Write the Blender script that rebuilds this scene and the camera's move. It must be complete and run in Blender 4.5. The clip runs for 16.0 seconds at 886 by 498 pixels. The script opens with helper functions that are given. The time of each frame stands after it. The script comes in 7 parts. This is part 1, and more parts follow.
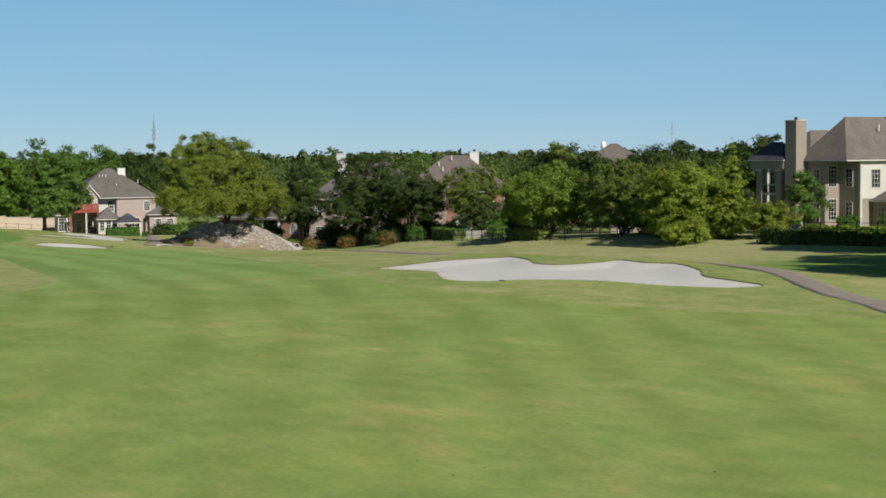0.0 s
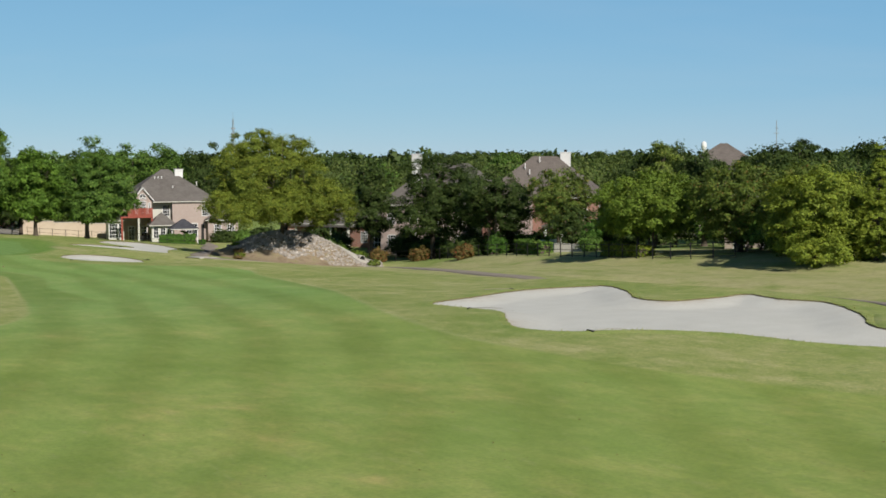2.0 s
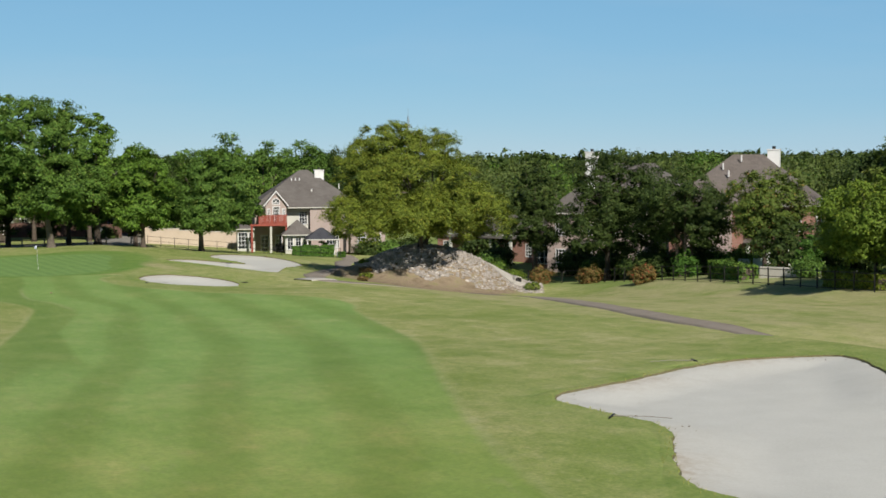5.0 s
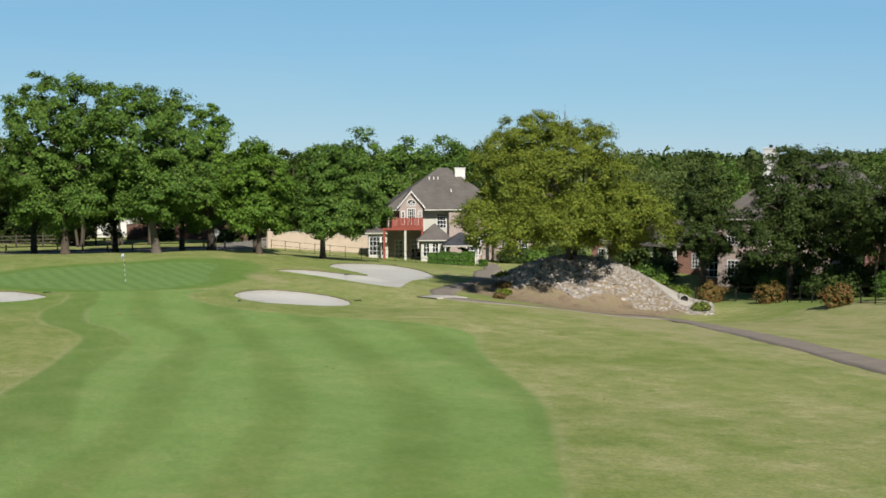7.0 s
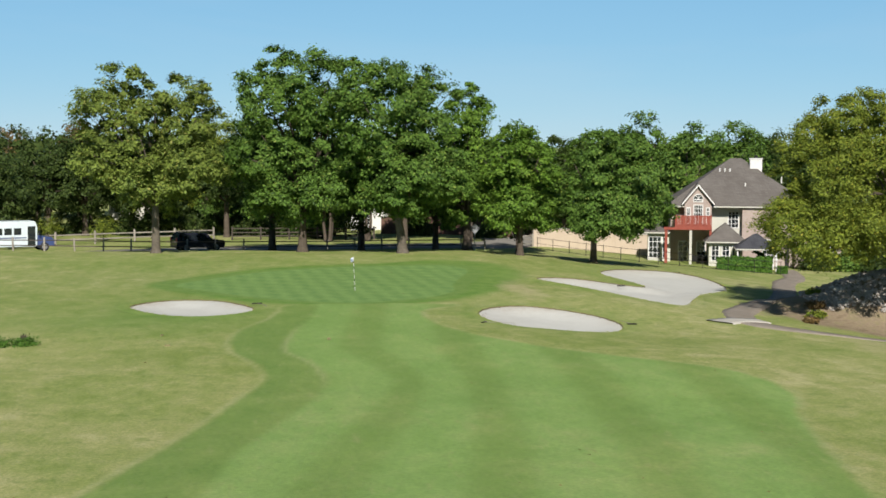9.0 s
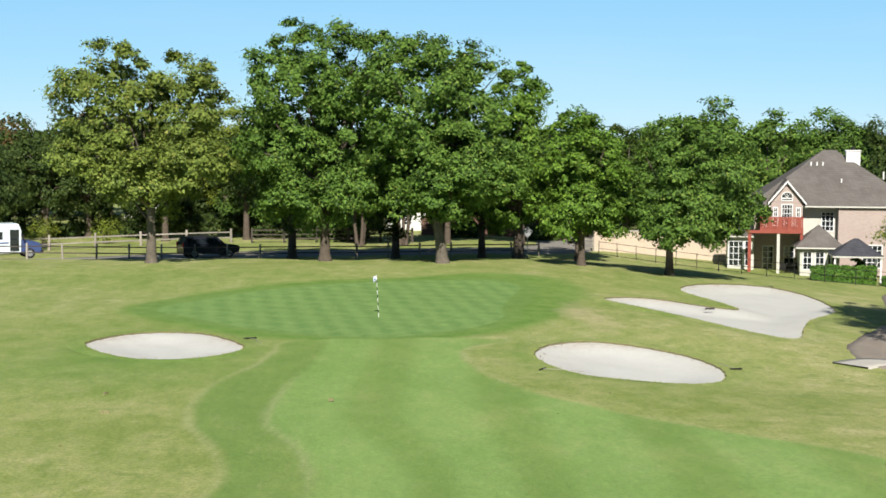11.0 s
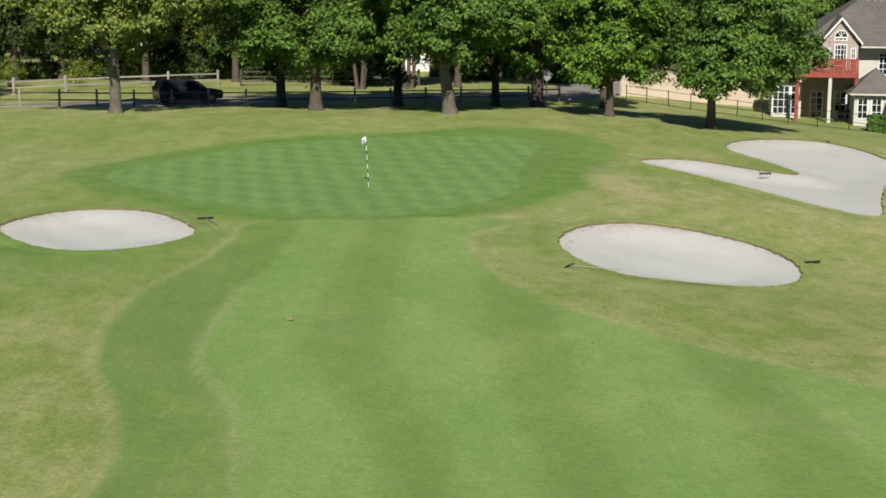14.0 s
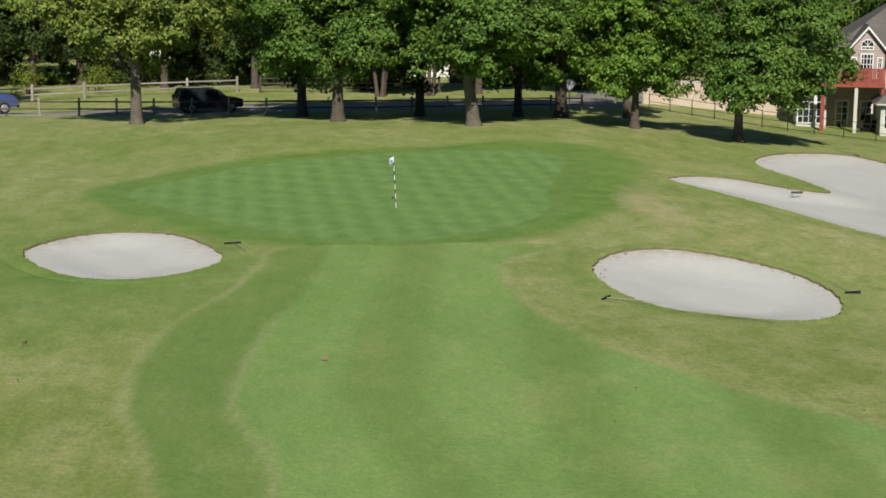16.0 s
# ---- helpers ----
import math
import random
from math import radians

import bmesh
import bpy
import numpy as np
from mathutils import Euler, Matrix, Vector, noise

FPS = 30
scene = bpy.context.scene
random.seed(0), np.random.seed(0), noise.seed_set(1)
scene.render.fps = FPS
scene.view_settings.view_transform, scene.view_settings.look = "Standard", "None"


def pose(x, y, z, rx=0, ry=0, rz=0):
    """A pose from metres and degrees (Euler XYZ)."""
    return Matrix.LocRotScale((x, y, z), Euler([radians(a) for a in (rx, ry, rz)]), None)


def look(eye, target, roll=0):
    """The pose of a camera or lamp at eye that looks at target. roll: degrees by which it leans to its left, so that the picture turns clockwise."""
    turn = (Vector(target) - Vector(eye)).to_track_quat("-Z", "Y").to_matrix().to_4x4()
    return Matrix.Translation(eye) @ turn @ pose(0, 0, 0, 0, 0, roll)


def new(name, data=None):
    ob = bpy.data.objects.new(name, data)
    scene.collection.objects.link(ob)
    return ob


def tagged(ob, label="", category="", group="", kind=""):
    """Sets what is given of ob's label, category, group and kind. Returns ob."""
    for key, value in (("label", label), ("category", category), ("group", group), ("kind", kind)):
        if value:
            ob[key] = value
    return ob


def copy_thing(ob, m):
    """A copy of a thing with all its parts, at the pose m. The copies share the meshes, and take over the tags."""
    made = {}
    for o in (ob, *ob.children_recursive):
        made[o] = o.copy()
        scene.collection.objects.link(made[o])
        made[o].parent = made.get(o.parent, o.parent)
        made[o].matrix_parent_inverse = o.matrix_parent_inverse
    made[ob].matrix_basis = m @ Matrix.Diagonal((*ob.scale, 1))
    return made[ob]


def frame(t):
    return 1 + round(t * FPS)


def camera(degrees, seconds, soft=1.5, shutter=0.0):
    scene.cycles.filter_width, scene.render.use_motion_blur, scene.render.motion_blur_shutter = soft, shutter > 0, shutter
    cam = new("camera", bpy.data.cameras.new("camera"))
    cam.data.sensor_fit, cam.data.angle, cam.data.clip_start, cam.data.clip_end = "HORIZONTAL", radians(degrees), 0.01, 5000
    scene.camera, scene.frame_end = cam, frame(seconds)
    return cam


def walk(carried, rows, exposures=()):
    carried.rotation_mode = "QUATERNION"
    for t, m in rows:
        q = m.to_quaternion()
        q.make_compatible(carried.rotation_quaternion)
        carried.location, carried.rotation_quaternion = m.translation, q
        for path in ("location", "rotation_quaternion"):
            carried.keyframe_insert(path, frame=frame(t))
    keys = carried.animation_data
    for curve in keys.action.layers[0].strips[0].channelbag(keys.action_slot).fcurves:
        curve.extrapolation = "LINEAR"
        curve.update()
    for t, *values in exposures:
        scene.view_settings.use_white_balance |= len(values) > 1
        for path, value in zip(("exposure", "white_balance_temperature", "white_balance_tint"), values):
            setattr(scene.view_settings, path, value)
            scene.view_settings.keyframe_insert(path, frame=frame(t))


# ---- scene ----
cam = camera(32.00, 16.0, soft=1.65)
PATH = [
    (0, (-48.544, -186.700, 9.931), (-43.211, -178.263, 9.312), -0.51),
    (0.5, (-45.059, -181.487, 9.998), (-39.801, -173.003, 9.378), -0.53),
    (1, (-41.359, -176.226, 10.037), (-36.272, -167.639, 9.419), -0.48),
    (1.5, (-37.743, -171.283, 10.065), (-32.833, -162.593, 9.449), -0.42),
    (2, (-34.171, -166.399, 10.008), (-29.377, -157.644, 9.392), -0.36),
    (2.5, (-30.710, -161.664, 9.929), (-26.001, -152.863, 9.315), -0.41),
    (3, (-27.354, -156.959, 9.913), (-22.765, -148.095, 9.302), -0.42),
    (3.5, (-24.224, -152.207, 9.990), (-19.896, -143.213, 9.379), -0.34),
    (4, (-21.163, -147.430, 9.930), (-17.165, -138.285, 9.321), -0.31),
    (6.5, (-9.784, -123.223, 9.424), (-6.705, -113.728, 8.819), -0.32),
    (7, (-7.790, -118.472, 9.454), (-5.137, -108.850, 8.846), -0.20),
    (7.5, (-6.089, -113.526, 9.438), (-3.904, -103.787, 8.824), -0.12),
    (8, (-4.755, -108.368, 9.342), (-3.124, -98.525, 8.677), 0.15),
    (8.5, (-3.801, -103.072, 9.343), (-2.629, -93.164, 8.667), 0.26),
    (9, (-3.052, -97.757, 9.330), (-2.173, -87.819, 8.647), 0.26),
    (9.5, (-2.414, -92.412, 9.319), (-1.666, -82.464, 8.630), 0.32),
    (12, (-0.535, -70.464, 9.159), (-0.056, -60.519, 8.234), 0.11),
    (12.5, (-0.279, -67.878, 9.095), (0.164, -57.967, 7.840), 0.17),
    (13, (-0.092, -66.083, 9.041), (0.338, -56.205, 7.545), 0.19),
    (13.5, (0.116, -64.905, 9.054), (0.559, -55.055, 7.384), 0.21),
    (14, (0.143, -64.114, 9.135), (0.600, -54.290, 7.327), 0.24),
    (14.5, (-0.016, -63.679, 9.318), (0.431, -53.876, 7.398), 0.26),
    (15, (-0.147, -63.377, 9.547), (0.279, -53.580, 7.588), 0.31),
    (15.5, (-0.288, -63.153, 9.778), (0.111, -53.342, 7.887), 0.32),
    (16, (-0.473, -62.939, 10.036), (-0.096, -53.117, 8.198), 0.34),
]
walk(cam, [(t, look(eye, target, roll)) for t, eye, target, roll in PATH], [(0, 0.0), (3.5, 0.02), (7, 0.10), (9, 0.20), (12.1, 0.60), (12.5, 0.48), (13.5, 0.28), (15, 0.07), (16, 0.03)])

# ---- world and sun ----
SUN_DIR = Vector((-0.03, -0.82, 0.575)).normalized()
world = bpy.data.worlds.new("sky")
scene.world = world
world.use_nodes = True
wn = world.node_tree
sky = wn.nodes.new("ShaderNodeTexSky")
sky.sky_type = "NISHITA"
sky.sun_disc = False
sky.sun_elevation = math.asin(SUN_DIR.z)
sky.sun_rotation = math.atan2(SUN_DIR.x, SUN_DIR.y)
sky.altitude, sky.air_density, sky.dust_density, sky.ozone_density = 4000, 1.0, 0.1, 3.5
# clear light-blue air: the model sky, evened out towards the horizon, paler low down, with thin high cirrus


def sky_mix(kind, a_in, b_in, factor=1.0):
    n = wn.nodes.new("ShaderNodeMix")
    n.data_type, n.blend_type = "RGBA", kind
    for value, socket in ((factor, n.inputs[0]), (a_in, n.inputs[6]), (b_in, n.inputs[7])):
        if isinstance(value, (float, tuple)):
            socket.default_value = value
        else:
            wn.links.new(value, socket)
    return n.outputs[2]


aim = wn.nodes.new("ShaderNodeTexCoord")
split = wn.nodes.new("ShaderNodeSeparateXYZ")
wn.links.new(aim.outputs["Generated"], split.inputs[0])
height = wn.nodes.new("ShaderNodeMapRange")
height.inputs["From Min"].default_value, height.inputs["From Max"].default_value = 0.06, 0.46
height.interpolation_type = "SMOOTHSTEP"
wn.links.new(split.outputs[2], height.inputs["Value"])
air = sky_mix("MIX", (1.24, 3.46, 6.48, 1.0), (0.10, 0.40, 1.10, 1.0), height.outputs[0])
both = sky_mix("ADD", sky_mix("MULTIPLY", sky.outputs[0], (0.38, 0.30, 0.13, 1.0)), air)
stretch = wn.nodes.new("ShaderNodeMapping")
stretch.inputs["Scale"].default_value = (2.2, 2.2, 14.0)
stretch.inputs["Rotation"].default_value = (0.16, -0.10, 0.0)
wn.links.new(aim.outputs["Generated"], stretch.inputs["Vector"])
wisp = wn.nodes.new("ShaderNodeTexNoise")
wisp.inputs["Scale"].default_value, wisp.inputs["Detail"].default_value, wisp.inputs["Distortion"].default_value = 1.6, 6.0, 0.4
wn.links.new(stretch.outputs[0], wisp.inputs["Vector"])
veil = wn.nodes.new("ShaderNodeMapRange")
veil.inputs["From Min"].default_value, veil.inputs["From Max"].default_value, veil.inputs["To Max"].default_value = 0.50, 0.85, 0.14
wn.links.new(wisp.outputs[0], veil.inputs["Value"])
wn.links.new(sky_mix("MIX", both, (6.0, 6.8, 7.6, 1.0), veil.outputs[0]), wn.nodes["Background"].inputs[0])
wn.nodes["Background"].inputs[1].default_value = 0.09
sun = new("sun", bpy.data.lights.new("sun", "SUN"))
sun.data.energy, sun.data.angle, sun.data.color = 5.2, radians(0.55), (1.0, 0.95, 0.87)
sun.matrix_world = look((60, -40, 80), Vector((60, -40, 80)) - SUN_DIR)
scene.view_settings.exposure = 0.0


# ---- materials ----
class Nodes:
    """A short way to write node materials."""

    def __init__(self, name, rough=0.8, metal=0.0, spec=0.3):
        self.mat = bpy.data.materials.new(name)
        self.mat.use_nodes = True
        self.tree = self.mat.node_tree
        self.bsdf = self.tree.nodes["Principled BSDF"]
        self.bsdf.inputs["Roughness"].default_value = rough
        self.bsdf.inputs["Metallic"].default_value = metal
        self.bsdf.inputs["Specular IOR Level"].default_value = spec
        self.coord = None

    def node(self, kind, **values):
        n = self.tree.nodes.new(kind)
        for k, v in values.items():
            n.inputs[k.replace("_", " ")].default_value = v
        return n

    def link(self, a, b):
        self.tree.links.new(a, b)

    def place(self, world_space=False):
        if world_space:
            return self.node("ShaderNodeNewGeometry").outputs["Position"]
        return self.node("ShaderNodeTexCoord").outputs["Object"]

    def noise(self, scale, detail=4, rough=0.6, world_space=False, stretch=None):
        n = self.node("ShaderNodeTexNoise", Scale=scale, Detail=detail, Roughness=rough)
        src = self.place(world_space)
        if stretch:
            m = self.node("ShaderNodeMapping")
            m.inputs["Scale"].default_value = stretch
            self.link(src, m.inputs[0])
            src = m.outputs[0]
        self.link(src, n.inputs["Vector"])
        return n.outputs["Fac"]

    def ramp(self, fac, stops):
        r = self.tree.nodes.new("ShaderNodeValToRGB")
        e = r.color_ramp.elements
        while len(e) < len(stops):
            e.new(0.5)
        for el, (p, c) in zip(e, stops):
            el.position, el.color = p, (*c, 1) if len(c) == 3 else c
        self.link(fac, r.inputs[0])
        return r.outputs[0]

    def mix(self, fac, a, b, mode="MIX"):
        m = self.tree.nodes.new("ShaderNodeMix")
        m.data_type, m.blend_type = "RGBA", mode
        for i, v in ((0, fac), (6, a), (7, b)):
            if isinstance(v, bpy.types.NodeSocket):
                self.link(v, m.inputs[i])
            elif i == 0:
                m.inputs[0].default_value = v
            else:
                m.inputs[i].default_value = (*v, 1)
        return m.outputs[2]

    def math(self, op, a, b=0.0, clamp=False):
        m = self.tree.nodes.new("ShaderNodeMath")
        m.operation, m.use_clamp = op, clamp
        for i, v in enumerate((a, b)):
            if isinstance(v, bpy.types.NodeSocket):
                self.link(v, m.inputs[i])
            else:
                m.inputs[i].default_value = v
        return m.outputs[0]

    def attr(self, name):
        a = self.tree.nodes.new("ShaderNodeAttribute")
        a.attribute_name = name
        return a.outputs["Fac"]

    def bump(self, height, strength=0.4, distance=0.03):
        b = self.node("ShaderNodeBump", Strength=strength, Distance=distance)
        self.link(height, b.inputs["Height"])
        self.link(b.outputs[0], self.bsdf.inputs["Normal"])

    def color(self, c):
        if isinstance(c, bpy.types.NodeSocket):
            self.link(c, self.bsdf.inputs["Base Color"])
        else:
            self.bsdf.inputs["Base Color"].default_value = (*c, 1)
        return self.mat


def mottled(name, a, b, scale=3.0, rough=0.8, fine=40.0, bump=0.3, dist=0.01, metal=0.0, random_amount=0.0, spec=0.3):
    """Two tones in soft patches with a finer grain over them."""
    m = Nodes(name, rough, metal, spec)
    big = m.ramp(m.noise(scale, 4), [(0.3, a), (0.7, b)])
    col = m.mix(0.35, big, m.ramp(m.noise(fine, 3), [(0.3, tuple(0.7 * v for v in a)), (0.7, tuple(min(1, 1.2 * v) for v in b))]))
    if random_amount:
        info = m.node("ShaderNodeObjectInfo")
        dark = m.math("MULTIPLY_ADD", info.outputs["Random"], random_amount)
        dark.node.inputs[2].default_value = 1 - random_amount / 2
        comb = m.node("ShaderNodeCombineColor")
        for i in range(3):
            m.link(dark, comb.inputs[i])
        col = m.mix(1.0, col, comb.outputs[0], "MULTIPLY")
    m.bump(m.noise(fine, 4), bump, dist)
    return m.color(col)


def turf_material():
    m = Nodes("turf", 0.9, spec=0.15)
    w = True
    big = m.noise(0.07, 4, 0.6, w)
    mid = m.noise(0.5, 5, 0.65, w, (1.0, 0.5, 1))
    streak = m.noise(1.0, 5, 0.7, w, (0.75, 0.45, 1))
    fine = m.noise(7.0, 5, 0.75, w)
    patch = m.math("ADD", m.math("MULTIPLY", big, 0.35), m.math("ADD", m.math("MULTIPLY", mid, 0.30), m.math("MULTIPLY", streak, 0.35)))
    rough = m.ramp(patch, [(0.41, (0.194, 0.248, 0.062)), (0.47, (0.240, 0.282, 0.086)), (0.53, (0.294, 0.312, 0.114)), (0.61, (0.390, 0.376, 0.178))])
    fair = m.ramp(patch, [(0.38, (0.165, 0.272, 0.066)), (0.5, (0.187, 0.292, 0.078)), (0.58, (0.218, 0.307, 0.092)), (0.66, (0.292, 0.335, 0.126))])
    light = m.mix(1.0, fair, (1.11, 1.09, 1.15), "MULTIPLY")
    dark = m.mix(1.0, fair, (0.925, 0.905, 0.86), "MULTIPLY")
    wob = m.math("ADD", m.attr("mow"), m.math("MULTIPLY", m.math("SUBTRACT", mid, 0.5), 0.20), True)
    fair = m.mix(wob, dark, light)
    cut = m.ramp(patch, [(0.38, (0.140, 0.228, 0.052)), (0.5, (0.170, 0.252, 0.064)), (0.64, (0.225, 0.288, 0.088))])
    fair = m.mix(m.attr("first_cut"), fair, cut)
    worn = m.ramp(patch, [(0.45, (1.08, 0.94, 0.84)), (0.60, (1.22, 1.00, 0.94))])
    fair = m.mix(m.attr("dry"), fair, m.mix(1.0, fair, worn, "MULTIPLY"))
    # dull patches, thin scuffs drawn out along the mowing, and wheel lines
    dull = m.ramp(m.noise(0.22, 5, 0.65, w, (1.3, 0.7, 1)), [(0.36, (0.93, 0.95, 0.92)), (0.5, (1, 1, 1)), (0.64, (1.07, 1.03, 1.05))])
    fair = m.mix(1.0, fair, dull, "MULTIPLY")
    scuff = m.ramp(m.noise(1.1, 6, 0.72, w, (1.7, 0.42, 1)), [(0.57, (0, 0, 0)), (0.70, (1, 1, 1))])
    fair = m.mix(m.math("MULTIPLY", scuff, 0.42), fair, (0.285, 0.305, 0.125))
    brown = m.ramp(m.noise(2.3, 6, 0.75, w, (1.0, 0.55, 1)), [(0.62, (0, 0, 0)), (0.72, (1, 1, 1))])
    fair = m.mix(m.math("MULTIPLY", brown, 0.40), fair, (0.180, 0.175, 0.070))
    green = m.ramp(m.noise(1.2, 4, 0.6, w), [(0.35, (0.120, 0.218, 0.060)), (0.65, (0.150, 0.252, 0.074))])
    xyz = m.node("ShaderNodeSeparateXYZ")
    m.link(m.place(True), xyz.inputs[0])

    def stripes(fx, fy, period):
        u = m.math("ADD", m.math("MULTIPLY", xyz.outputs[0], fx * 6.2832 / period), m.math("MULTIPLY", xyz.outputs[1], fy * 6.2832 / period))
        return m.math("MULTIPLY_ADD", m.math("SINE", u, 0.0), 0.9)

    lattice = m.math("ADD", m.math("MULTIPLY", stripes(1.0, 0.10, 1.25), 0.30), m.math("MULTIPLY", stripes(0.45, 0.89, 2.2), 0.17))
    lattice = m.math("ADD", lattice, m.math("MULTIPLY", mid, 0.3))
    green = m.mix(m.math("ADD", lattice, 0.12, True), green, m.mix(1.0, green, (1.38, 1.27, 1.32), "MULTIPLY"))
    collar = m.ramp(m.noise(0.8, 4, 0.6, w), [(0.3, (0.122, 0.212, 0.047)), (0.7, (0.168, 0.256, 0.066))])
    dirt = m.ramp(m.noise(0.9, 5, 0.7, w), [(0.3, (0.17, 0.128, 0.080)), (0.5, (0.27, 0.21, 0.145)), (0.7, (0.23, 0.21, 0.10))])
    speck = m.ramp(m.noise(11.0, 6, 0.8, w, (1.0, 0.6, 1)), [(0.36, (0.70, 0.80, 0.66)), (0.5, (1, 1, 1)), (0.62, (1.34, 1.20, 1.40))])
    rough = m.mix(0.75, rough, speck, "MULTIPLY")
    clover = m.ramp(m.noise(0.9, 5, 0.7, w), [(0.56, (0, 0, 0)), (0.66, (1, 1, 1))])
    rough = m.mix(m.math("MULTIPLY", clover, 0.50), rough, (0.135, 0.205, 0.045))
    dead = m.ramp(m.noise(2.0, 6, 0.75, w, (0.8, 0.4, 1)), [(0.58, (0, 0, 0)), (0.70, (1, 1, 1))])
    rough = m.mix(m.math("MULTIPLY", dead, 0.40), rough, (0.430, 0.395, 0.215))
    straw = m.ramp(m.noise(2.0, 4, 0.6, w), [(0.3, (0.31, 0.295, 0.14)), (0.7, (0.43, 0.39, 0.21))])
    lush = m.ramp(m.noise(0.5, 4, 0.6, w), [(0.3, (0.09, 0.19, 0.03)), (0.7, (0.17, 0.27, 0.06))])
    col = m.mix(m.attr("lush"), rough, lush)
    edge = m.math("SUBTRACT", mid, 0.5)

    def sharp(name, soft=0.5):
        v = m.math("ADD", m.attr(name), m.math("MULTIPLY", edge, soft))
        r = m.tree.nodes.new("ShaderNodeMapRange")
        r.inputs["From Min"].default_value, r.inputs["From Max"].default_value = 0.35, 0.65
        m.link(v, r.inputs["Value"])
        return r.outputs[0]

    col = m.mix(sharp("fair", 0.7), col, fair)
    col = m.mix(sharp("collar", 0.6), col, collar)
    col = m.mix(sharp("green", 0.05), col, green)
    col = m.mix(sharp("straw", 0.7), col, straw)
    pale = m.ramp(m.noise(5.0, 4, 0.7, w), [(0.3, (0.29, 0.33, 0.13)), (0.7, (0.42, 0.41, 0.23))])
    col = m.mix(m.math("MULTIPLY", m.attr("edge_line"), m.math("MULTIPLY_ADD", fine, 0.6), True), col, pale)
    col = m.mix(sharp("dirt", 0.8), col, dirt)
    grain = m.ramp(fine, [(0.25, (0.68, 0.70, 0.68)), (0.5, (1, 1, 1)), (0.78, (1.28, 1.24, 1.2))])
    col = m.mix(0.68, col, grain, "MULTIPLY")
    tuft = m.ramp(m.noise(3.0, 6, 0.8, w, (1.0, 0.35, 1)), [(0.30, (0.74, 0.78, 0.74)), (0.5, (1, 1, 1)), (0.70, (1.26, 1.20, 1.16))])
    col = m.mix(0.4, col, tuft, "MULTIPLY")
    m.bump(m.math("ADD", fine, m.noise(1.6, 3, 0.6, w)), 0.5, 0.05)
    return m.color(col)


def leaf_material(name, a, b, c):
    """Leaves: a, b the common tones, c the rarer turned ones."""
    m = Nodes(name, 0.6, spec=0.15)
    geo = m.node("ShaderNodeNewGeometry")
    tone = m.ramp(geo.outputs["Random Per Island"], [(0.0, a), (0.6, b), (0.92, b), (1.0, c)])
    tone = m.mix(m.noise(0.5, 3), tone, m.mix(1.0, tone, (1.35, 1.15, 0.8), "MULTIPLY"))
    m.color(tone)
    tr = m.node("ShaderNodeBsdfTranslucent")
    m.link(m.mix(1.0, tone, (1.5, 1.7, 0.7), "MULTIPLY"), tr.inputs[0])
    mixer = m.node("ShaderNodeMixShader", Fac=0.06)
    out = m.tree.nodes["Material Output"]
    m.link(m.bsdf.outputs[0], mixer.inputs[1])
    m.link(tr.outputs[0], mixer.inputs[2])
    m.link(mixer.outputs[0], out.inputs[0])
    return m.mat


def shingle_material(name, a, b):
    m = Nodes(name, 0.9, spec=0.2)
    brick = m.tree.nodes.new("ShaderNodeTexBrick")
    for k, v in (("Scale", 1.0), ("Mortar Size", 0.012), ("Brick Width", 0.35), ("Row Height", 0.16), ("Bias", -0.1)):
        brick.inputs[k].default_value = v
    brick.inputs["Color1"].default_value, brick.inputs["Color2"].default_value = (*a, 1), (*b, 1)
    brick.inputs["Mortar"].default_value = (*[0.6 * v for v in a], 1)
    sep = m.node("ShaderNodeSeparateXYZ")
    m.link(m.place(), sep.inputs[0])
    comb = m.node("ShaderNodeCombineXYZ")
    m.link(m.math("ADD", sep.outputs[0], sep.outputs[1]), comb.inputs[0])
    m.link(sep.outputs[2], comb.inputs[1])
    m.link(comb.outputs[0], brick.inputs[0])
    col = m.mix(0.5, brick.outputs[0], m.ramp(m.noise(0.6, 4), [(0.35, a), (0.65, b)]))
    m.bump(m.noise(12, 4), 0.4, 0.02)
    return m.color(col)


def brick_material(name, a, b, mortar):
    m = Nodes(name, 0.85, spec=0.2)
    brick = m.tree.nodes.new("ShaderNodeTexBrick")
    for k, v in (("Scale", 1.0), ("Mortar Size", 0.012), ("Brick Width", 0.22), ("Row Height", 0.075)):
        brick.inputs[k].default_value = v
    brick.inputs["Color1"].default_value, brick.inputs["Color2"].default_value = (*a, 1), (*b, 1)
    brick.inputs["Mortar"].default_value = (*mortar, 1)
    sep = m.node("ShaderNodeSeparateXYZ")
    m.link(m.place(), sep.inputs[0])
    comb = m.node("ShaderNodeCombineXYZ")
    m.link(m.math("ADD", sep.outputs[0], sep.outputs[1]), comb.inputs[0])
    m.link(sep.outputs[2], comb.inputs[1])
    m.link(comb.outputs[0], brick.inputs[0])
    col = m.mix(0.3, brick.outputs[0], m.ramp(m.noise(0.8, 5), [(0.3, a), (0.7, b)]))
    m.bump(m.noise(25, 3), 0.3, 0.01)
    return m.color(col)


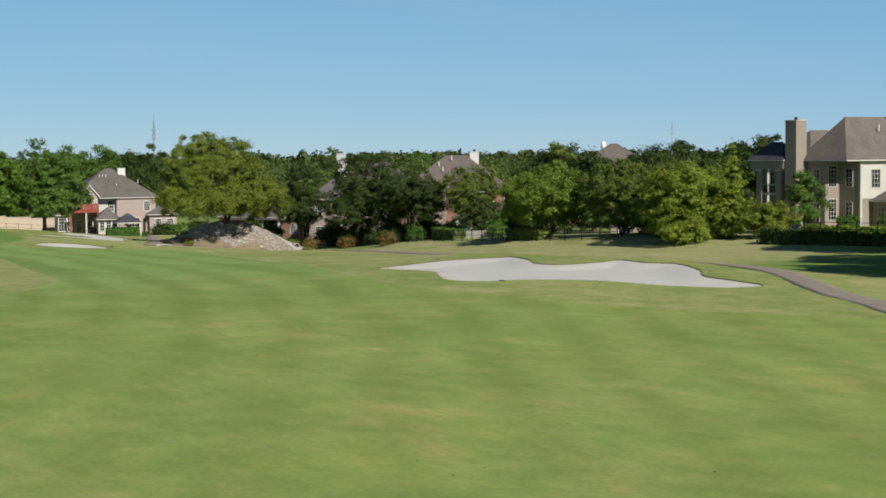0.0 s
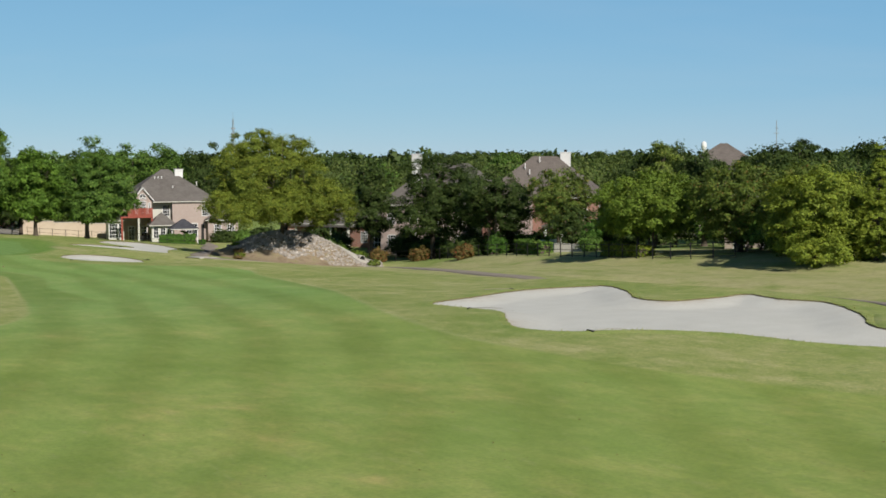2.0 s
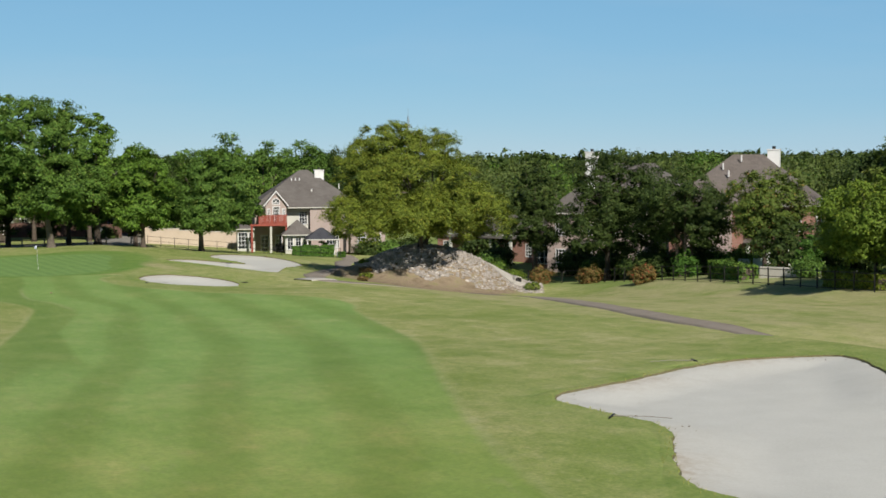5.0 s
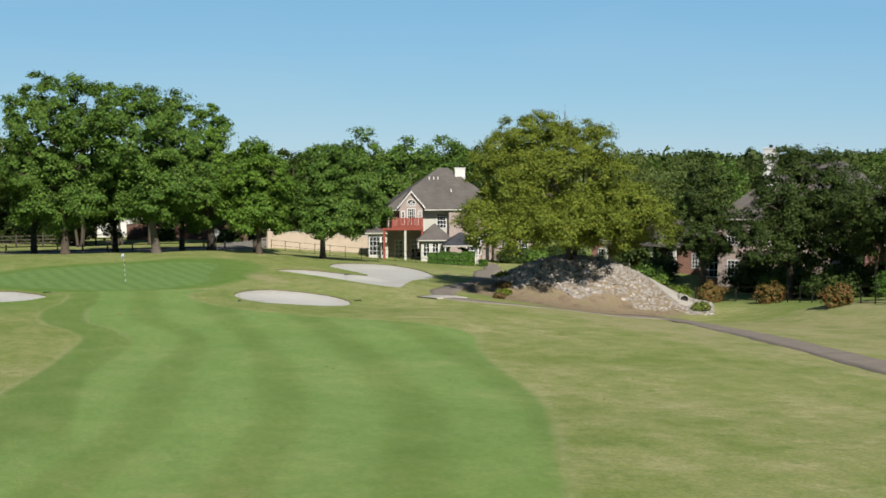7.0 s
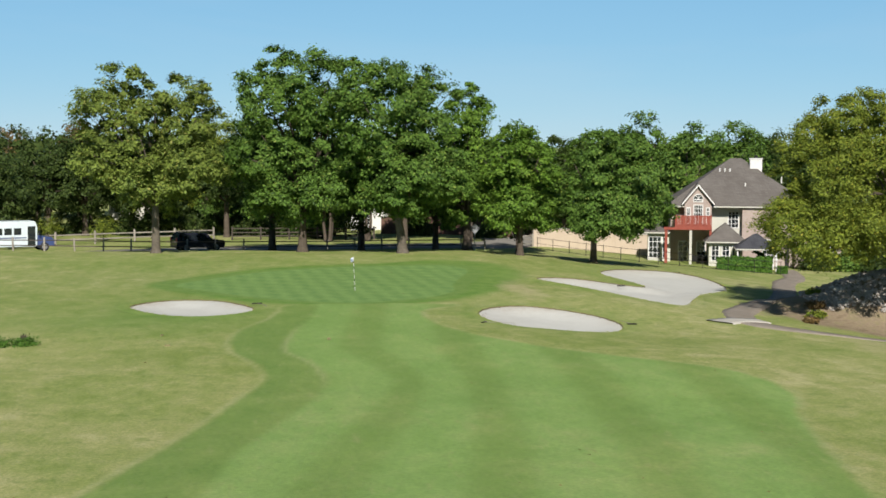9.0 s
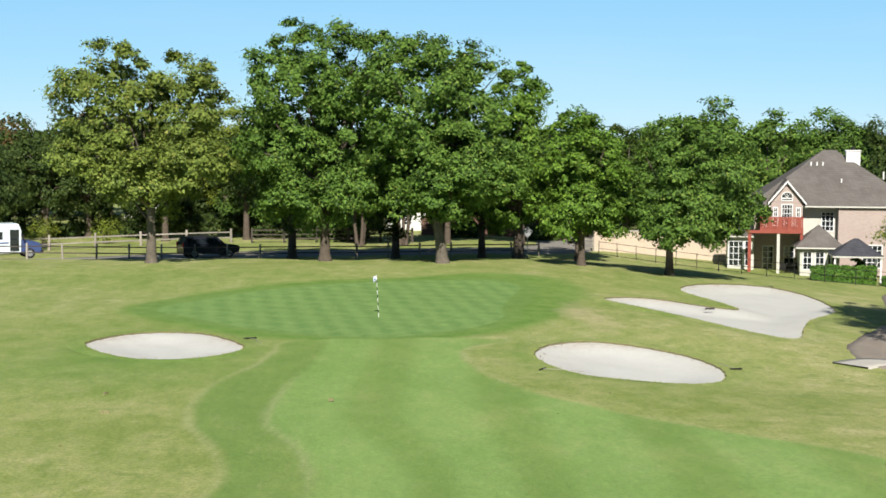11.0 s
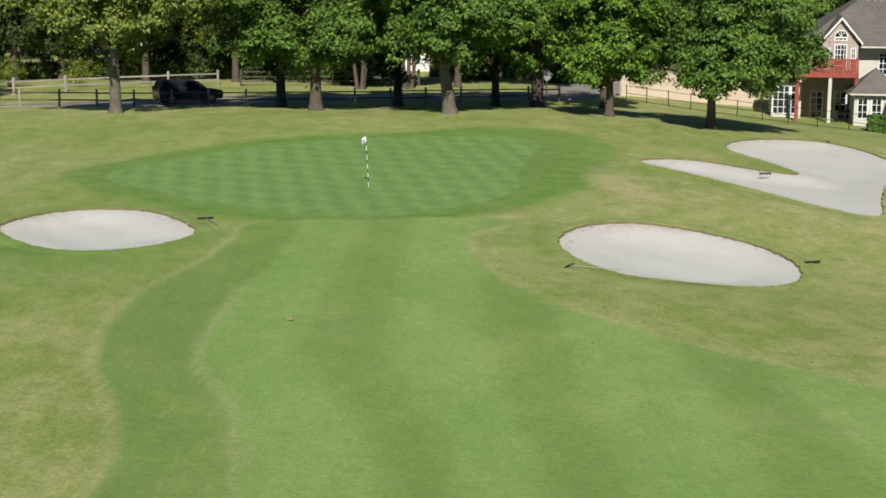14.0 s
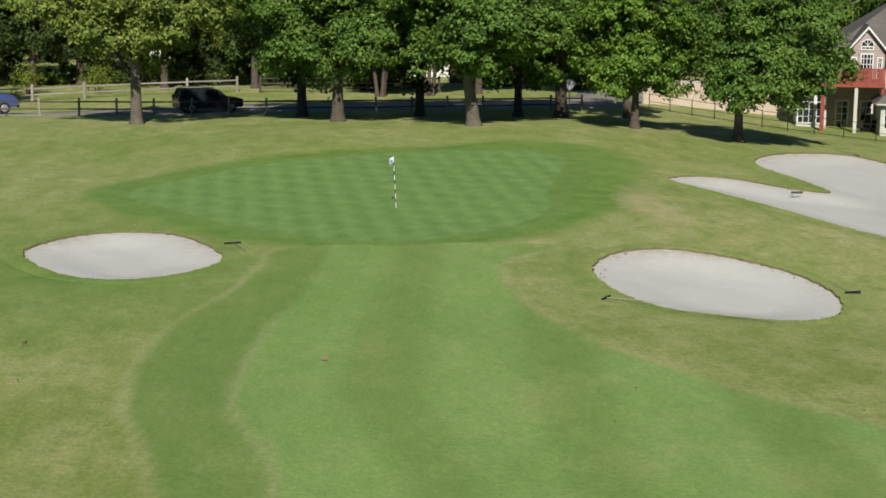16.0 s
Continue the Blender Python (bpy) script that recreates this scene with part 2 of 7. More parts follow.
def sand_material():
    m = Nodes("sand", 0.95, spec=0.1)
    a = m.ramp(m.noise(0.5, 5, 0.65, True), [(0.3, (0.482, 0.481, 0.446)), (0.55, (0.535, 0.533, 0.498)), (0.75, (0.573, 0.571, 0.537))])
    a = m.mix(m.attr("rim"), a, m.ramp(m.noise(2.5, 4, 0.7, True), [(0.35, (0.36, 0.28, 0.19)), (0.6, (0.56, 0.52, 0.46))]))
    col = m.mix(0.4, a, m.ramp(m.noise(14, 4, 0.7, True), [(0.25, (0.409, 0.395, 0.353)), (0.6, (0.567, 0.558, 0.516))]))
    rake = m.noise(3.0, 3, 0.6, True, (1.0, 4.0, 1.0))
    m.bump(rake, 0.35, 0.05)
    return m.color(col)


def glass_material():
    m = Nodes("window_glass", 0.05, spec=0.8)
    return m.color((0.015, 0.02, 0.025))


TURF = turf_material()
SAND = sand_material()
GLASS = glass_material()
ASPHALT = mottled("path_asphalt", (0.205, 0.172, 0.140), (0.305, 0.262, 0.215), 0.8, 0.9, 18, 0.4, 0.01)
ROAD = mottled("road_concrete", (0.205, 0.190, 0.165), (0.30, 0.28, 0.245), 0.5, 0.9, 15, 0.3, 0.01)
CONCRETE = mottled("pale_concrete", (0.40, 0.37, 0.32), (0.50, 0.47, 0.42), 0.8, 0.9, 20)
BARK = mottled("bark", (0.06, 0.046, 0.035), (0.12, 0.095, 0.072), 2.5, 0.95, 9, 1.0, 0.05)
BARK_GREY = mottled("bark_grey", (0.075, 0.062, 0.048), (0.165, 0.140, 0.110), 1.6, 0.95, 8, 1.0, 0.05)
SOIL = mottled("soil", (0.10, 0.095, 0.045), (0.18, 0.155, 0.08), 3, 0.95, 14, 0.8, 0.03)
STONE = mottled("limestone", (0.34, 0.30, 0.26), (0.54, 0.49, 0.44), 1.6, 0.9, 8, 0.7, 0.03, random_amount=0.6)
WOOD_DARK = mottled("dark_rail_wood", (0.050, 0.040, 0.032), (0.10, 0.085, 0.07), 3, 0.9, 18, random_amount=0.4)
WOOD_GREY = mottled("weathered_post_wood", (0.20, 0.175, 0.145), (0.32, 0.29, 0.25), 3, 0.9, 18, random_amount=0.4)
FENCE_BROWN = mottled("brown_fence_boards", (0.10, 0.055, 0.040), (0.17, 0.10, 0.075), 2, 0.9, 18, random_amount=0.4)
WOOD_RED = mottled("red_stained_wood", (0.22, 0.050, 0.034), (0.30, 0.075, 0.052), 3, 0.7, 25)
BLACK_IRON = mottled("black_iron", (0.018, 0.018, 0.018), (0.035, 0.033, 0.03), 4, 0.5, 30, metal=0.3)
WHITE_PAINT = mottled("white_paint", (0.62, 0.61, 0.59), (0.72, 0.71, 0.69), 1.5, 0.6, 20, 0.1)
CREAM = mottled("cream_siding", (0.47, 0.46, 0.40), (0.56, 0.55, 0.49), 1.0, 0.75, 16, 0.15)
STUCCO = mottled("tan_stucco_wall", (0.46, 0.37, 0.285), (0.54, 0.445, 0.35), 0.7, 0.9, 14, 0.4)
ROOF_GREY = shingle_material("grey_shingle", (0.115, 0.102, 0.092), (0.165, 0.150, 0.138))
ROOF_BROWN = shingle_material("brown_shingle", (0.126, 0.106, 0.094), (0.184, 0.158, 0.141))
ROOF_DARK = shingle_material("dark_shingle", (0.045, 0.046, 0.055), (0.080, 0.080, 0.090))
BRICK_PINK = brick_material("pinkish_brick", (0.335, 0.255, 0.225), (0.42, 0.335, 0.30), (0.38, 0.335, 0.30))
BRICK_RED = brick_material("red_brick", (0.23, 0.095, 0.068), (0.32, 0.15, 0.11), (0.34, 0.28, 0.24))
BRICK_TAN = brick_material("tan_brick", (0.245, 0.20, 0.162), (0.32, 0.265, 0.218), (0.30, 0.265, 0.23))
FLAG_WHITE = mottled("flag_cloth", (0.16, 0.22, 0.38), (0.80, 0.82, 0.86), 14, 0.8, 40, 0.1)
FLAG_BLUE = mottled("flag_blue", (0.05, 0.10, 0.28), (0.08, 0.15, 0.36), 6, 0.8, 40, 0.1)
CAR_BLACK = mottled("dark_car_paint", (0.012, 0.014, 0.022), (0.02, 0.022, 0.032), 1, 0.25, 50, 0.02, spec=0.6)
BUS_WHITE = mottled("pale_bus_paint", (0.58, 0.66, 0.68), (0.66, 0.73, 0.75), 0.8, 0.35, 40, 0.05, spec=0.5)
BUS_BLUE = mottled("blue_bus_paint", (0.03, 0.05, 0.14), (0.05, 0.08, 0.20), 0.8, 0.35, 40, 0.05, spec=0.5)
RUBBER = mottled("tyre_rubber", (0.015, 0.015, 0.015), (0.03, 0.03, 0.03), 4, 0.9, 30)
STEEL = mottled("galvanised_steel", (0.35, 0.36, 0.37), (0.48, 0.49, 0.50), 4, 0.45, 30, metal=0.8)
BIN_BLUE = mottled("blue_bin_plastic", (0.03, 0.05, 0.30), (0.05, 0.08, 0.40), 3, 0.5, 30, 0.05)
BIN_GREEN = mottled("green_bin_plastic", (0.03, 0.20, 0.08), (0.05, 0.27, 0.11), 3, 0.5, 30, 0.05)
BOX_GREY = mottled("utility_grey_green", (0.30, 0.36, 0.33), (0.38, 0.44, 0.41), 3, 0.6, 30, 0.05)
RED_LAMP = mottled("red_lamp_plastic", (0.35, 0.01, 0.01), (0.45, 0.02, 0.02), 6, 0.3, 40, 0.02)

GRASS_DRY = leaf_material("dry_grass_blades", (0.150, 0.190, 0.055), (0.230, 0.250, 0.085), (0.360, 0.310, 0.140))
LEAF_BRIGHT = leaf_material("leaves_bright", (0.052, 0.095, 0.014), (0.119, 0.190, 0.029), (0.190, 0.242, 0.046))
LEAF_GREEN = leaf_material("leaves_fresh_green", (0.030, 0.066, 0.012), (0.102, 0.201, 0.030), (0.165, 0.252, 0.047))
LEAF_MID = leaf_material("leaves_mid", (0.024, 0.054, 0.013), (0.089, 0.174, 0.034), (0.166, 0.228, 0.055))
LEAF_OAK = leaf_material("leaves_oak", (0.015, 0.031, 0.009), (0.045, 0.076, 0.020), (0.079, 0.107, 0.033))
LEAF_OLIVE = leaf_material("leaves_olive", (0.050, 0.078, 0.013), (0.144, 0.196, 0.030), (0.245, 0.246, 0.042))
LEAF_PALE = leaf_material("leaves_pale", (0.038, 0.066, 0.015), (0.135, 0.194, 0.043), (0.227, 0.243, 0.074))
LEAF_BROWN = leaf_material("leaves_brown", (0.085, 0.066, 0.032), (0.135, 0.098, 0.046), (0.200, 0.135, 0.060))
LEAF_RED = leaf_material("leaves_reddish", (0.056, 0.085, 0.024), (0.150, 0.100, 0.040), (0.340, 0.070, 0.050))
LEAF_LIME = leaf_material("leaves_yellow_green", (0.075, 0.120, 0.018), (0.175, 0.240, 0.034), (0.260, 0.300, 0.050))
LEAF_FAR = leaf_material("leaves_far_olive", (0.038, 0.062, 0.018), (0.082, 0.120, 0.036), (0.135, 0.165, 0.055))
LEAF_RUST = leaf_material("leaves_rust_tipped", (0.042, 0.074, 0.017), (0.104, 0.155, 0.032), (0.210, 0.125, 0.050))
LEAF_HEDGE = leaf_material("leaves_hedge", (0.034, 0.090, 0.017), (0.060, 0.138, 0.024), (0.108, 0.180, 0.036))


# ---- small makers ----
def mesh_object(name, verts, faces, material, parent=None, smooth=False):
    me = bpy.data.meshes.new(name)
    me.from_pydata(verts, [], faces)
    me.materials.append(material)
    if smooth:
        me.shade_smooth()
    ob = new(name, me)
    if parent:
        ob.parent = parent
    return ob


def part(name, bm, material, parent, label="", smooth=False):
    """Link a bmesh as one mesh under a thing or a part."""
    me = bpy.data.meshes.new(name)
    bm.to_mesh(me)
    bm.free()
    me.materials.append(material)
    if smooth:
        me.shade_smooth()
    ob = new(name, me)
    ob.parent = parent
    if label:
        ob["label"] = label
    return ob


def thing(name, m, label, category, group="", kind=""):
    ob = new(name)
    ob.matrix_world = m
    ob.empty_display_size = 0.3
    return tagged(ob, label, category, group, kind)


def box(bm, x0, x1, y0, y1, z0, z1, bevel=0.0):
    r = bmesh.ops.create_cube(bm, size=1.0)
    vs = r["verts"]
    for v in vs:
        v.co = Vector((x0 + (v.co.x + 0.5) * (x1 - x0), y0 + (v.co.y + 0.5) * (y1 - y0), z0 + (v.co.z + 0.5) * (z1 - z0)))
    if bevel:
        es = list({e for v in vs for e in v.link_edges})
        bmesh.ops.bevel(bm, geom=es, offset=bevel, segments=1, affect="EDGES")
    return bm


def boxes(*specs, bevel=0.0):
    bm = bmesh.new()
    for s in specs:
        box(bm, *s, bevel=bevel)
    return bm


def tube(points, radii, sides=8):
    """A tapered tube through points, as a bmesh."""
    bm = bmesh.new()
    add_tube(bm, points, radii, sides)
    return bm


def add_tube(bm, points, radii, sides=8):
    pts = [Vector(p) for p in points]
    rings = []
    for i, (p, r) in enumerate(zip(pts, radii)):
        d = (pts[min(i + 1, len(pts) - 1)] - pts[max(i - 1, 0)]).normalized()
        a = d.orthogonal().normalized()
        b = d.cross(a)
        rings.append([bm.verts.new(p + r * (math.cos(2 * math.pi * k / sides) * a + math.sin(2 * math.pi * k / sides) * b)) for k in range(sides)])
    for r0, r1 in zip(rings, rings[1:]):
        for k in range(sides):
            bm.faces.new((r0[k], r0[(k + 1) % sides], r1[(k + 1) % sides], r1[k]))
    bm.faces.new(rings[0][::-1])
    bm.faces.new(rings[-1])


# ---- the lie of the land ----
def sstep(a, b, x):
    t = np.clip((x - a) / (b - a), 0, 1)
    return t * t * (3 - 2 * t)


def land(x, y):
    """Height of the ground without bunkers."""
    s = sstep(8, 46, x)
    z = 2.1 - 2.1 * sstep(-125, -30, y)
    z = z - 2.7 * s * sstep(-70, 20, y)
    z = z - 0.7 * sstep(30, 46, x) * np.exp(-((y - 12) / 20) ** 2)
    z = z - 1.1 * (1 - s) * sstep(34, 52, y)
    z = z - 0.55 * np.exp(-((x - 14) / 7) ** 2 - ((y + 16) / 9) ** 2)
    z = z + 0.25 * np.exp(-((y - 26) / 8) ** 2) * (1 - s)
    z = z - 1.1 * np.exp(-((x - 39) / 11) ** 2 - ((y + 12) / 20) ** 2)
    z = z + 0.9 * sstep(42, 52, x) * (1 - sstep(-30, 5, y))
    u, v = mound_axes(x, y)
    z = z + 4.0 * np.exp(-(np.abs(u - 0.3) / 7.2) ** 2.4 - (np.abs(v) / 5.4) ** 2.2)
    run = sstep(-112, -96, y) * (1 - sstep(-80, -68, y))
    z = z + run * (0.45 * np.exp(-((x - 22.8) / 2.2) ** 2) - 0.75 * np.exp(-((x - 27.5) / 4.0) ** 2))
    z = z + 0.42 * np.exp(-(np.abs(x - 12) / 14) ** 4 - (np.abs(y + 99) / 24) ** 4)
    return z


def mound_axes(x, y):
    return (x - 36.5) * 0.97 - (y + 1) * 0.25, (x - 36.5) * 0.25 + (y + 1) * 0.97


def ground_z(x, y):
    return float(land(np.float64(x), np.float64(y)))


def closed_curve(ctrl, n=14):
    """A smooth closed line through control points."""
    c = np.array(ctrl, float)
    out = []
    for i in range(len(c)):
        p0, p1, p2, p3 = c[i - 1], c[i], c[(i + 1) % len(c)], c[(i + 2) % len(c)]
        for k in range(n):
            t = k / n
            out.append(0.5 * (2 * p1 + (p2 - p0) * t + (2 * p0 - 5 * p1 + 4 * p2 - p3) * t * t + (3 * p1 - p0 - 3 * p2 + p3) * t ** 3))
    return np.array(out)


def open_curve(ctrl, n=12):
    c = np.array(ctrl, float)
    c = np.vstack([2 * c[0] - c[1], c, 2 * c[-1] - c[-2]])
    out = []
    for i in range(1, len(c) - 2):
        p0, p1, p2, p3 = c[i - 1:i + 3]
        for k in range(n):
            t = k / n
            out.append(0.5 * (2 * p1 + (p2 - p0) * t + (2 * p0 - 5 * p1 + 4 * p2 - p3) * t * t + (3 * p1 - p0 - 3 * p2 + p3) * t ** 3))
    out.append(c[-2])
    return np.array(out)


def inside_distance(x, y, poly):
    """Signed distance to a closed line, positive inside."""
    x, y = np.asarray(x, float), np.asarray(y, float)
    d2 = np.full(x.shape, 1e9)
    odd = np.zeros(x.shape, bool)
    a = poly
    b = np.roll(poly, -1, axis=0)
    for (ax, ay), (bx, by) in zip(a, b):
        ex, ey = bx - ax, by - ay
        t = np.clip(((x - ax) * ex + (y - ay) * ey) / max(ex * ex + ey * ey, 1e-9), 0, 1)
        d2 = np.minimum(d2, (x - ax - t * ex) ** 2 + (y - ay - t * ey) ** 2)
        cross = ((ay > y) != (by > y)) & (x < ex * (y - ay) / (ey if ey else 1e-9) + ax)
        odd ^= cross
    return np.where(odd, 1, -1) * np.sqrt(d2)


GREEN = closed_curve([(-11.6, 3.8), (-9.6, 9.0), (-6.1, 13.8), (-1.4, 17.3), (3.1, 18.6), (7.3, 18.3), (8.7, 14.8), (7.7, 9.5), (6.6, 3.5), (6.2, -0.7), (4.2, -4.5), (1.0, -7.6), (-1.5, -7.9), (-3.9, -6.6), (-6.6, -4.0), (-9.3, -0.2)])
FAIRWAY = closed_curve([(-3.4, -9.0), (-4.5, -12.5), (-5.0, -16), (-6.1, -20), (-6.6, -24.5), (-6.3, -28.8), (-5.3, -32.4), (-4.7, -36), (-4.8, -38.5), (-5.6, -43), (-8.0, -55.6), (-13.1, -79), (-18, -88.5), (-30, -104), (-55, -130), (-110, -190), (-40, -230), (30, -200), (12, -150), (0.5, -126),
                        (-1.8, -115), (-0.8, -103), (3.4, -88), (7.6, -75), (10.2, -66), (12.2, -54), (13.6, -47), (15.2, -41), (14.6, -35.6), (10.4, -30.4), (7.0, -26), (5.0, -22.3), (3.7, -17.5), (3.3, -13), (3.9, -10.6), (5.4, -8.0)])
BUNKERS = {
    "left": closed_curve([(-13.0, -9.9), (-12.2, -7.0), (-10.4, -5.7), (-8.0, -6.5), (-6.0, -10.6), (-6.8, -13.3), (-8.8, -14.6), (-11.0, -13.6)]),
    "right": closed_curve([(6.5, -12.2), (7.6, -9.4), (9.5, -8.2), (11.6, -8.9), (13.5, -10.8), (14.3, -13.3), (14.0, -15.8), (13.1, -17.5), (11.6, -18.4), (9.6, -18.3), (7.9, -17.6), (6.8, -15.4)]),
    "upper": closed_curve([(13.0, 9.4), (14.9, 11.2), (16.8, 10.9), (18.6, 9.2), (20.6, 8.9), (20.3, 12.6), (19.2, 17.0), (20.2, 21.0), (23.6, 25.4), (27.2, 27.6), (29.0, 24.0), (28.4, 15.5), (24.4, 7.0), (22.3, 1.4), (20.3, -4.2), (18.4, -2.8), (16.4, 1.6), (14.6, 5.4)]),
    "big": closed_curve([(5.2, -93.2), (9.3, -90.6), (13.3, -87.9), (17.0, -86.5), (20.1, -87.7), (18.5, -92.5), (15.3, -98.0), (15.4, -100.9), (18.2, -100.6), (20.8, -100.4), (20.4, -103.8), (20.8, -107.0), (17.6, -112.6), (14.7, -116.3), (14.2, -119.5), (13.6, -122.5), (11.0, -122.5), (8.6, -119.6), (7.4, -115.4), (5.1, -112.3), (2.5, -110.7), (1.7, -108.0), (2.8, -105.0), (5.0, -100.7), (4.9, -97.0)], 10),
}
CART_PATH = open_curve([(-14, -172), (2, -148), (10.7, -134), (13.6, -128), (17.2, -122), (21.2, -115), (24.0, -106), (26.0, -92), (25.6, -78), (26.4, -66), (28.2, -55), (30.0, -45), (32.0, -34), (36.5, -22), (39.2, -13.5), (36.8, -11.6), (32.4, -14.2), (27.0, -16.4), (22.6, -13.4), (22.6, -8.0), (24.6, -3.0), (27.8, 3.0), (32.0, 13), (35.6, 24.5), (38.0, 31.7), (40.4, 36.6), (41.9, 42.5), (42.6, 46.5)])


def graded(spans):
    out = [spans[0][0]]
    for a, b, step in spans:
        n = max(1, round((b - a) / step))
        out += [a + (b - a) * (k + 1) / n for k in range(n)]
    return np.array(out)


def lush_at(x, y):
    """Greener stretches of the rough, 0 to 1."""
    v = 0.9 * sstep(-98, -112, y) * sstep(21, 28, x) + 0.45 * sstep(44, 52, x) * sstep(-70, -40, y)
    v = v + 0.5 * np.exp(-((x + 11) / 7) ** 2 - ((y + 17) / 6) ** 2)
    return v + 0.30 * np.exp(-(x / 24) ** 4 - ((y - 6) / 24) ** 4) * sstep(15, 2, x)


def build_ground():
    xs = graded([(-4000, -1000, 1000), (-1000, -200, 160), (-200, -60, 14), (-60, -24, 2.0), (-24, -10, 0.6), (-10, -1, 0.2), (-1, 16, 0.34), (16, 46, 0.6), (46, 80, 1.6), (80, 200, 12), (200, 1000, 160), (1000, 4000, 1000)])
    ys = graded([(-4000, -1000, 1000), (-1000, -230, 150), (-230, -180, 5), (-180, -130, 1.2), (-130, -75, 0.65), (-75, -46, 0.55), (-46, -6, 0.42), (-6, 36, 0.55), (36, 80, 1.4), (80, 200, 12), (200, 1000, 160), (1000, 4000, 1000)])
    X, Y = np.meshgrid(xs, ys)
    Z = land(X, Y)
    near = (np.abs(X) < 60) & (Y > -135) & (Y < 40)
    dip = np.zeros(X.shape)
    rim = np.full(X.shape, -9.0)
    for poly in BUNKERS.values():
        d = np.full(X.shape, -9.0)
        d[near] = inside_distance(X[near], Y[near], poly)
        dip = np.maximum(dip, sstep(-0.2, 0.55, d))
        rim = np.maximum(rim, d)
    Z = Z - 1.0 * dip
    # small rolls so that no stretch is dead flat
    Z = Z + 0.05 * np.sin(X * 0.31 + 1.3 * np.sin(Y * 0.11)) * np.sin(Y * 0.23) * (np.abs(X) < 100)
    ny, nx = X.shape
    idx = np.arange(nx * ny).reshape(ny, nx)
    faces = np.stack([idx[:-1, :-1], idx[:-1, 1:], idx[1:, 1:], idx[1:, :-1]], -1).reshape(-1, 4)
    me = bpy.data.meshes.new("ground")
    me.vertices.add(nx * ny)
    me.vertices.foreach_set("co", np.stack([X, Y, Z], -1).ravel())
    me.loops.add(faces.size)
    me.loops.foreach_set("vertex_index", faces.ravel())
    me.polygons.add(len(faces))
    me.polygons.foreach_set("loop_start", np.arange(len(faces)) * 4)
    me.update(calc_edges=True)
    me.shade_smooth()
    fd = inside_distance(X, Y, FAIRWAY)
    gd = np.full(X.shape, -9.0)
    gd[near] = inside_distance(X[near], Y[near], GREEN)
    width = 0.8 + 0.5 * sstep(2, 9, X) * sstep(-4, 8, Y) + 0.7 * sstep(-7, -11, X)
    collar = sstep(-width - 0.9, -width + 0.9, gd)
    green = sstep(-0.35, 0.35, gd)
    fair = sstep(-0.9, 0.9, fd)
    # mowing lines: bands that follow the fairway, crossed by fainter ones
    way = np.interp(ys, [-200, -125, -100, -80, -68, -53, -42, -37, -33, -28, -23, -10], [-63, -20.5, -10.5, -5.6, -2.6, 0.0, 2.3, 3.2, 2.2, 1.0, 1.3, 2.2])
    line = np.interp(ys, [-68, -53, -42, -37.4, -33.3, -31.2, -29.3, -26.7, -23.7, -20.9, -15.9, -10], [-6.3, -5.2, -2.7, -2.3, -2.7, -3.3, -4.0, -4.1, -3.9, -3.7, -2.9, -2.4])
    for _ in range(5):
        way[1:-1] = 0.25 * way[:-2] + 0.5 * way[1:-1] + 0.25 * way[2:]
        line[1:-1] = 0.25 * line[:-2] + 0.5 * line[1:-1] + 0.25 * line[2:]
    way, line = way[:, None], line[:, None]
    straight = np.interp(ys, [-200, -125, -100, -80, -68, -53, -10], [-63, -20.5, -10.5, -5.6, -2.6, -0.4, 1.8])[:, None]
    k = sstep(-1, 5, X)
    u = X - way * (1 - k) - straight * k + 0.12 * np.sin(Y * 0.21)
    strong = sstep(-120, -78, Y)
    mow = 0.5 - (0.30 + 0.17 * strong) * np.tanh(2.4 * np.cos(2 * math.pi * (u - 3.1) / 4.65) - 0.6)
    mow = mow + (1 - 0.8 * strong) * (0.10 * np.tanh(2.0 * np.sin(2 * math.pi * (X * 0.93 + Y * 0.36 + 2.0 * np.sin(Y * 0.07)) / 7.5)) + 0.12 * np.tanh(2.0 * np.sin(2 * math.pi * (X * 0.5 - Y * 0.86) / 13.0)))
    stretch_y = sstep(-76, -66, Y) * sstep(-7, -11, Y)
    first_cut = sstep(0.25, -0.25, X - line) * stretch_y
    inner = 0.62 * np.exp(-((X - line) / 0.15) ** 2) * sstep(-41, -35, Y) * sstep(-16, -24, Y)
    mu, mv = mound_axes(X, Y)
    dirt = np.clip(1.35 - np.hypot((mu + 1.0) / 9.5, (mv + 2.5) / 8.5), 0, 1) * 1.6
    edge_line = 0.8 * np.exp(-((fd + 0.15) / 0.13) ** 2) * sstep(-118, -100, Y) * (0.38 + 0.45 * np.sin(0.21 * Y + 0.3 * X) ** 2)
    edge_line = np.maximum(edge_line, 0.9 * inner) * sstep(0.4, 1.2, -gd - width)
    straw = 0.56 * np.exp(-((X - 10.6) / 2.4) ** 2 - ((Y - 1) / 9) ** 2) * sstep(0.2, 1.4, -gd - width)
    straw = straw + 0.49 * sstep(19, 27, X) * sstep(-110, -98, Y) * sstep(-8, -20, Y) * (X < 60)
    lush = lush_at(X, Y) + 0.25 * np.exp(-(rim / 1.6) ** 2)
    apron = 1.0 + 2.2 * sstep(1, 8, X) * sstep(-6, 6, Y)
    lush = lush + 0.75 * sstep(-apron - 1.6, -apron, gd)
    straw = straw * (rim < -0.8)
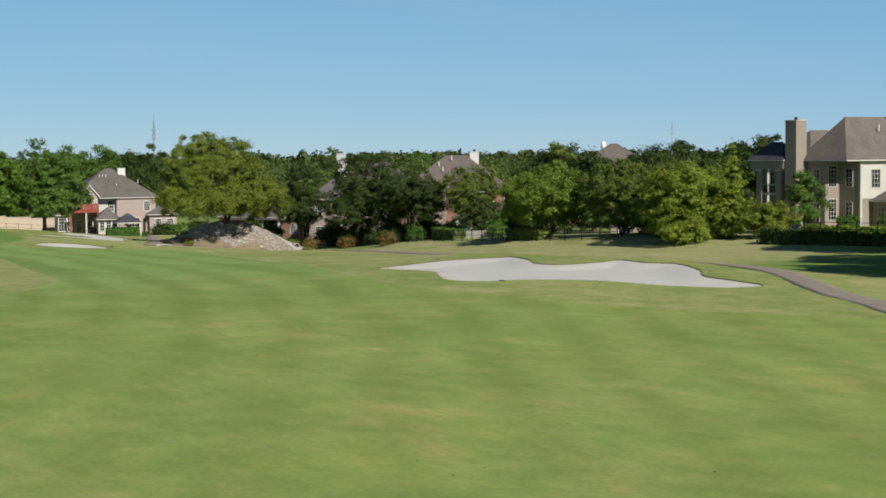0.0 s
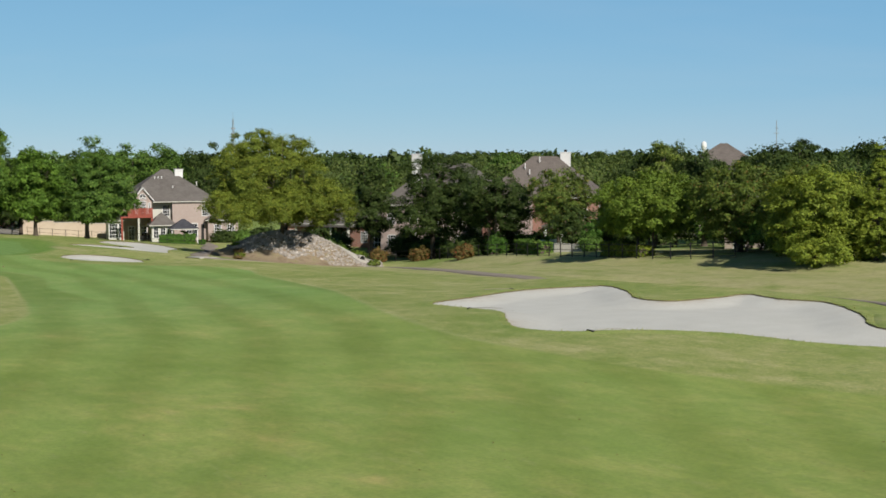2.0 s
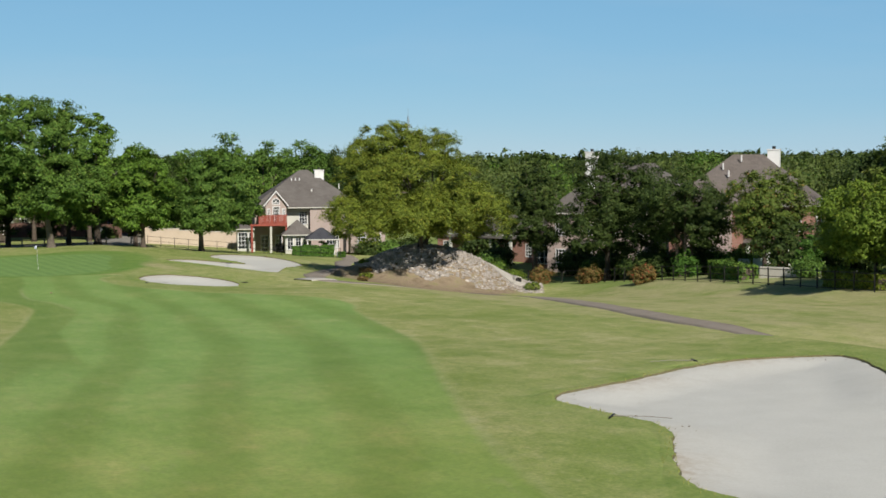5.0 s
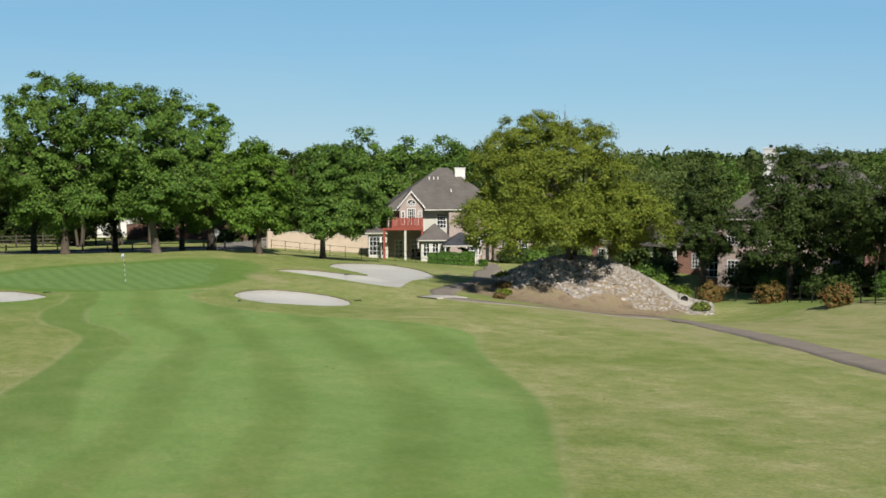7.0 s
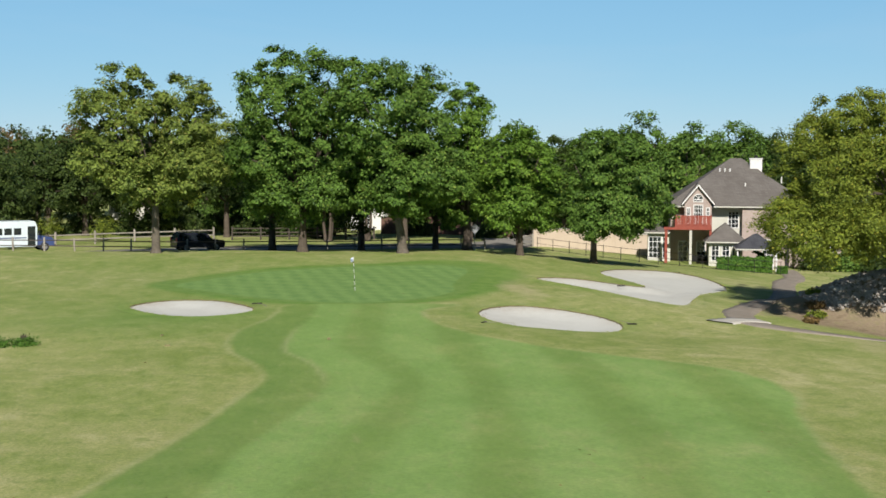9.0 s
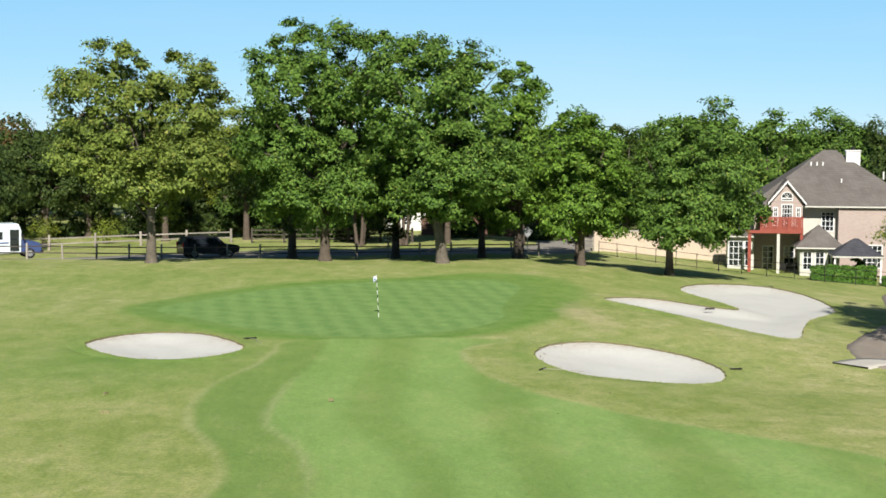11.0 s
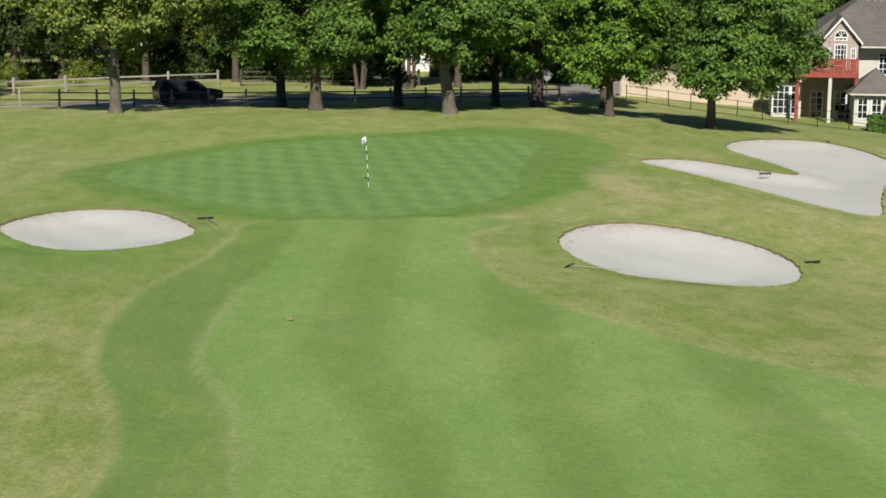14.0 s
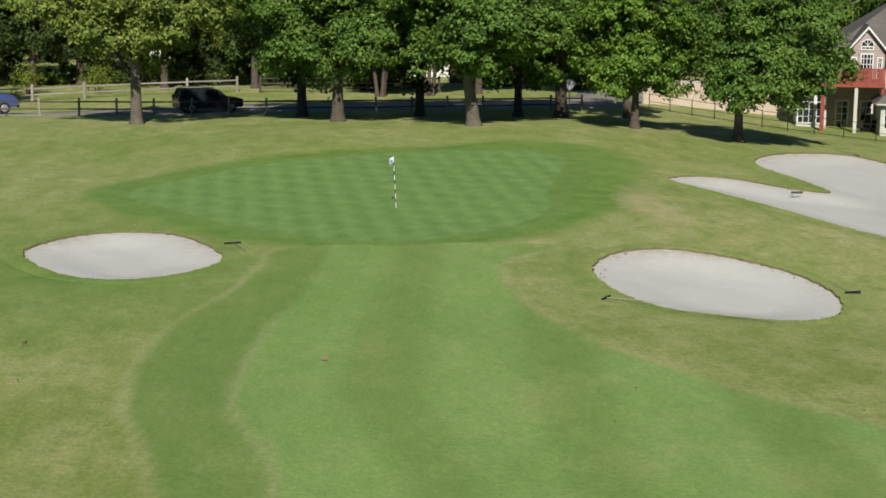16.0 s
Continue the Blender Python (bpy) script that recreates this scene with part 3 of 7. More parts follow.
    for name, a in (("fair", fair), ("green", green), ("collar", collar), ("mow", np.clip(mow, 0, 1)), ("dry", sstep(-66, -112, Y)), ("first_cut", first_cut + 0 * X), ("dirt", np.clip(dirt, 0, 1)), ("edge_line", np.clip(edge_line, 0, 1)), ("straw", np.clip(straw, 0, 1)), ("lush", np.clip(lush, 0, 1))):
        me.attributes.new(name, "FLOAT", "POINT").data.foreach_set("value", a.ravel().astype(np.float32))
    me.materials.append(TURF)
    return tagged(new("ground", me), "mown golf course turf, striped fairway and straw-patched rough", "ground", kind="structure")


build_ground()


def strip(name, line, half, lift, material, label, category, crown=0.0):
    """A flat-lying band along a line, draped over the ground."""
    L = np.asarray(line, float)
    d = np.gradient(L, axis=0)
    d /= np.linalg.norm(d, axis=1)[:, None]
    n = np.stack([-d[:, 1], d[:, 0]], -1)
    cols = np.array([-1.0, -0.97, -0.5, 0, 0.5, 0.97, 1.0])
    drop = np.array([-0.25, 0, 0, 0, 0, 0, -0.25])
    verts, faces = [], []
    for i, (p, q) in enumerate(zip(L, n)):
        wob = 1 + 0.05 * math.sin(i * 1.7) + 0.04 * math.sin(i * 0.6)
        for c, dz in zip(cols, drop):
            x, y = p + q * c * half * wob
            verts.append((x, y, ground_z(x, y) + lift + dz + crown * (1 - c * c)))
    k = len(cols)
    for i in range(len(L) - 1):
        for j in range(k - 1):
            faces.append((i * k + j, (i + 1) * k + j, (i + 1) * k + j + 1, i * k + j + 1))
    ob = mesh_object(name, verts, faces, material, smooth=True)
    return tagged(ob, label, category, kind="structure")


strip("cart_path", CART_PATH, 0.95, 0.06, ASPHALT, "worn brown-grey asphalt cart path winding through the rough", "path")
ROAD_LINE = open_curve([(-140, 10), (-80, 24), (-45, 37), (-28, 45), (-15, 52.5), (-2, 56.5), (9, 58.5), (16, 62), (20, 72), (21, 90), (20, 130)])
strip("road", ROAD_LINE, 3.4, 0.05, ROAD, "pale concrete residential road behind the green", "road", 0.04)


def bunker(poly, label):
    area_c = poly.mean(axis=0)
    base = thing("bunker", pose(area_c[0], area_c[1], ground_z(*area_c)), label, "bunker", "sand bunkers")
    o = Vector((area_c[0], area_c[1], ground_z(*area_c)))
    # sand: a fine sheet, lowest in the middle
    step = 0.3
    gx = np.arange(poly[:, 0].min() - 0.6, poly[:, 0].max() + 0.6, step)
    gy = np.arange(poly[:, 1].min() - 0.6, poly[:, 1].max() + 0.6, step)
    X, Y = np.meshgrid(gx, gy)
    D = inside_distance(X, Y, poly)
    slope_y = np.gradient(D, step, axis=0)
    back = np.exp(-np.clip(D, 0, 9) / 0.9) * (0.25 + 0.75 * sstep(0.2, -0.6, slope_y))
    Z = land(X, Y) - 0.045 - 0.28 * sstep(0.0, 2.6, D) + 0.010 * np.sin(X * 1.9 + np.sin(Y)) * np.sin(Y * 1.6) * sstep(0, 1, D)
    keep = D > -0.28
    idx = -np.ones(X.shape, int)
    idx[keep] = np.arange(keep.sum())
    verts = [(x - o.x, y - o.y, z - o.z) for x, y, z in zip(X[keep], Y[keep], Z[keep])]
    faces = []
    for j in range(X.shape[0] - 1):
        for i in range(X.shape[1] - 1):
            q = (idx[j, i], idx[j, i + 1], idx[j + 1, i + 1], idx[j + 1, i])
            if min(q) >= 0:
                faces.append(q)
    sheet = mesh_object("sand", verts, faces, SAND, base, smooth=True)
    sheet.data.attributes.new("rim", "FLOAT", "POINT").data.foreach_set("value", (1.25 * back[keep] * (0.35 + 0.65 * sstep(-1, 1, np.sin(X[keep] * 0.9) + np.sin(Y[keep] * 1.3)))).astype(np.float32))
    # turf lip with a cut soil face
    d = np.roll(poly, -1, 0) - np.roll(poly, 1, 0)
    d /= np.linalg.norm(d, axis=1)[:, None]
    turn = np.sign(np.sum(poly[:, 0] * np.roll(poly[:, 1], -1) - np.roll(poly[:, 0], -1) * poly[:, 1]))
    out = np.stack([d[:, 1], -d[:, 0]], -1) * turn
    lv, lf, sv, sf = [], [], [], []
    n = len(poly)
    for i in range(n):
        jag = 0.03 * math.sin(i * 2.3) + 0.03 * math.sin(i * 5.1 + 1)
        for off, up in ((1.3, -0.16), (0.6, 0.02), (0.2, 0.045), (0.0 - jag, 0.025)):
            x, y = poly[i] + out[i] * off
            lv.append((x - o.x, y - o.y, ground_z(x, y) + up - o.z))
        x, y = poly[i] - out[i] * jag
        z = ground_z(x, y)
        x2, y2 = poly[i] - out[i] * (0.10 + jag)
        sv += [(x - o.x, y - o.y, z + 0.023 - o.z), (x2 - o.x, y2 - o.y, z - 0.14 - o.z)]
        a, b = i, (i + 1) % n
        for k in range(3):
            lf.append((a * 4 + k, b * 4 + k, b * 4 + k + 1, a * 4 + k + 1))
        sf.append((a * 2, b * 2, b * 2 + 1, a * 2 + 1))
    lip = mesh_object("turf_lip", lv, lf, TURF, base, smooth=True)
    green_part = [min(1.0, float(lush_at(v[0] + o.x, v[1] + o.y)) + 0.22) for v in lv]
    lip.data.attributes.new("lush", "FLOAT", "POINT").data.foreach_set("value", green_part)
    mesh_object("cut_edge", sv, sf, SOIL, base, smooth=True)["label"] = "dark soil edge under the turf"
    # ragged grass hanging over the rim
    rr = random.Random(int(abs(area_c[0]) * 10) + n)
    fv, ff = [], []
    for i in range(n):
        p, q = poly[i], poly[(i + 1) % n]
        run = float(np.hypot(*(q - p)))
        for _ in range(max(1, int(run * 16))):
            t = rr.random()
            x, y = p + (q - p) * t + out[i] * rr.uniform(-0.05, 0.35)
            z = ground_z(x, y) + 0.02
            hgt, wid, a = rr.uniform(0.03, 0.10), rr.uniform(0.012, 0.03), rr.uniform(0, 6.28)
            lean = rr.uniform(-0.02, 0.12)
            b0 = len(fv)
            fv += [(x - wid * math.cos(a) - o.x, y - wid * math.sin(a) - o.y, z - o.z - 0.02), (x + wid * math.cos(a) - o.x, y + wid * math.sin(a) - o.y, z - o.z - 0.02), (x - out[i][0] * lean - o.x, y - out[i][1] * lean - o.y, z - o.z + hgt)]
            ff.append((b0, b0 + 1, b0 + 2))
    mesh_object("grass_fringe", fv, ff, GRASS_DRY, base)["kind"] = "stuff"
    return base


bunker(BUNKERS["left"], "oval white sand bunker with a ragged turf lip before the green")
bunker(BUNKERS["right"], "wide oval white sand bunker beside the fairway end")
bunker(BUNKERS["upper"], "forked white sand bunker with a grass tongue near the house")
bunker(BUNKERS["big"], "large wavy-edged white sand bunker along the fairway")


# ---- trees ----
def crown_mesh(name, rng, lobes, puffs, leaves, size, puff_r, lump=0.22):
    """A crown of small leaf sprays: boughs spread over each lobe's outside, tufts on each bough, leaves on each tuft, so that gaps lie between them.
    Each lobe is centre and radii. Returns mesh data and the boughs' places."""
    C, Rl = np.array([l[:3] for l in lobes], float), np.array([l[3:] for l in lobes], float)
    area = np.prod(Rl, axis=1) ** (2 / 3)
    share = np.maximum(5, np.round(puffs * area / area.sum())).astype(int)
    P, outward = [], []
    for i, count in enumerate(share):
        ph = rng.uniform(0, 6.28, 6)
        for k in range(count):
            up = 1 - 2 * (k + 0.5) / count
            az = 2.39996 * k + ph[3]
            d = np.array([math.sqrt(1 - up * up) * math.cos(az), math.sqrt(1 - up * up) * math.sin(az), up]) + rng.normal(size=3) * 0.16
            d /= np.linalg.norm(d)
            wob = 1 + lump * (0.6 * math.sin(2 * az + ph[0] + 2 * d[2]) + 0.6 * math.sin(3 * az + ph[1] - 4 * d[2]) + 0.4 * math.sin(4 * d[2] + 2 * d[0] + ph[2]))
            f = (rng.uniform(0.80, 1.0) if rng.random() < 0.74 else rng.uniform(0.42, 0.75)) * wob
            q = C[i] + d * (Rl[i] * min(f, 1.12) - 0.35 * puff_r)
            depth = np.sqrt((((q - C) / Rl) ** 2).sum(axis=1))
            depth[i] = 9
            if depth.min() < 0.55:
                continue
            P.append(q)
            outward.append(d)
    P, outward = np.array(P), np.array(outward)
    axis = outward * 0.7 + np.array([0, 0, 0.55]) + rng.normal(size=P.shape) * 0.25
    axis /= np.linalg.norm(axis, axis=1)[:, None]
    R = rng.uniform(0.65, 1.4, len(P)) * puff_r
    tufts = 9
    bough = np.repeat(np.arange(len(P)), tufts)
    td = rng.normal(size=(len(bough), 3))
    td /= np.linalg.norm(td, axis=1)[:, None]
    along = np.sum(td * axis[bough], axis=1)[:, None]
    td = np.where(along < -0.15, td - 1.7 * along * axis[bough], td)
    td /= np.linalg.norm(td, axis=1)[:, None]
    T = P[bough] + td * (R[bough] * rng.uniform(0.55, 1.0, len(bough)))[:, None]
    T -= axis[bough] * (0.22 * R[bough] * np.abs(np.sum(td * axis[bough], axis=1)))[:, None]
    n = max(6, leaves // len(T))
    which = np.repeat(np.arange(len(T)), n)
    d = rng.normal(size=(len(which), 3))
    spread = R[bough][which] * 0.27
    pos = T[which] + d * spread[:, None] * np.array([1.0, 1.0, 0.62])
    nrm = td[which] * 0.55 + axis[bough][which] * 0.45 + d * 0.22 + rng.normal(size=d.shape) * 0.48 + np.array([0, 0, 0.34])
    nrm /= np.linalg.norm(nrm, axis=1)[:, None]
    t = np.cross(nrm, rng.normal(size=d.shape))
    t /= np.linalg.norm(t, axis=1)[:, None]
    b = np.cross(nrm, t)
    s = size * rng.uniform(0.6, 1.4, len(pos))[:, None]
    # broad leaf triangles added deep inside each lobe, to block light and darken gaps
    for c, r in zip(C, Rl):
        e = rng.normal(size=(150, 3))
        e *= (0.5 * rng.random((150, 1)) ** 0.4) / np.linalg.norm(e, axis=1)[:, None]
        q = rng.normal(size=(150, 3))
        q /= np.linalg.norm(q, axis=1)[:, None]
        tq = np.cross(q, rng.normal(size=q.shape))
        tq /= np.linalg.norm(tq, axis=1)[:, None]
        pos, nrm, t, b = np.vstack([pos, c + e * r]), np.vstack([nrm, q]), np.vstack([t, tq]), np.vstack([b, np.cross(q, tq)])
        s = np.vstack([s, min(0.5, 0.12 * float(r.mean())) * rng.uniform(0.7, 1.2, (150, 1))])
    V = np.stack([pos - t * s * 0.62, pos + t * s * 0.48 + b * s * 0.44 - nrm * s * 0.15, pos + t * s * 0.52 - b * s * 0.44 - nrm * s * 0.10], 1).reshape(-1, 3)
    me = bpy.data.meshes.new(name)
    me.vertices.add(len(V))
    me.vertices.foreach_set("co", V.ravel())
    nf = len(pos)
    me.loops.add(nf * 3)
    me.loops.foreach_set("vertex_index", np.arange(nf * 3))
    me.polygons.add(nf)
    me.polygons.foreach_set("loop_start", np.arange(nf) * 3)
    me.update(calc_edges=True)
    me.shade_smooth()
    return me, P


def tree(x, y, height, radius, clear, leaf, label, seed, leaves=9000, puffs=60, size=0.32, puff_r=None, lean=(0, 0), trunk_r=None, bark=None, lump=0.22, stems=1, offset=(0, 0), ratio=1.0, category="tree", group="", z=None, turn=0.0, lobes=None):
    rng = np.random.default_rng(seed)
    z0 = ground_z(x, y) - 0.05 if z is None else z
    ob = thing("tree" if category == "tree" else category, pose(x, y, z0, 0, 0, turn), label, category, group)
    trunk_r = trunk_r or 0.028 * height
    puff_r = puff_r or 0.27 * radius
    zc, rz = (clear + height) / 2, (height - clear) / 2
    lobes = lobes or [(offset[0], offset[1], zc, radius, radius * ratio, rz)]
    me, P = crown_mesh("crown", rng, lobes, puffs, int(leaves * 1.85), size * 0.76, puff_r, lump)
    me.materials.append(leaf)
    cr = new("crown", me)
    cr.parent = ob
    bm = bmesh.new()
    for k in range(stems):
        a = 2.4 * k + seed
        sx, sy = (0.0, 0.0) if stems == 1 else (0.35 * radius * 0.25 * math.cos(a), 0.35 * radius * 0.25 * math.sin(a))
        tr = trunk_r * (1.0 if stems == 1 else 0.62)
        top = clear + 0.45 * (height - clear)
        px, py = offset[0] * 0.6 + lean[0] + sx * 2.5, offset[1] * 0.6 + lean[1] + sy * 2.5
        add_tube(bm, [(sx, sy, -0.25), (sx, sy, 0.12), (sx + px * 0.08, sy + py * 0.08, 0.5), (sx + px * 0.35, sy + py * 0.35, clear * 0.6 + 0.3), (px * 0.7, py * 0.7, clear + 0.5), (px, py, top), (px * 1.1, py * 1.1, height * 0.86)],
                 [tr * 1.75, tr * 1.45, tr * 1.12, tr * 0.95, tr * 0.85, tr * 0.5, tr * 0.08], 10)
        limbs = rng.permutation(len(P))[: max(5, (34 if leaves > 15000 else 14) // stems)]
        for j in limbs:
            p = P[j]
            h0 = rng.uniform(clear * 0.8 + 0.05 * height, clear + 0.4 * (height - clear))
            f = h0 / top
            s0 = np.array([px * min(1, f), py * min(1, f), h0])
            m1 = s0 + (p - s0) * 0.5 + np.array([0, 0, 0.10 * np.linalg.norm(p - s0)])
            add_tube(bm, [tuple(s0), tuple(m1), tuple(p)], [tr * 0.36, tr * 0.20, tr * 0.05], 5)
    part("trunk", bm, bark or BARK, ob, smooth=True)
    return ob


GREEN_TREES = "trees behind the green"
tree(-15.4, 30.6, 14.9, 5.9, 2.6, LEAF_PALE, "tall two-crowned shade tree with a straight grey trunk", 11, 36000, 165, 0.25, 0.88, trunk_r=0.33, bark=BARK_GREY, lump=0.2, group=GREEN_TREES,
     lobes=[(-2.4, -0.6, 11.2, 4.0, 4.6, 4.0), (2.9, -0.9, 10.6, 3.0, 3.9, 4.1), (-3.7, -0.6, 7.7, 3.5, 4.6, 2.0), (2.9, -0.6, 7.4, 3.6, 4.8, 1.9), (-0.4, -2.8, 6.2, 4.4, 3.0, 1.8), (0.0, 2.0, 5.4, 3.0, 2.2, 1.8)])
tree(-3.4, 34.2, 17.0, 7.0, 2.0, LEAF_MID, "very tall shade tree with a flared dark trunk", 12, 46000, 205, 0.25, 0.94, trunk_r=0.36, lump=0.12, group=GREEN_TREES,
     lobes=[(-1.0, -0.7, 12.8, 4.9, 5.2, 4.6), (-3.4, -0.8, 8.4, 3.8, 4.8, 2.8), (3.0, -0.5, 11.4, 3.5, 4.6, 5.0), (-0.6, 0.6, 5.2, 4.8, 4.4, 2.5), (-1.8, -2.6, 4.6, 2.6, 2.4, 1.7), (2.2, -2.6, 5.4, 2.6, 2.4, 1.7)])
tree(4.9, 30.0, 15.0, 6.1, 2.2, LEAF_MID, "tall shade tree with a leaning pale pruned trunk", 13, 42000, 195, 0.25, 0.92, lean=(-0.5, 0), trunk_r=0.38, bark=BARK_GREY, lump=0.14, group=GREEN_TREES,
     lobes=[(-1.9, -0.7, 12.2, 4.2, 5.0, 4.1), (1.8, -0.2, 11.7, 2.4, 3.0, 4.1), (-1.0, -0.9, 7.8, 4.6, 4.8, 2.5), (2.6, -0.6, 7.0, 3.4, 4.4, 2.2), (-0.2, 0.6, 5.2, 4.6, 4.2, 2.4), (-0.5, -3.0, 5.6, 3.4, 2.4, 1.6)])
tree(11.3, 40.0, 14.6, 3.4, 2.2, LEAF_GREEN, "slim green shade tree beside the road", 14, 20000, 95, 0.25, 0.84, lump=0.2, group=GREEN_TREES,
     lobes=[(-0.1, 0, 10.6, 2.6, 2.8, 4.3), (-0.9, 0, 5.6, 3.2, 3.2, 3.6)])
tree(15.0, 32.0, 11.5, 4.2, 1.6, LEAF_GREEN, "bright green maple-like tree with a dark trunk", 15, 27000, 125, 0.24, 0.80, trunk_r=0.25, lump=0.12, group=GREEN_TREES,
     lobes=[(-0.3, -0.6, 7.8, 3.6, 4.2, 3.4), (0.2, -0.2, 4.4, 4.3, 4.4, 2.2), (-1.8, -1.6, 3.4, 1.8, 1.8, 1.1)])
tree(20.6, 28.2, 11.8, 4.6, 2.0, LEAF_MID, "round dense green tree on the lawn near the stucco wall", 16, 36000, 175, 0.23, 0.80, trunk_r=0.27, group=GREEN_TREES, lump=0.07,
     lobes=[(1.4, -0.5, 7.9, 4.2, 4.8, 3.5), (1.8, -0.3, 4.6, 5.0, 5.0, 2.3), (-0.6, -2.2, 3.4, 2.6, 2.6, 1.2)])
tree(35.0, -1.2, 12.2, 9.2, 1.2, LEAF_OLIVE, "broad spreading olive-yellow tree on the rock mound", 17, 100000, 560, 0.165, 0.80, trunk_r=0.30, lump=0.2, stems=2,
     lobes=[(-1.2, 0, 6.2, 7.3, 7, 5), (-6.2, -1.4, 3.3, 3.9, 5, 2.2), (4.5, -0.8, 2.9, 4.0, 4.8, 2.4), (-0.7, -3.4, 2.9, 5.4, 5.2, 1.8), (-1.2, 0.5, 9.2, 5.2, 4.8, 2.6), (-3.8, 0.3, 7.8, 3.2, 3.6, 2.8), (-6.6, -7, 2.9, 3.9, 3.4, 1.7), (-1.9, -8.0, 3.5, 4.6, 3.2, 1.8), (2.6, -3, 4.2, 4.5, 3.5, 2.4)])


# ---- the flagstick ----
flag = thing("flagstick", pose(0, 0, ground_z(0, 0), 1.0, -3.0, 0), "white banded golf flagstick with a small pale flag in the hole", "flag")
for z in (0.0, 0.38, 0.76, 1.14, 1.52):
    part("white_band", tube([(0, 0, z), (0, 0, z + 0.22)], [0.015, 0.015], 8), WHITE_PAINT, flag)
    part("dark_band", tube([(0, 0, z + 0.22), (0, 0, z + 0.38)], [0.015, 0.015], 8), BLACK_IRON, flag)
part("tip", tube([(0, 0, 1.9), (0, 0, 2.14)], [0.015, 0.010], 8), WHITE_PAINT, flag)
fv = [(-0.015 - 0.17 * i / 6, 0.04 * math.sin(i * 1.1), 2.10 - 0.03 * i / 6 - 0.28 * j / 3 - 0.03 * (i / 6) ** 2) for j in range(4) for i in range(7)]
ff = [(j * 7 + i, j * 7 + i + 1, j * 7 + i + 8, j * 7 + i + 7) for j in range(3) for i in range(6)]
cloth = mesh_object("flag_cloth", fv, ff, FLAG_WHITE, flag, smooth=True)
part("flag_panel", boxes((-0.13, -0.07, -0.045, 0.055, 1.90, 1.98)), FLAG_BLUE, flag, "blue panel on the flag")
cloth.modifiers.new("thick", "SOLIDIFY").thickness = 0.004


# ---- more trees, row by row ----
def shrub(x, y, height, radius, leaf, label, seed, leaves=1800, size=0.16, group=""):
    return tree(x, y, height, radius, 0.05, leaf, label, seed, leaves, 22, size, radius * 0.42, trunk_r=0.05, category="shrub", group=group, stems=3)


ROW = "trees along the back gardens"
tree(54.3, 14.6, 11.8, 3.4, 2.6, LEAF_OAK, "narrow dark oak beside the rock mound", 21, 15000, 120, 0.22, 0.66, group=ROW, trunk_r=0.22, lobes=[(0, 0, 8.2, 3.1, 3.2, 3.7), (-0.3, 0, 5.0, 3.5, 3.4, 2.5)])
tree(55.3, -0.4, 13.1, 5.2, 2.4, LEAF_OAK, "large dark green oak in a back garden", 22, 34000, 250, 0.22, 0.82, group=ROW, trunk_r=0.3, lobes=[(0.2, -0.4, 9.0, 4.3, 4.4, 4.2), (0.0, 0.2, 5.4, 5.3, 4.8, 3.0), (3.6, -2.8, 6.8, 3.3, 3.4, 4.0)])
tree(57.4, -12.0, 10.0, 5.0, 2.4, LEAF_OAK, "dusky blue-green oak behind the iron fence", 23, 21000, 170, 0.20, 0.74, group=ROW, trunk_r=0.22, stems=3, lump=0.3, lobes=[(-0.5, 0, 6.6, 4.2, 4.4, 3.2), (1.8, -0.5, 5.2, 3.6, 3.8, 2.4)])
tree(60.5, -20.5, 9.4, 3.8, 2.2, LEAF_RUST, "mid-green garden tree with reddish tips", 24, 17000, 150, 0.20, 0.66, group=ROW, trunk_r=0.18, lobes=[(0, -0.3, 6.4, 3.5, 3.8, 2.8), (0.6, 0.4, 4.0, 3.0, 3.0, 1.8)])
tree(49.6, -52.2, 7.6, 5.6, 1.4, LEAF_BRIGHT, "low round bright green tree with a dense domed crown", 25, 40000, 330, 0.19, 0.62, group=ROW, lump=0.05, stems=4, trunk_r=0.2,
     lobes=[(0, -0.4, 4.7, 5.5, 5.6, 2.8), (0.3, 0.9, 3.0, 4.8, 4.0, 1.4)])
tree(52.4, -62.0, 8.0, 4.6, 0.9, LEAF_RUST, "broad bushy tree with rust-tinged top in the fence row", 26, 27000, 220, 0.19, 0.64, group=ROW, lump=0.08, stems=4, trunk_r=0.2,
     lobes=[(0, -0.3, 4.8, 4.6, 4.8, 3.0), (0.3, 0.5, 2.7, 3.9, 3.6, 1.8)])
tree(46.4, -77.4, 7.5, 3.6, 0.3, LEAF_LIME, "big bright yellow-green bushy tree at the fairway edge", 27, 46000, 350, 0.17, 0.60, group=ROW, lump=0.12, stems=4, trunk_r=0.2,
     lobes=[(0.2, -0.6, 5.0, 3.8, 4.2, 2.5), (0.3, 1.2, 2.4, 3.0, 2.2, 2.1), (3.0, 0.8, 4.4, 3.0, 3.2, 2.6), (-0.2, -1.6, 1.6, 3.3, 2.6, 1.6), (2.8, -0.8, 1.7, 2.8, 2.6, 1.7)])
tree(50.6, -72.0, 7.4, 3.6, 0.3, LEAF_RUST, "dark bushy tree behind the bright one", 28, 19000, 140, 0.20, 0.66, group=ROW, stems=3)
tree(49.2, -81.4, 8.4, 1.7, 0.2, LEAF_LIME, "slender upright cypress-like bright green tree", 29, 14000, 150, 0.14, 0.36, group=ROW, lump=0.06, lobes=[(0, 0, 2.6, 1.7, 1.7, 2.6), (0.1, 0, 5.0, 1.1, 1.1, 2.4), (0.1, 0, 7.0, 0.5, 0.5, 1.7)])
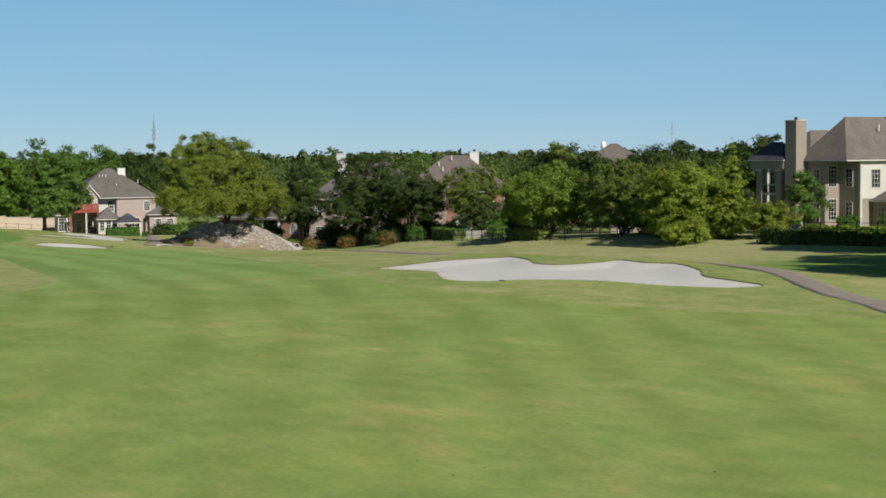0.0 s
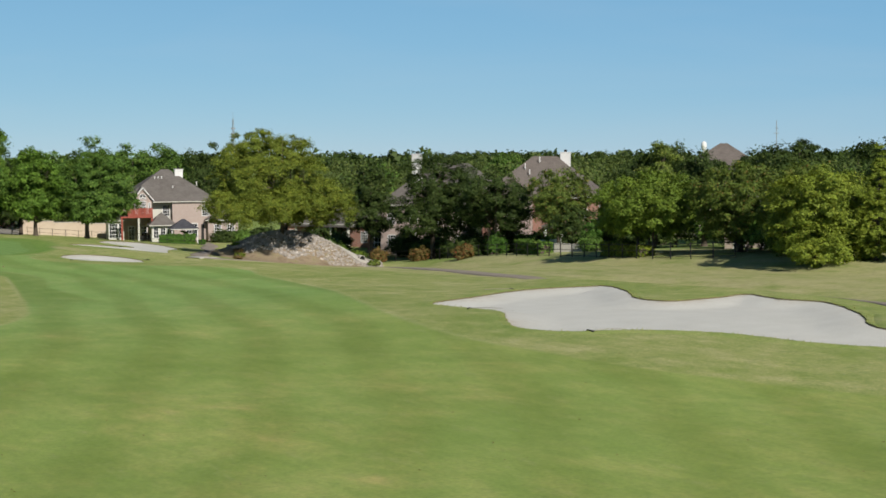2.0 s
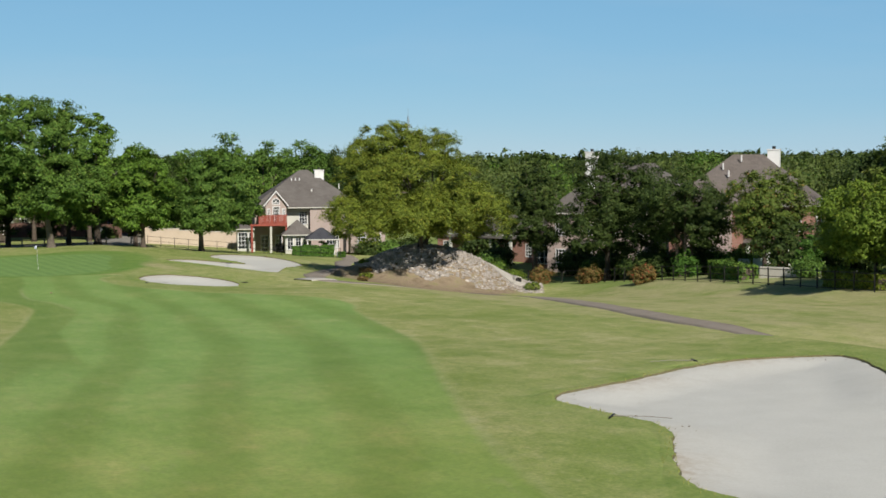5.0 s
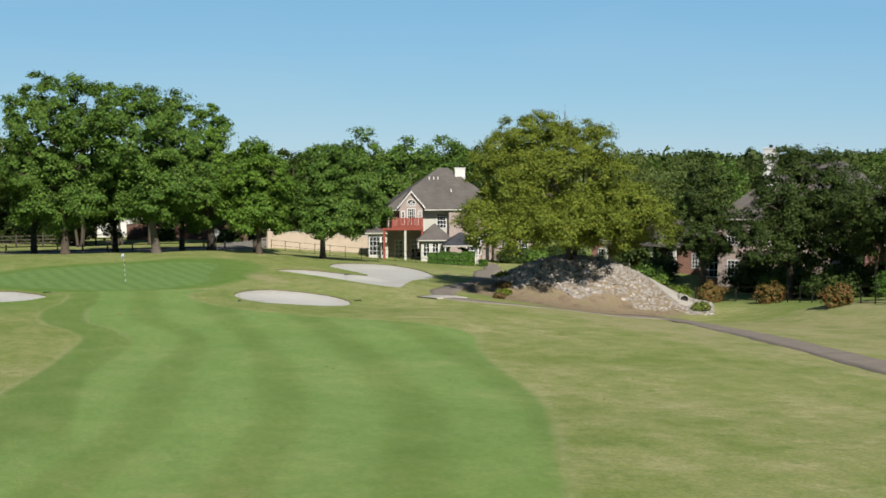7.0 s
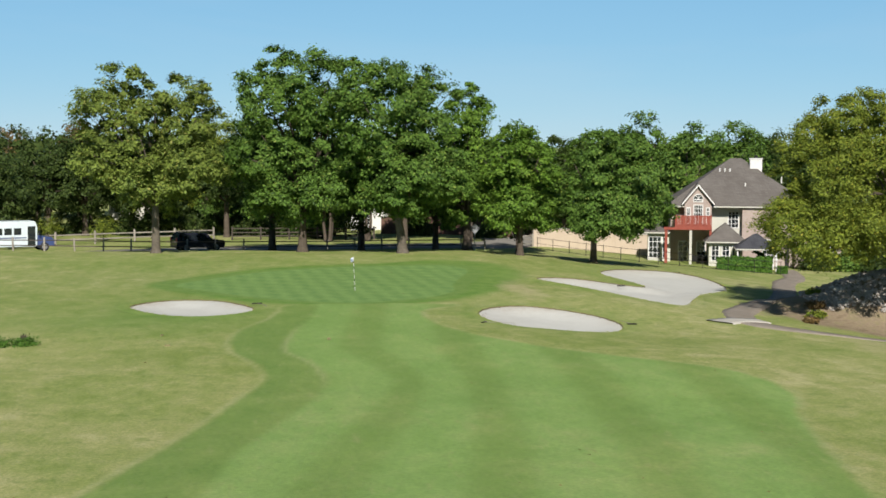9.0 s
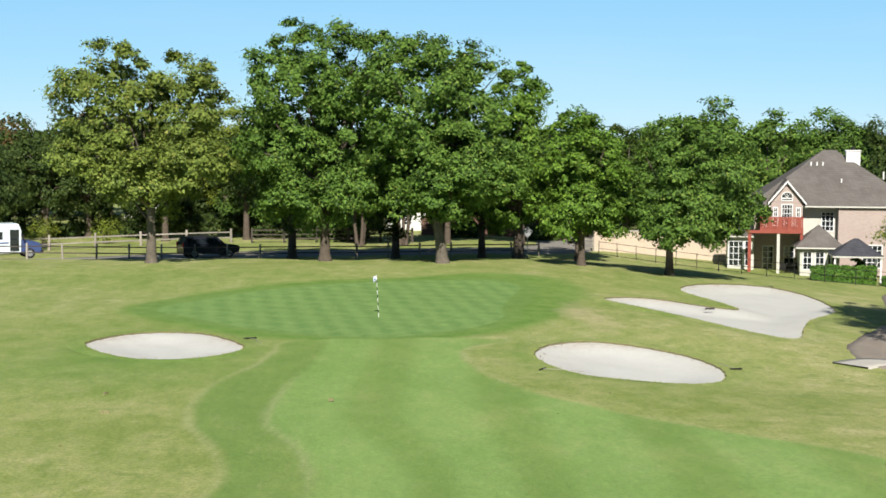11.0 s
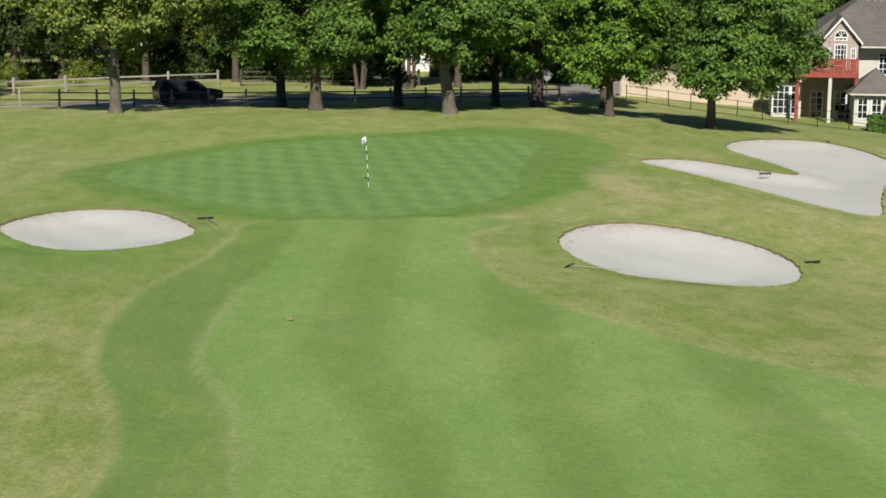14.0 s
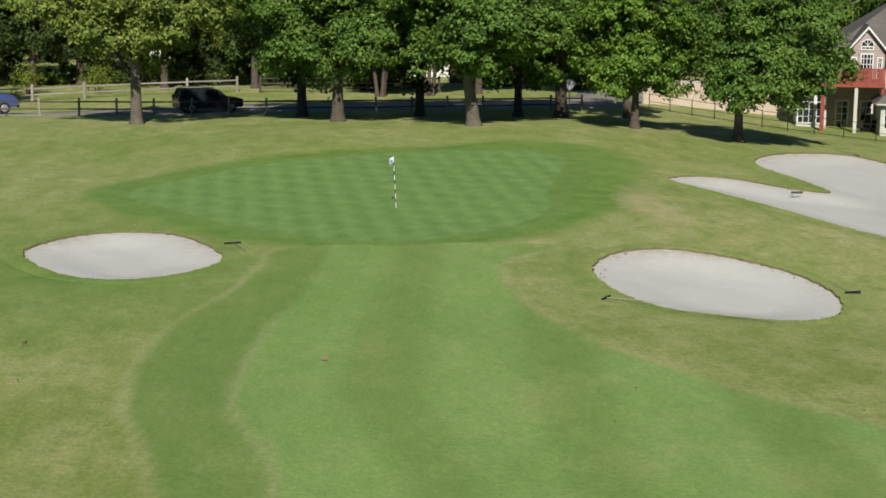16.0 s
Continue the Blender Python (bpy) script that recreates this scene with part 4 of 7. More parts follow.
tree(50.6, -84.6, 3.4, 2.6, 0.1, LEAF_OLIVE, "brown-tinged unkempt shrub beside the cypress", 30, 9000, 80, 0.15, 0.5, category="shrub", stems=4)
tree(79.5, -14.5, 11.8, 6.2, 3.0, LEAF_OAK, "large dark oak between the houses", 31, 16200, 88, 0.32, 1.36, group=ROW)
tree(66.5, -39.0, 9.6, 4.4, 1.5, LEAF_OAK, "dark oak filling the gap behind the round tree", 131, 18000, 130, 0.24, 0.85, group=ROW)
tree(90.0, -27.0, 11.6, 5.6, 3.0, LEAF_OAK, "dark oak above the rooftops", 32, 14400, 80, 0.32, 1.28, group=ROW)
tree(73.5, -22.5, 12.3, 2.6, 3.0, LEAF_PALE, "tall thin yellow-green tree between dark oaks", 33, 8100, 51, 0.23, 0.72, group=ROW)
tree(96.0, -14.0, 12.0, 5.2, 3.0, LEAF_OAK, "broad dark oak behind the gardens", 34, 12600, 72, 0.35, 1.28, group=ROW)
tree(112.0, -20.0, 13.0, 5.0, 3.0, LEAF_OAK, "dark wind-ruffled tree on the skyline", 35, 10800, 67, 0.36, 1.20, group=ROW)
tree(124.0, -24.0, 12.8, 4.6, 4.0, LEAF_OAK, "dark tree on the skyline behind the houses", 36, 9000, 57, 0.36, 1.20, group=ROW)
tree(120.0, 89.0, 12.8, 5.0, 2.0, LEAF_MID, "far green tree above the rooftops", 37, 7200, 54, 0.36, 1.28, group=ROW)
tree(148.0, 6.0, 15.0, 3.4, 6.0, LEAF_MID, "far tree with a broken open crown", 38, 4500, 38, 0.36, 0.88, group=ROW, lump=0.4)
tree(154.0, -4.0, 15.4, 2.8, 6.0, LEAF_MID, "far slim tree with a broken crown", 39, 3600, 32, 0.36, 0.80, group=ROW, lump=0.4)
tree(62.0, -78.0, 6.0, 1.9, 0.6, LEAF_MID, "young green tree against the tan brick house", 40, 9000, 57, 0.17, 0.56)
tree(66.5, -92.0, 5.4, 1.8, 1.0, LEAF_BROWN, "thin half-bare small tree before the siding wall", 41, 2160, 28, 0.16, 0.48)
tree(46.4, -109.0, 12.0, 4.4, 2.0, LEAF_MID, "broad green tree on the garden bank", 42, 22000, 150, 0.30, 1.0, group="trees on the garden bank")
tree(28.5, -128.5, 11.0, 5.2, 2.2, LEAF_MID, "spreading green tree beside the cart path", 143, 22000, 150, 0.30, 1.0, group="trees on the garden bank")
tree(37.0, -121.0, 11.5, 5.0, 2.2, LEAF_MID, "broad green tree shading the path's bank", 142, 22000, 150, 0.30, 1.0, group="trees on the garden bank")
tree(47.0, 73.0, 14.2, 5.2, 3.0, LEAF_MID, "tall dark tree behind the pink brick house", 43, 12600, 72, 0.32, 1.28)
tree(51.0, 66.5, 14.2, 5.4, 2.5, LEAF_OAK, "dark spreading tree behind the pink brick house", 44, 12600, 72, 0.32, 1.28)

UNDER = "understory shrubs between the garden trees"
for k, (x, y, h, r) in enumerate([(63, -28, 3.4, 2.8), (60.5, -36, 3.8, 2.8), (61.5, -62, 4.4, 3.2), (53.5, -66, 4.0, 3.2), (56.5, -72, 4.4, 3.0), (46.2, 47.5, 1.6, 1.7), (48.8, 46.6, 1.5, 1.6), (51.2, 45.0, 2.0, 1.9), (57, 34, 4.0, 3.2), (57.5, 3.5, 2.2, 2.6), (57.6, 11.0, 3.0, 2.2), (58.6, 7.0, 3.4, 2.4), (60.5, -3, 2.6, 2.6), (56, -7.5, 2.4, 2.4), (61, -9, 3.0, 2.8), (50.5, 19, 2.0, 2.0), (53.5, 24, 2.2, 2.2), (47.5, 27, 2.2, 2.2), (62, 44, 4.0, 3.6), (59, -27, 4.6, 3.2), (60, -33, 4.8, 3.0), (62, -50, 4.6, 3.4), (55.5, -61, 4.4, 3.2), (58.5, -65, 5.0, 3.4), (63, -12, 2.2, 2.2), (65, -36, 4.6, 3.4), (-7, 74, 3.6, 3.0), (-1.5, 72, 3.4, 2.6), (9.5, 76.5, 1.1, 1.6), (17.5, 76, 1.0, 1.6), (-13, 88, 4.2, 3.4), (-19, 92, 4.2, 3.4)]):
    tree(x, y, h, r, 0.1, LEAF_OAK if k % 3 else LEAF_MID, "dark leafy garden shrub filling the gap between trees", 300 + k, 2600, 30, 0.30, 0.9, category="shrub", group=UNDER, stems=3)
FAR_LAWN = "trees on the lawn across the road"
for k, (x, y, h, r, clear, leaf, seed, label) in enumerate([
    (-33.5, 53.5, 9.6, 4.4, 1.8, LEAF_OAK, 51, "dark low shade tree at the roadside"),
    (-27.5, 76.0, 11.5, 4.8, 2.0, LEAF_OAK, 52, "pale green tree on the far lawn"),
    (-22.8, 80.5, 12.0, 4.8, 2.2, LEAF_PALE, 53, "pale green twin-trunked tree on the far lawn"),
    (-15.3, 91.0, 13.0, 4.8, 2.6, LEAF_OLIVE, 54, "olive tree with a tall bare trunk on the far lawn"),
    (-8.6, 82.0, 10.0, 4.4, 1.4, LEAF_OAK, 55, "dark tree at the far fence"),
    (-38.0, 70.0, 12.2, 5.2, 1.6, LEAF_OAK, 56, "dark spreading tree on the far lawn"),
    (-0.8, 65.0, 9.0, 3.0, 2.8, LEAF_OAK, 57, "thin many-stemmed tree beside the rail fence"),
    (3.2, 65.8, 9.4, 3.2, 3.0, LEAF_OAK, 58, "thin dark tree beside the rail fence"),
    (10.5, 84.5, 10.5, 4.4, 2.6, LEAF_OAK, 59, "dark tree behind the brick garden wall"),
    (17.5, 90.0, 11.0, 4.6, 2.2, LEAF_OAK, 60, "dark tree overhanging the brick garden wall"),
    (26.5, 78.0, 11.5, 4.6, 2.0, LEAF_OAK, 61, "dark tree behind the stucco wall"),
    (-6.2, 44.5, 11.5, 4.6, 2.4, LEAF_OAK, 65, "dark tree in the shade behind the tall ones"),
    (2.0, 45.5, 11.0, 4.6, 2.6, LEAF_OAK, 66, "dark slender tree between the lane and the lawn"),
    (9.0, 46.5, 10.5, 4.4, 2.2, LEAF_OAK, 67, "dark tree at the lane's grass verge"),
    (7.5, 68.0, 9.8, 4.2, 3.6, LEAF_OAK, 69, "dark tree shading the brown garden wall"),
    (14.5, 67.5, 9.8, 4.2, 3.6, LEAF_OAK, 70, "dense dark tree before the brown garden wall"),
    (-19.5, 72.0, 10.5, 4.6, 3.6, LEAF_OAK, 71, "dark leafy tree shading the lawn's far edge"),
    (-11.8, 73.0, 10.5, 4.6, 3.6, LEAF_OAK, 72, "dark leafy tree before the wood"),
    (-5.0, 75.5, 10.0, 4.4, 3.4, LEAF_OAK, 73, "dark broad tree behind the three-rail fence"),
    (-31.0, 73.0, 10.0, 4.4, 3.4, LEAF_OAK, 74, "dark broad tree at the lawn's far edge"),
    (17.2, 49.0, 9.5, 3.8, 2.2, LEAF_OAK, 68, "low dark tree beside the gate pier"),
    (-45.0, 92.0, 13.0, 5.0, 3.0, LEAF_BROWN, 62, "russet-brown tree at the wood edge"),
]):
    tree(x, y, h, r, clear, leaf, label, seed, 8000, 62, 0.30, 0.23 * r, group=FAR_LAWN, bark=BARK_GREY if leaf is LEAF_PALE else BARK, stems=3 if seed in (57, 58) else 1)
for k, (x, y, h, r, clear) in enumerate([(-5, 92, 10.5, 5, 0.8), (8, 94, 11, 5, 0.8), (14.5, 85, 8.5, 4.0, 1.2), (23.5, 86, 12.5, 5, 0.6), (30, 82, 13.4, 5.2, 0.8), (36, 79, 14.6, 5.4, 1.0), (41, 79, 14.0, 4.8, 1.0), (44.5, 85, 14.0, 5.4, 1.0), (31, 70, 12.0, 4.6, 1.6), (-12, 98, 11, 5.0, 0.8), (-20, 96, 10.5, 5.0, 0.8), (-29, 92, 11, 5.2, 0.8), (-37, 84, 11, 5.2, 0.8), (-46, 76, 11, 5.2, 0.8), (-0.5, 104, 10, 5, 0.5), (16, 95, 11, 5, 0.6), (-52, 62, 11.5, 5.6, 1.0)]):
    tree(x, y, h, r, clear, LEAF_MID if x > 28 else LEAF_OAK, "low-branched green tree at the wood's edge", 400 + k, 5600, 50, 0.40, 1.2, group="trees at the wood's edge")
shrub(-30.0, 66.5, 2.6, 1.6, LEAF_OLIVE, "small bare-stemmed crape myrtle turning brown", 63, 420, group="small garden trees")
shrub(-24.6, 68.0, 2.6, 1.5, LEAF_OLIVE, "small crape myrtle with thin brown leaves", 64, 380, group="small garden trees")


def woods(name, spots, label, seed, leaf, quads=420, size=1.0):
    """A far wood as one mass: uneven crowns of leaf sprays that overlap, with stems under them."""
    rng = np.random.default_rng(seed)
    pos, nrm, bm_pts = [], [], []
    for x, y, h, r in spots:
        z0 = ground_z(x, y)
        bm_pts.append((x, y, z0, h))
        puffs = 22
        for _ in range(puffs):
            d = rng.normal(size=3)
            d /= np.linalg.norm(d)
            c = np.array([x, y, z0 + 0.5 * h]) + d * np.array([r * 0.8, r * 0.8, 0.44 * h]) * rng.uniform(0.5, 1) * (1.0 if d[2] > -0.3 else 1.05)
            e = rng.normal(size=(quads // puffs, 3))
            e /= np.linalg.norm(e, axis=1)[:, None]
            pos.append(c + e * r * 0.33 * (0.5 + 0.5 * rng.random((len(e), 1))))
            nrm.append(e + rng.normal(size=e.shape) * 0.4 + np.array([0, 0, 0.3]))
    pos, nrm = np.vstack(pos), np.vstack(nrm)
    nrm /= np.linalg.norm(nrm, axis=1)[:, None]
    t = np.cross(nrm, rng.normal(size=nrm.shape))
    t /= np.linalg.norm(t, axis=1)[:, None]
    b = np.cross(nrm, t)
    s = size * rng.uniform(0.5, 1.3, len(pos))[:, None]
    V = np.stack([pos - t * s * 0.6, pos + b * s * 0.5 + t * s * 0.4, pos + t * s * 0.5 - b * s * 0.45 - nrm * s * 0.2], 1).reshape(-1, 3)
    me = bpy.data.meshes.new(name)
    nf = len(pos)
    me.vertices.add(nf * 3)
    me.vertices.foreach_set("co", V.ravel())
    me.loops.add(nf * 3)
    me.loops.foreach_set("vertex_index", np.arange(nf * 3))
    me.polygons.add(nf)
    me.polygons.foreach_set("loop_start", np.arange(nf) * 3)
    me.update(calc_edges=True)
    me.shade_smooth()
    me.materials.append(leaf)
    ob = tagged(new(name, me), label, "woods", kind="stuff")
    bm = bmesh.new()
    for x, y, z0, h in bm_pts:
        add_tube(bm, [(x, y, z0 - 0.3), (x + 0.2, y, z0 + 0.3 * h), (x, y + 0.2, z0 + 0.75 * h)], [0.024 * h, 0.018 * h, 0.004 * h], 5)
    part("trunks", bm, BARK, ob)["kind"] = "stuff"
    return ob


rng = random.Random(5)
near_wood = [(x + rng.uniform(-2, 2), 100 + 0.12 * abs(x) + row * 9 + rng.uniform(-3, 3), rng.uniform(7.5, 13.0), rng.uniform(3.8, 5.6)) for row in range(3) for x in range(-130, 60, 7) if not (row == 0 and -6 < x < 24)]
woods("near_woods", near_wood, "dense mixed green woods behind the lawns", 71, LEAF_OAK, 1400, 0.5)
scrub_line = [(-56, 66), (-44, 71), (-34, 76.5), (-12, 76.8), (-8, 74), (-2.5, 73), (1.5, 75)]
scrub = []
for (xa, ya), (xb, yb) in zip(scrub_line, scrub_line[1:]):
    steps = max(1, round(math.hypot(xb - xa, yb - ya) / 1.7))
    scrub += [(xa + (xb - xa) * k / steps + rng.uniform(-0.5, 0.5), ya + (yb - ya) * k / steps + rng.uniform(-0.7, 0.9), rng.uniform(1.3, 2.9), rng.uniform(1.2, 1.8)) for k in range(steps)]
woods("undergrowth", scrub, "dark tangled undergrowth along the foot of the woods", 76, LEAF_OAK, 900, 0.22)
brown_wood = [(-62 + 7 * k + rng.uniform(-2, 2), 116 + rng.uniform(-4, 4), rng.uniform(14, 16.5), 4.6) for k in range(6)]
woods("autumn_woods", brown_wood, "brown autumn-tinted trees above the wood", 72, LEAF_BROWN, 1500, 0.42)
side_wood = []
for k in range(150):
    x, y = rng.uniform(62, 260), rng.uniform(28, 260)
    if y > 0.5 * (x - 70) and not (95 < x < 122 and y < 30):
        side_wood.append((x, y, rng.uniform(8.0, 14.0), rng.uniform(4, 6)))
for k in range(70):
    side_wood.append((rng.uniform(130, 330), rng.uniform(-110, 60), rng.uniform(9.5, 12.5), rng.uniform(4, 5.5)))
woods("garden_woods", side_wood, "green treetops filling the neighbourhood behind the houses", 73, LEAF_FAR, 1400, 0.43)
pale_wood = [(rng.uniform(70, 220), rng.uniform(40, 200), rng.uniform(9.5, 12.5), rng.uniform(3.5, 5)) for k in range(26)]
woods("pale_woods", pale_wood, "lighter green treetops among the darker ones", 74, LEAF_MID, 1200, 0.42)
far_wood = [(rng.uniform(-500, 1400), rng.uniform(420, 1300), rng.uniform(10, 15), rng.uniform(9, 14)) for k in range(420)]
far_wood += [(rng.uniform(450, 1500), rng.uniform(-500, 500), rng.uniform(10, 15), rng.uniform(9, 14)) for k in range(260)]
woods("horizon_woods", far_wood, "low dark tree line along the horizon", 75, LEAF_OAK, 220, 2.6)


# ---- rock mound ----
def mound_height(x, y):
    u, v = mound_axes(x, y)
    return 4.0 * math.exp(-(abs(u - 0.3) / 7.2) ** 2.4 - (abs(v) / 5.4) ** 2.2)


def stone_mesh(seed):
    r = random.Random(seed)
    bm = bmesh.new()
    bmesh.ops.create_icosphere(bm, subdivisions=1, radius=0.5)
    for v in bm.verts:
        v.co *= r.uniform(0.7, 1.15)
        v.co.z *= 0.7
    me = bpy.data.meshes.new("stone")
    bm.to_mesh(me)
    bm.free()
    me.materials.append(STONE)
    return me


def stones():
    r = random.Random(8)
    base = thing("stone_bank", pose(36.5, -1, ground_z(36.5, -1)), "bank of loose pale limestone rocks under the spreading tree", "rocks")
    o = base.matrix_world.translation
    kinds = [stone_mesh(k) for k in range(7)]
    V, Fc = [], []
    count = 0
    for k in range(9000):
        u, v = r.uniform(-8, 12), r.uniform(-7, 3.5)
        x = 36.5 + 0.97 * u + 0.25 * v
        y = -1 - 0.25 * u + 0.97 * v
        h = mound_height(x, y)
        low = 1.15 if u < 3 else 0.3
        if h < low + 0.3 * math.sin(u * 1.3) or (h < 0.3 and u < 3):
            continue
        s = r.uniform(0.18, 0.46) * (1.1 if u < 3 else 0.8)
        m = Matrix.LocRotScale((x - o.x, y - o.y, ground_z(x, y) - o.z + 0.1 * s), Euler((r.uniform(-0.6, 0.6), r.uniform(-0.6, 0.6), r.uniform(0, 6.28))), (s * r.uniform(0.8, 1.4), s, s * r.uniform(0.7, 1.1)))
        me = kinds[k % 7]
        if count < 300 and v < -1.0:
            st = new("stone", me)
            st.parent = base
            st.matrix_local = m
            count += 1
        elif len(Fc) < 20 * 3600:
            b = len(V)
            V += [tuple(m @ q.co) for q in me.vertices]
            Fc += [tuple(b + i for i in p.vertices) for p in me.polygons]
    rest = mesh_object("rubble", V, Fc, STONE, base)
    rest["kind"] = "stuff"


stones()
DRAIN_X, DRAIN_Y = 42.4, -5.4
zd = ground_z(DRAIN_X, DRAIN_Y)
culvert = thing("culvert", pose(DRAIN_X, DRAIN_Y, zd), "pale concrete culvert apron with a dark round pipe mouth", "culvert")
bm = bmesh.new()
rows = []
for k in range(9):
    f = k / 8
    x0, y0 = 0.7 - 1.5 * f, -1.5 + 4.0 * f
    rows.append([])
    for c, dz in ((-1.0, -0.3), (-0.96, 0.16), (-0.4, 0.19), (0.4, 0.19), (0.96, 0.16), (1.0, -0.3)):
        wx, wy = x0 + c * (1.0 - 0.35 * f), y0 + 0.25 * c
        rows[-1].append(bm.verts.new((wx, wy, ground_z(DRAIN_X + wx, DRAIN_Y + wy) - zd + dz)))
for a, b in zip(rows, rows[1:]):
    for k in range(5):
        bm.faces.new((a[k], a[k + 1], b[k + 1], b[k]))
bm.faces.new(rows[0][::-1])
bm.faces.new(rows[-1])
part("apron", bm, CONCRETE, culvert)
bm = bmesh.new()
mouth = Vector((0.40, -1.15, ground_z(DRAIN_X + 0.40, DRAIN_Y - 1.15) - zd + 0.34))
way_in = Vector((0.18, 0.98, 0.0))
rings = []
for r, d in ((0.32, 0.0), (0.38, 0.0), (0.38, 1.4), (0.32, 1.4)):
    side = way_in.cross(Vector((0, 0, 1))).normalized()
    rings.append([bm.verts.new(mouth + way_in * d + r * (math.cos(2 * math.pi * k / 18) * side + math.sin(2 * math.pi * k / 18) * Vector((0, 0, 1)))) for k in range(18)])
for a, b in zip(rings, rings[1:] + rings[:1]):
    for k in range(18):
        bm.faces.new((a[k], a[(k + 1) % 18], b[(k + 1) % 18], b[k]))
bmesh.ops.recalc_face_normals(bm, faces=bm.faces)
part("pipe", bm, CONCRETE, culvert)
# black disc across the bore, standing in for the shade inside the pipe
bm = bmesh.new()
bm.faces.new([bm.verts.new(mouth + way_in * 0.25 + 0.33 * (math.cos(2 * math.pi * k / 18) * side + math.sin(2 * math.pi * k / 18) * Vector((0, 0, 1)))) for k in range(18)])
part("pipe_shade", bm, BLACK_IRON, culvert)
shrub(43.4, -8.4, 0.9, 0.7, LEAF_PALE, "clump of yellow-green weeds beside the culvert", 81, 700, 0.14)
for k, (x, y, h, r) in enumerate([(28.2, -5.6, 0.35, 0.6), (28.8, -3.6, 0.4, 0.6), (29.6, -0.6, 0.35, 0.5), (27.2, -7.6, 0.3, 0.5)]):
    shrub(x, y, h, r, LEAF_BROWN if k % 2 == 1 else LEAF_OLIVE, "low scrubby weeds in the shade at the mound's foot", 82 + k, 700, 0.14, "brush at the mound's foot")
for k, (x, y, h, r) in enumerate([(39.8, 2.0, 0.8, 1.3), (42.5, 0.6, 0.7, 1.2), (44.4, -1.6, 0.6, 1.1), (37.6, 3.6, 1.0, 1.5)]):
    shrub(x, y, h, r, LEAF_BRIGHT, "bright low weeds along the crest of the stone bank", 182 + k, 900, 0.15, "weeds on the stone bank")
slab = strip("concrete_apron", open_curve([(20.2, -12.6), (21.6, -11.4), (23.2, -11.0)]), 0.9, 0.09, CONCRETE, "short pale concrete apron at the path's turn", "pavement")


# ---- houses ----
def window(parent, x, y, z, w, h, cols=2, rows=3, face="y", sign=-1, frame_mat=None, arch=False):
    """A framed window on a wall plane; face tells the wall's normal axis, sign its side."""
    frame_mat = frame_mat or WHITE_PAINT
    t = 0.09
    us = [-w / 2, -w / 2 + t] + [v for k in range(1, cols) for v in (-w / 2 + w * k / cols - 0.022, -w / 2 + w * k / cols + 0.022)] + [w / 2 - t, w / 2]
    vs = [0, t] + [v for k in range(1, rows) for v in (h * k / rows - 0.022, h * k / rows + 0.022)] + [h - t, h]
    bm = bmesh.new()
    grid = {}
    for depth in (0.0, 0.06):
        for p, u in enumerate(us):
            for q, v in enumerate(vs):
                grid[depth, p, q] = bm.verts.new((x + u, y + sign * depth, z + v) if face == "y" else (x + sign * depth, y + u, z + v))
    solid = {(p, q) for p in range(len(us) - 1) for q in range(len(vs) - 1) if p % 2 == 0 or q % 2 == 0}
    for p, q in solid:
        ring = ((p, q), (p + 1, q), (p + 1, q + 1), (p, q + 1))
        bm.faces.new([grid[0.06, *k] for k in ring])
        for (a, b2), nb in zip(((ring[0], ring[1]), (ring[1], ring[2]), (ring[2], ring[3]), (ring[3], ring[0])), ((p, q - 1), (p + 1, q), (p, q + 1), (p - 1, q))):
            if nb not in solid:
                bm.faces.new((grid[0.06, *a], grid[0.06, *b2], grid[0.0, *b2], grid[0.0, *a]))
    bmesh.ops.delete(bm, geom=[v for v in bm.verts if not v.link_faces], context="VERTS")
    bmesh.ops.recalc_face_normals(bm, faces=bm.faces)
    if arch and face == "y":
        pts = [(x + w / 2 * math.cos(math.pi * k / 10), y + sign * 0.05, z + h + w / 2 * math.sin(math.pi * k / 10)) for k in range(11)]
        add_tube(bm, pts, [0.05] * 11, 6)
        for k in (3, 5, 7):
            add_tube(bm, [(x, y + sign * 0.04, z + h), pts[k]], [0.025, 0.025], 5)
    fr = part("window", bm, frame_mat, parent)
    bm = bmesh.new()
    if face == "y":
        box(bm, x - w / 2 + 0.03, x + w / 2 - 0.03, min(y, y + sign * 0.03), max(y, y + sign * 0.03), z + 0.03, z + h - 0.03)
        if arch:
            vs = [bm.verts.new((x + (w / 2 - 0.04) * math.cos(math.pi * k / 10), y + sign * 0.025, z + h + (w / 2 - 0.04) * math.sin(math.pi * k / 10))) for k in range(11)]
            bm.faces.new(vs if sign > 0 else vs[::-1])
    else:
        box(bm, min(x, x + sign * 0.03), max(x, x + sign * 0.03), y - w / 2 + 0.03, y + w / 2 - 0.03, z + 0.03, z + h - 0.03)
    part("pane", bm, GLASS, fr)
    return fr


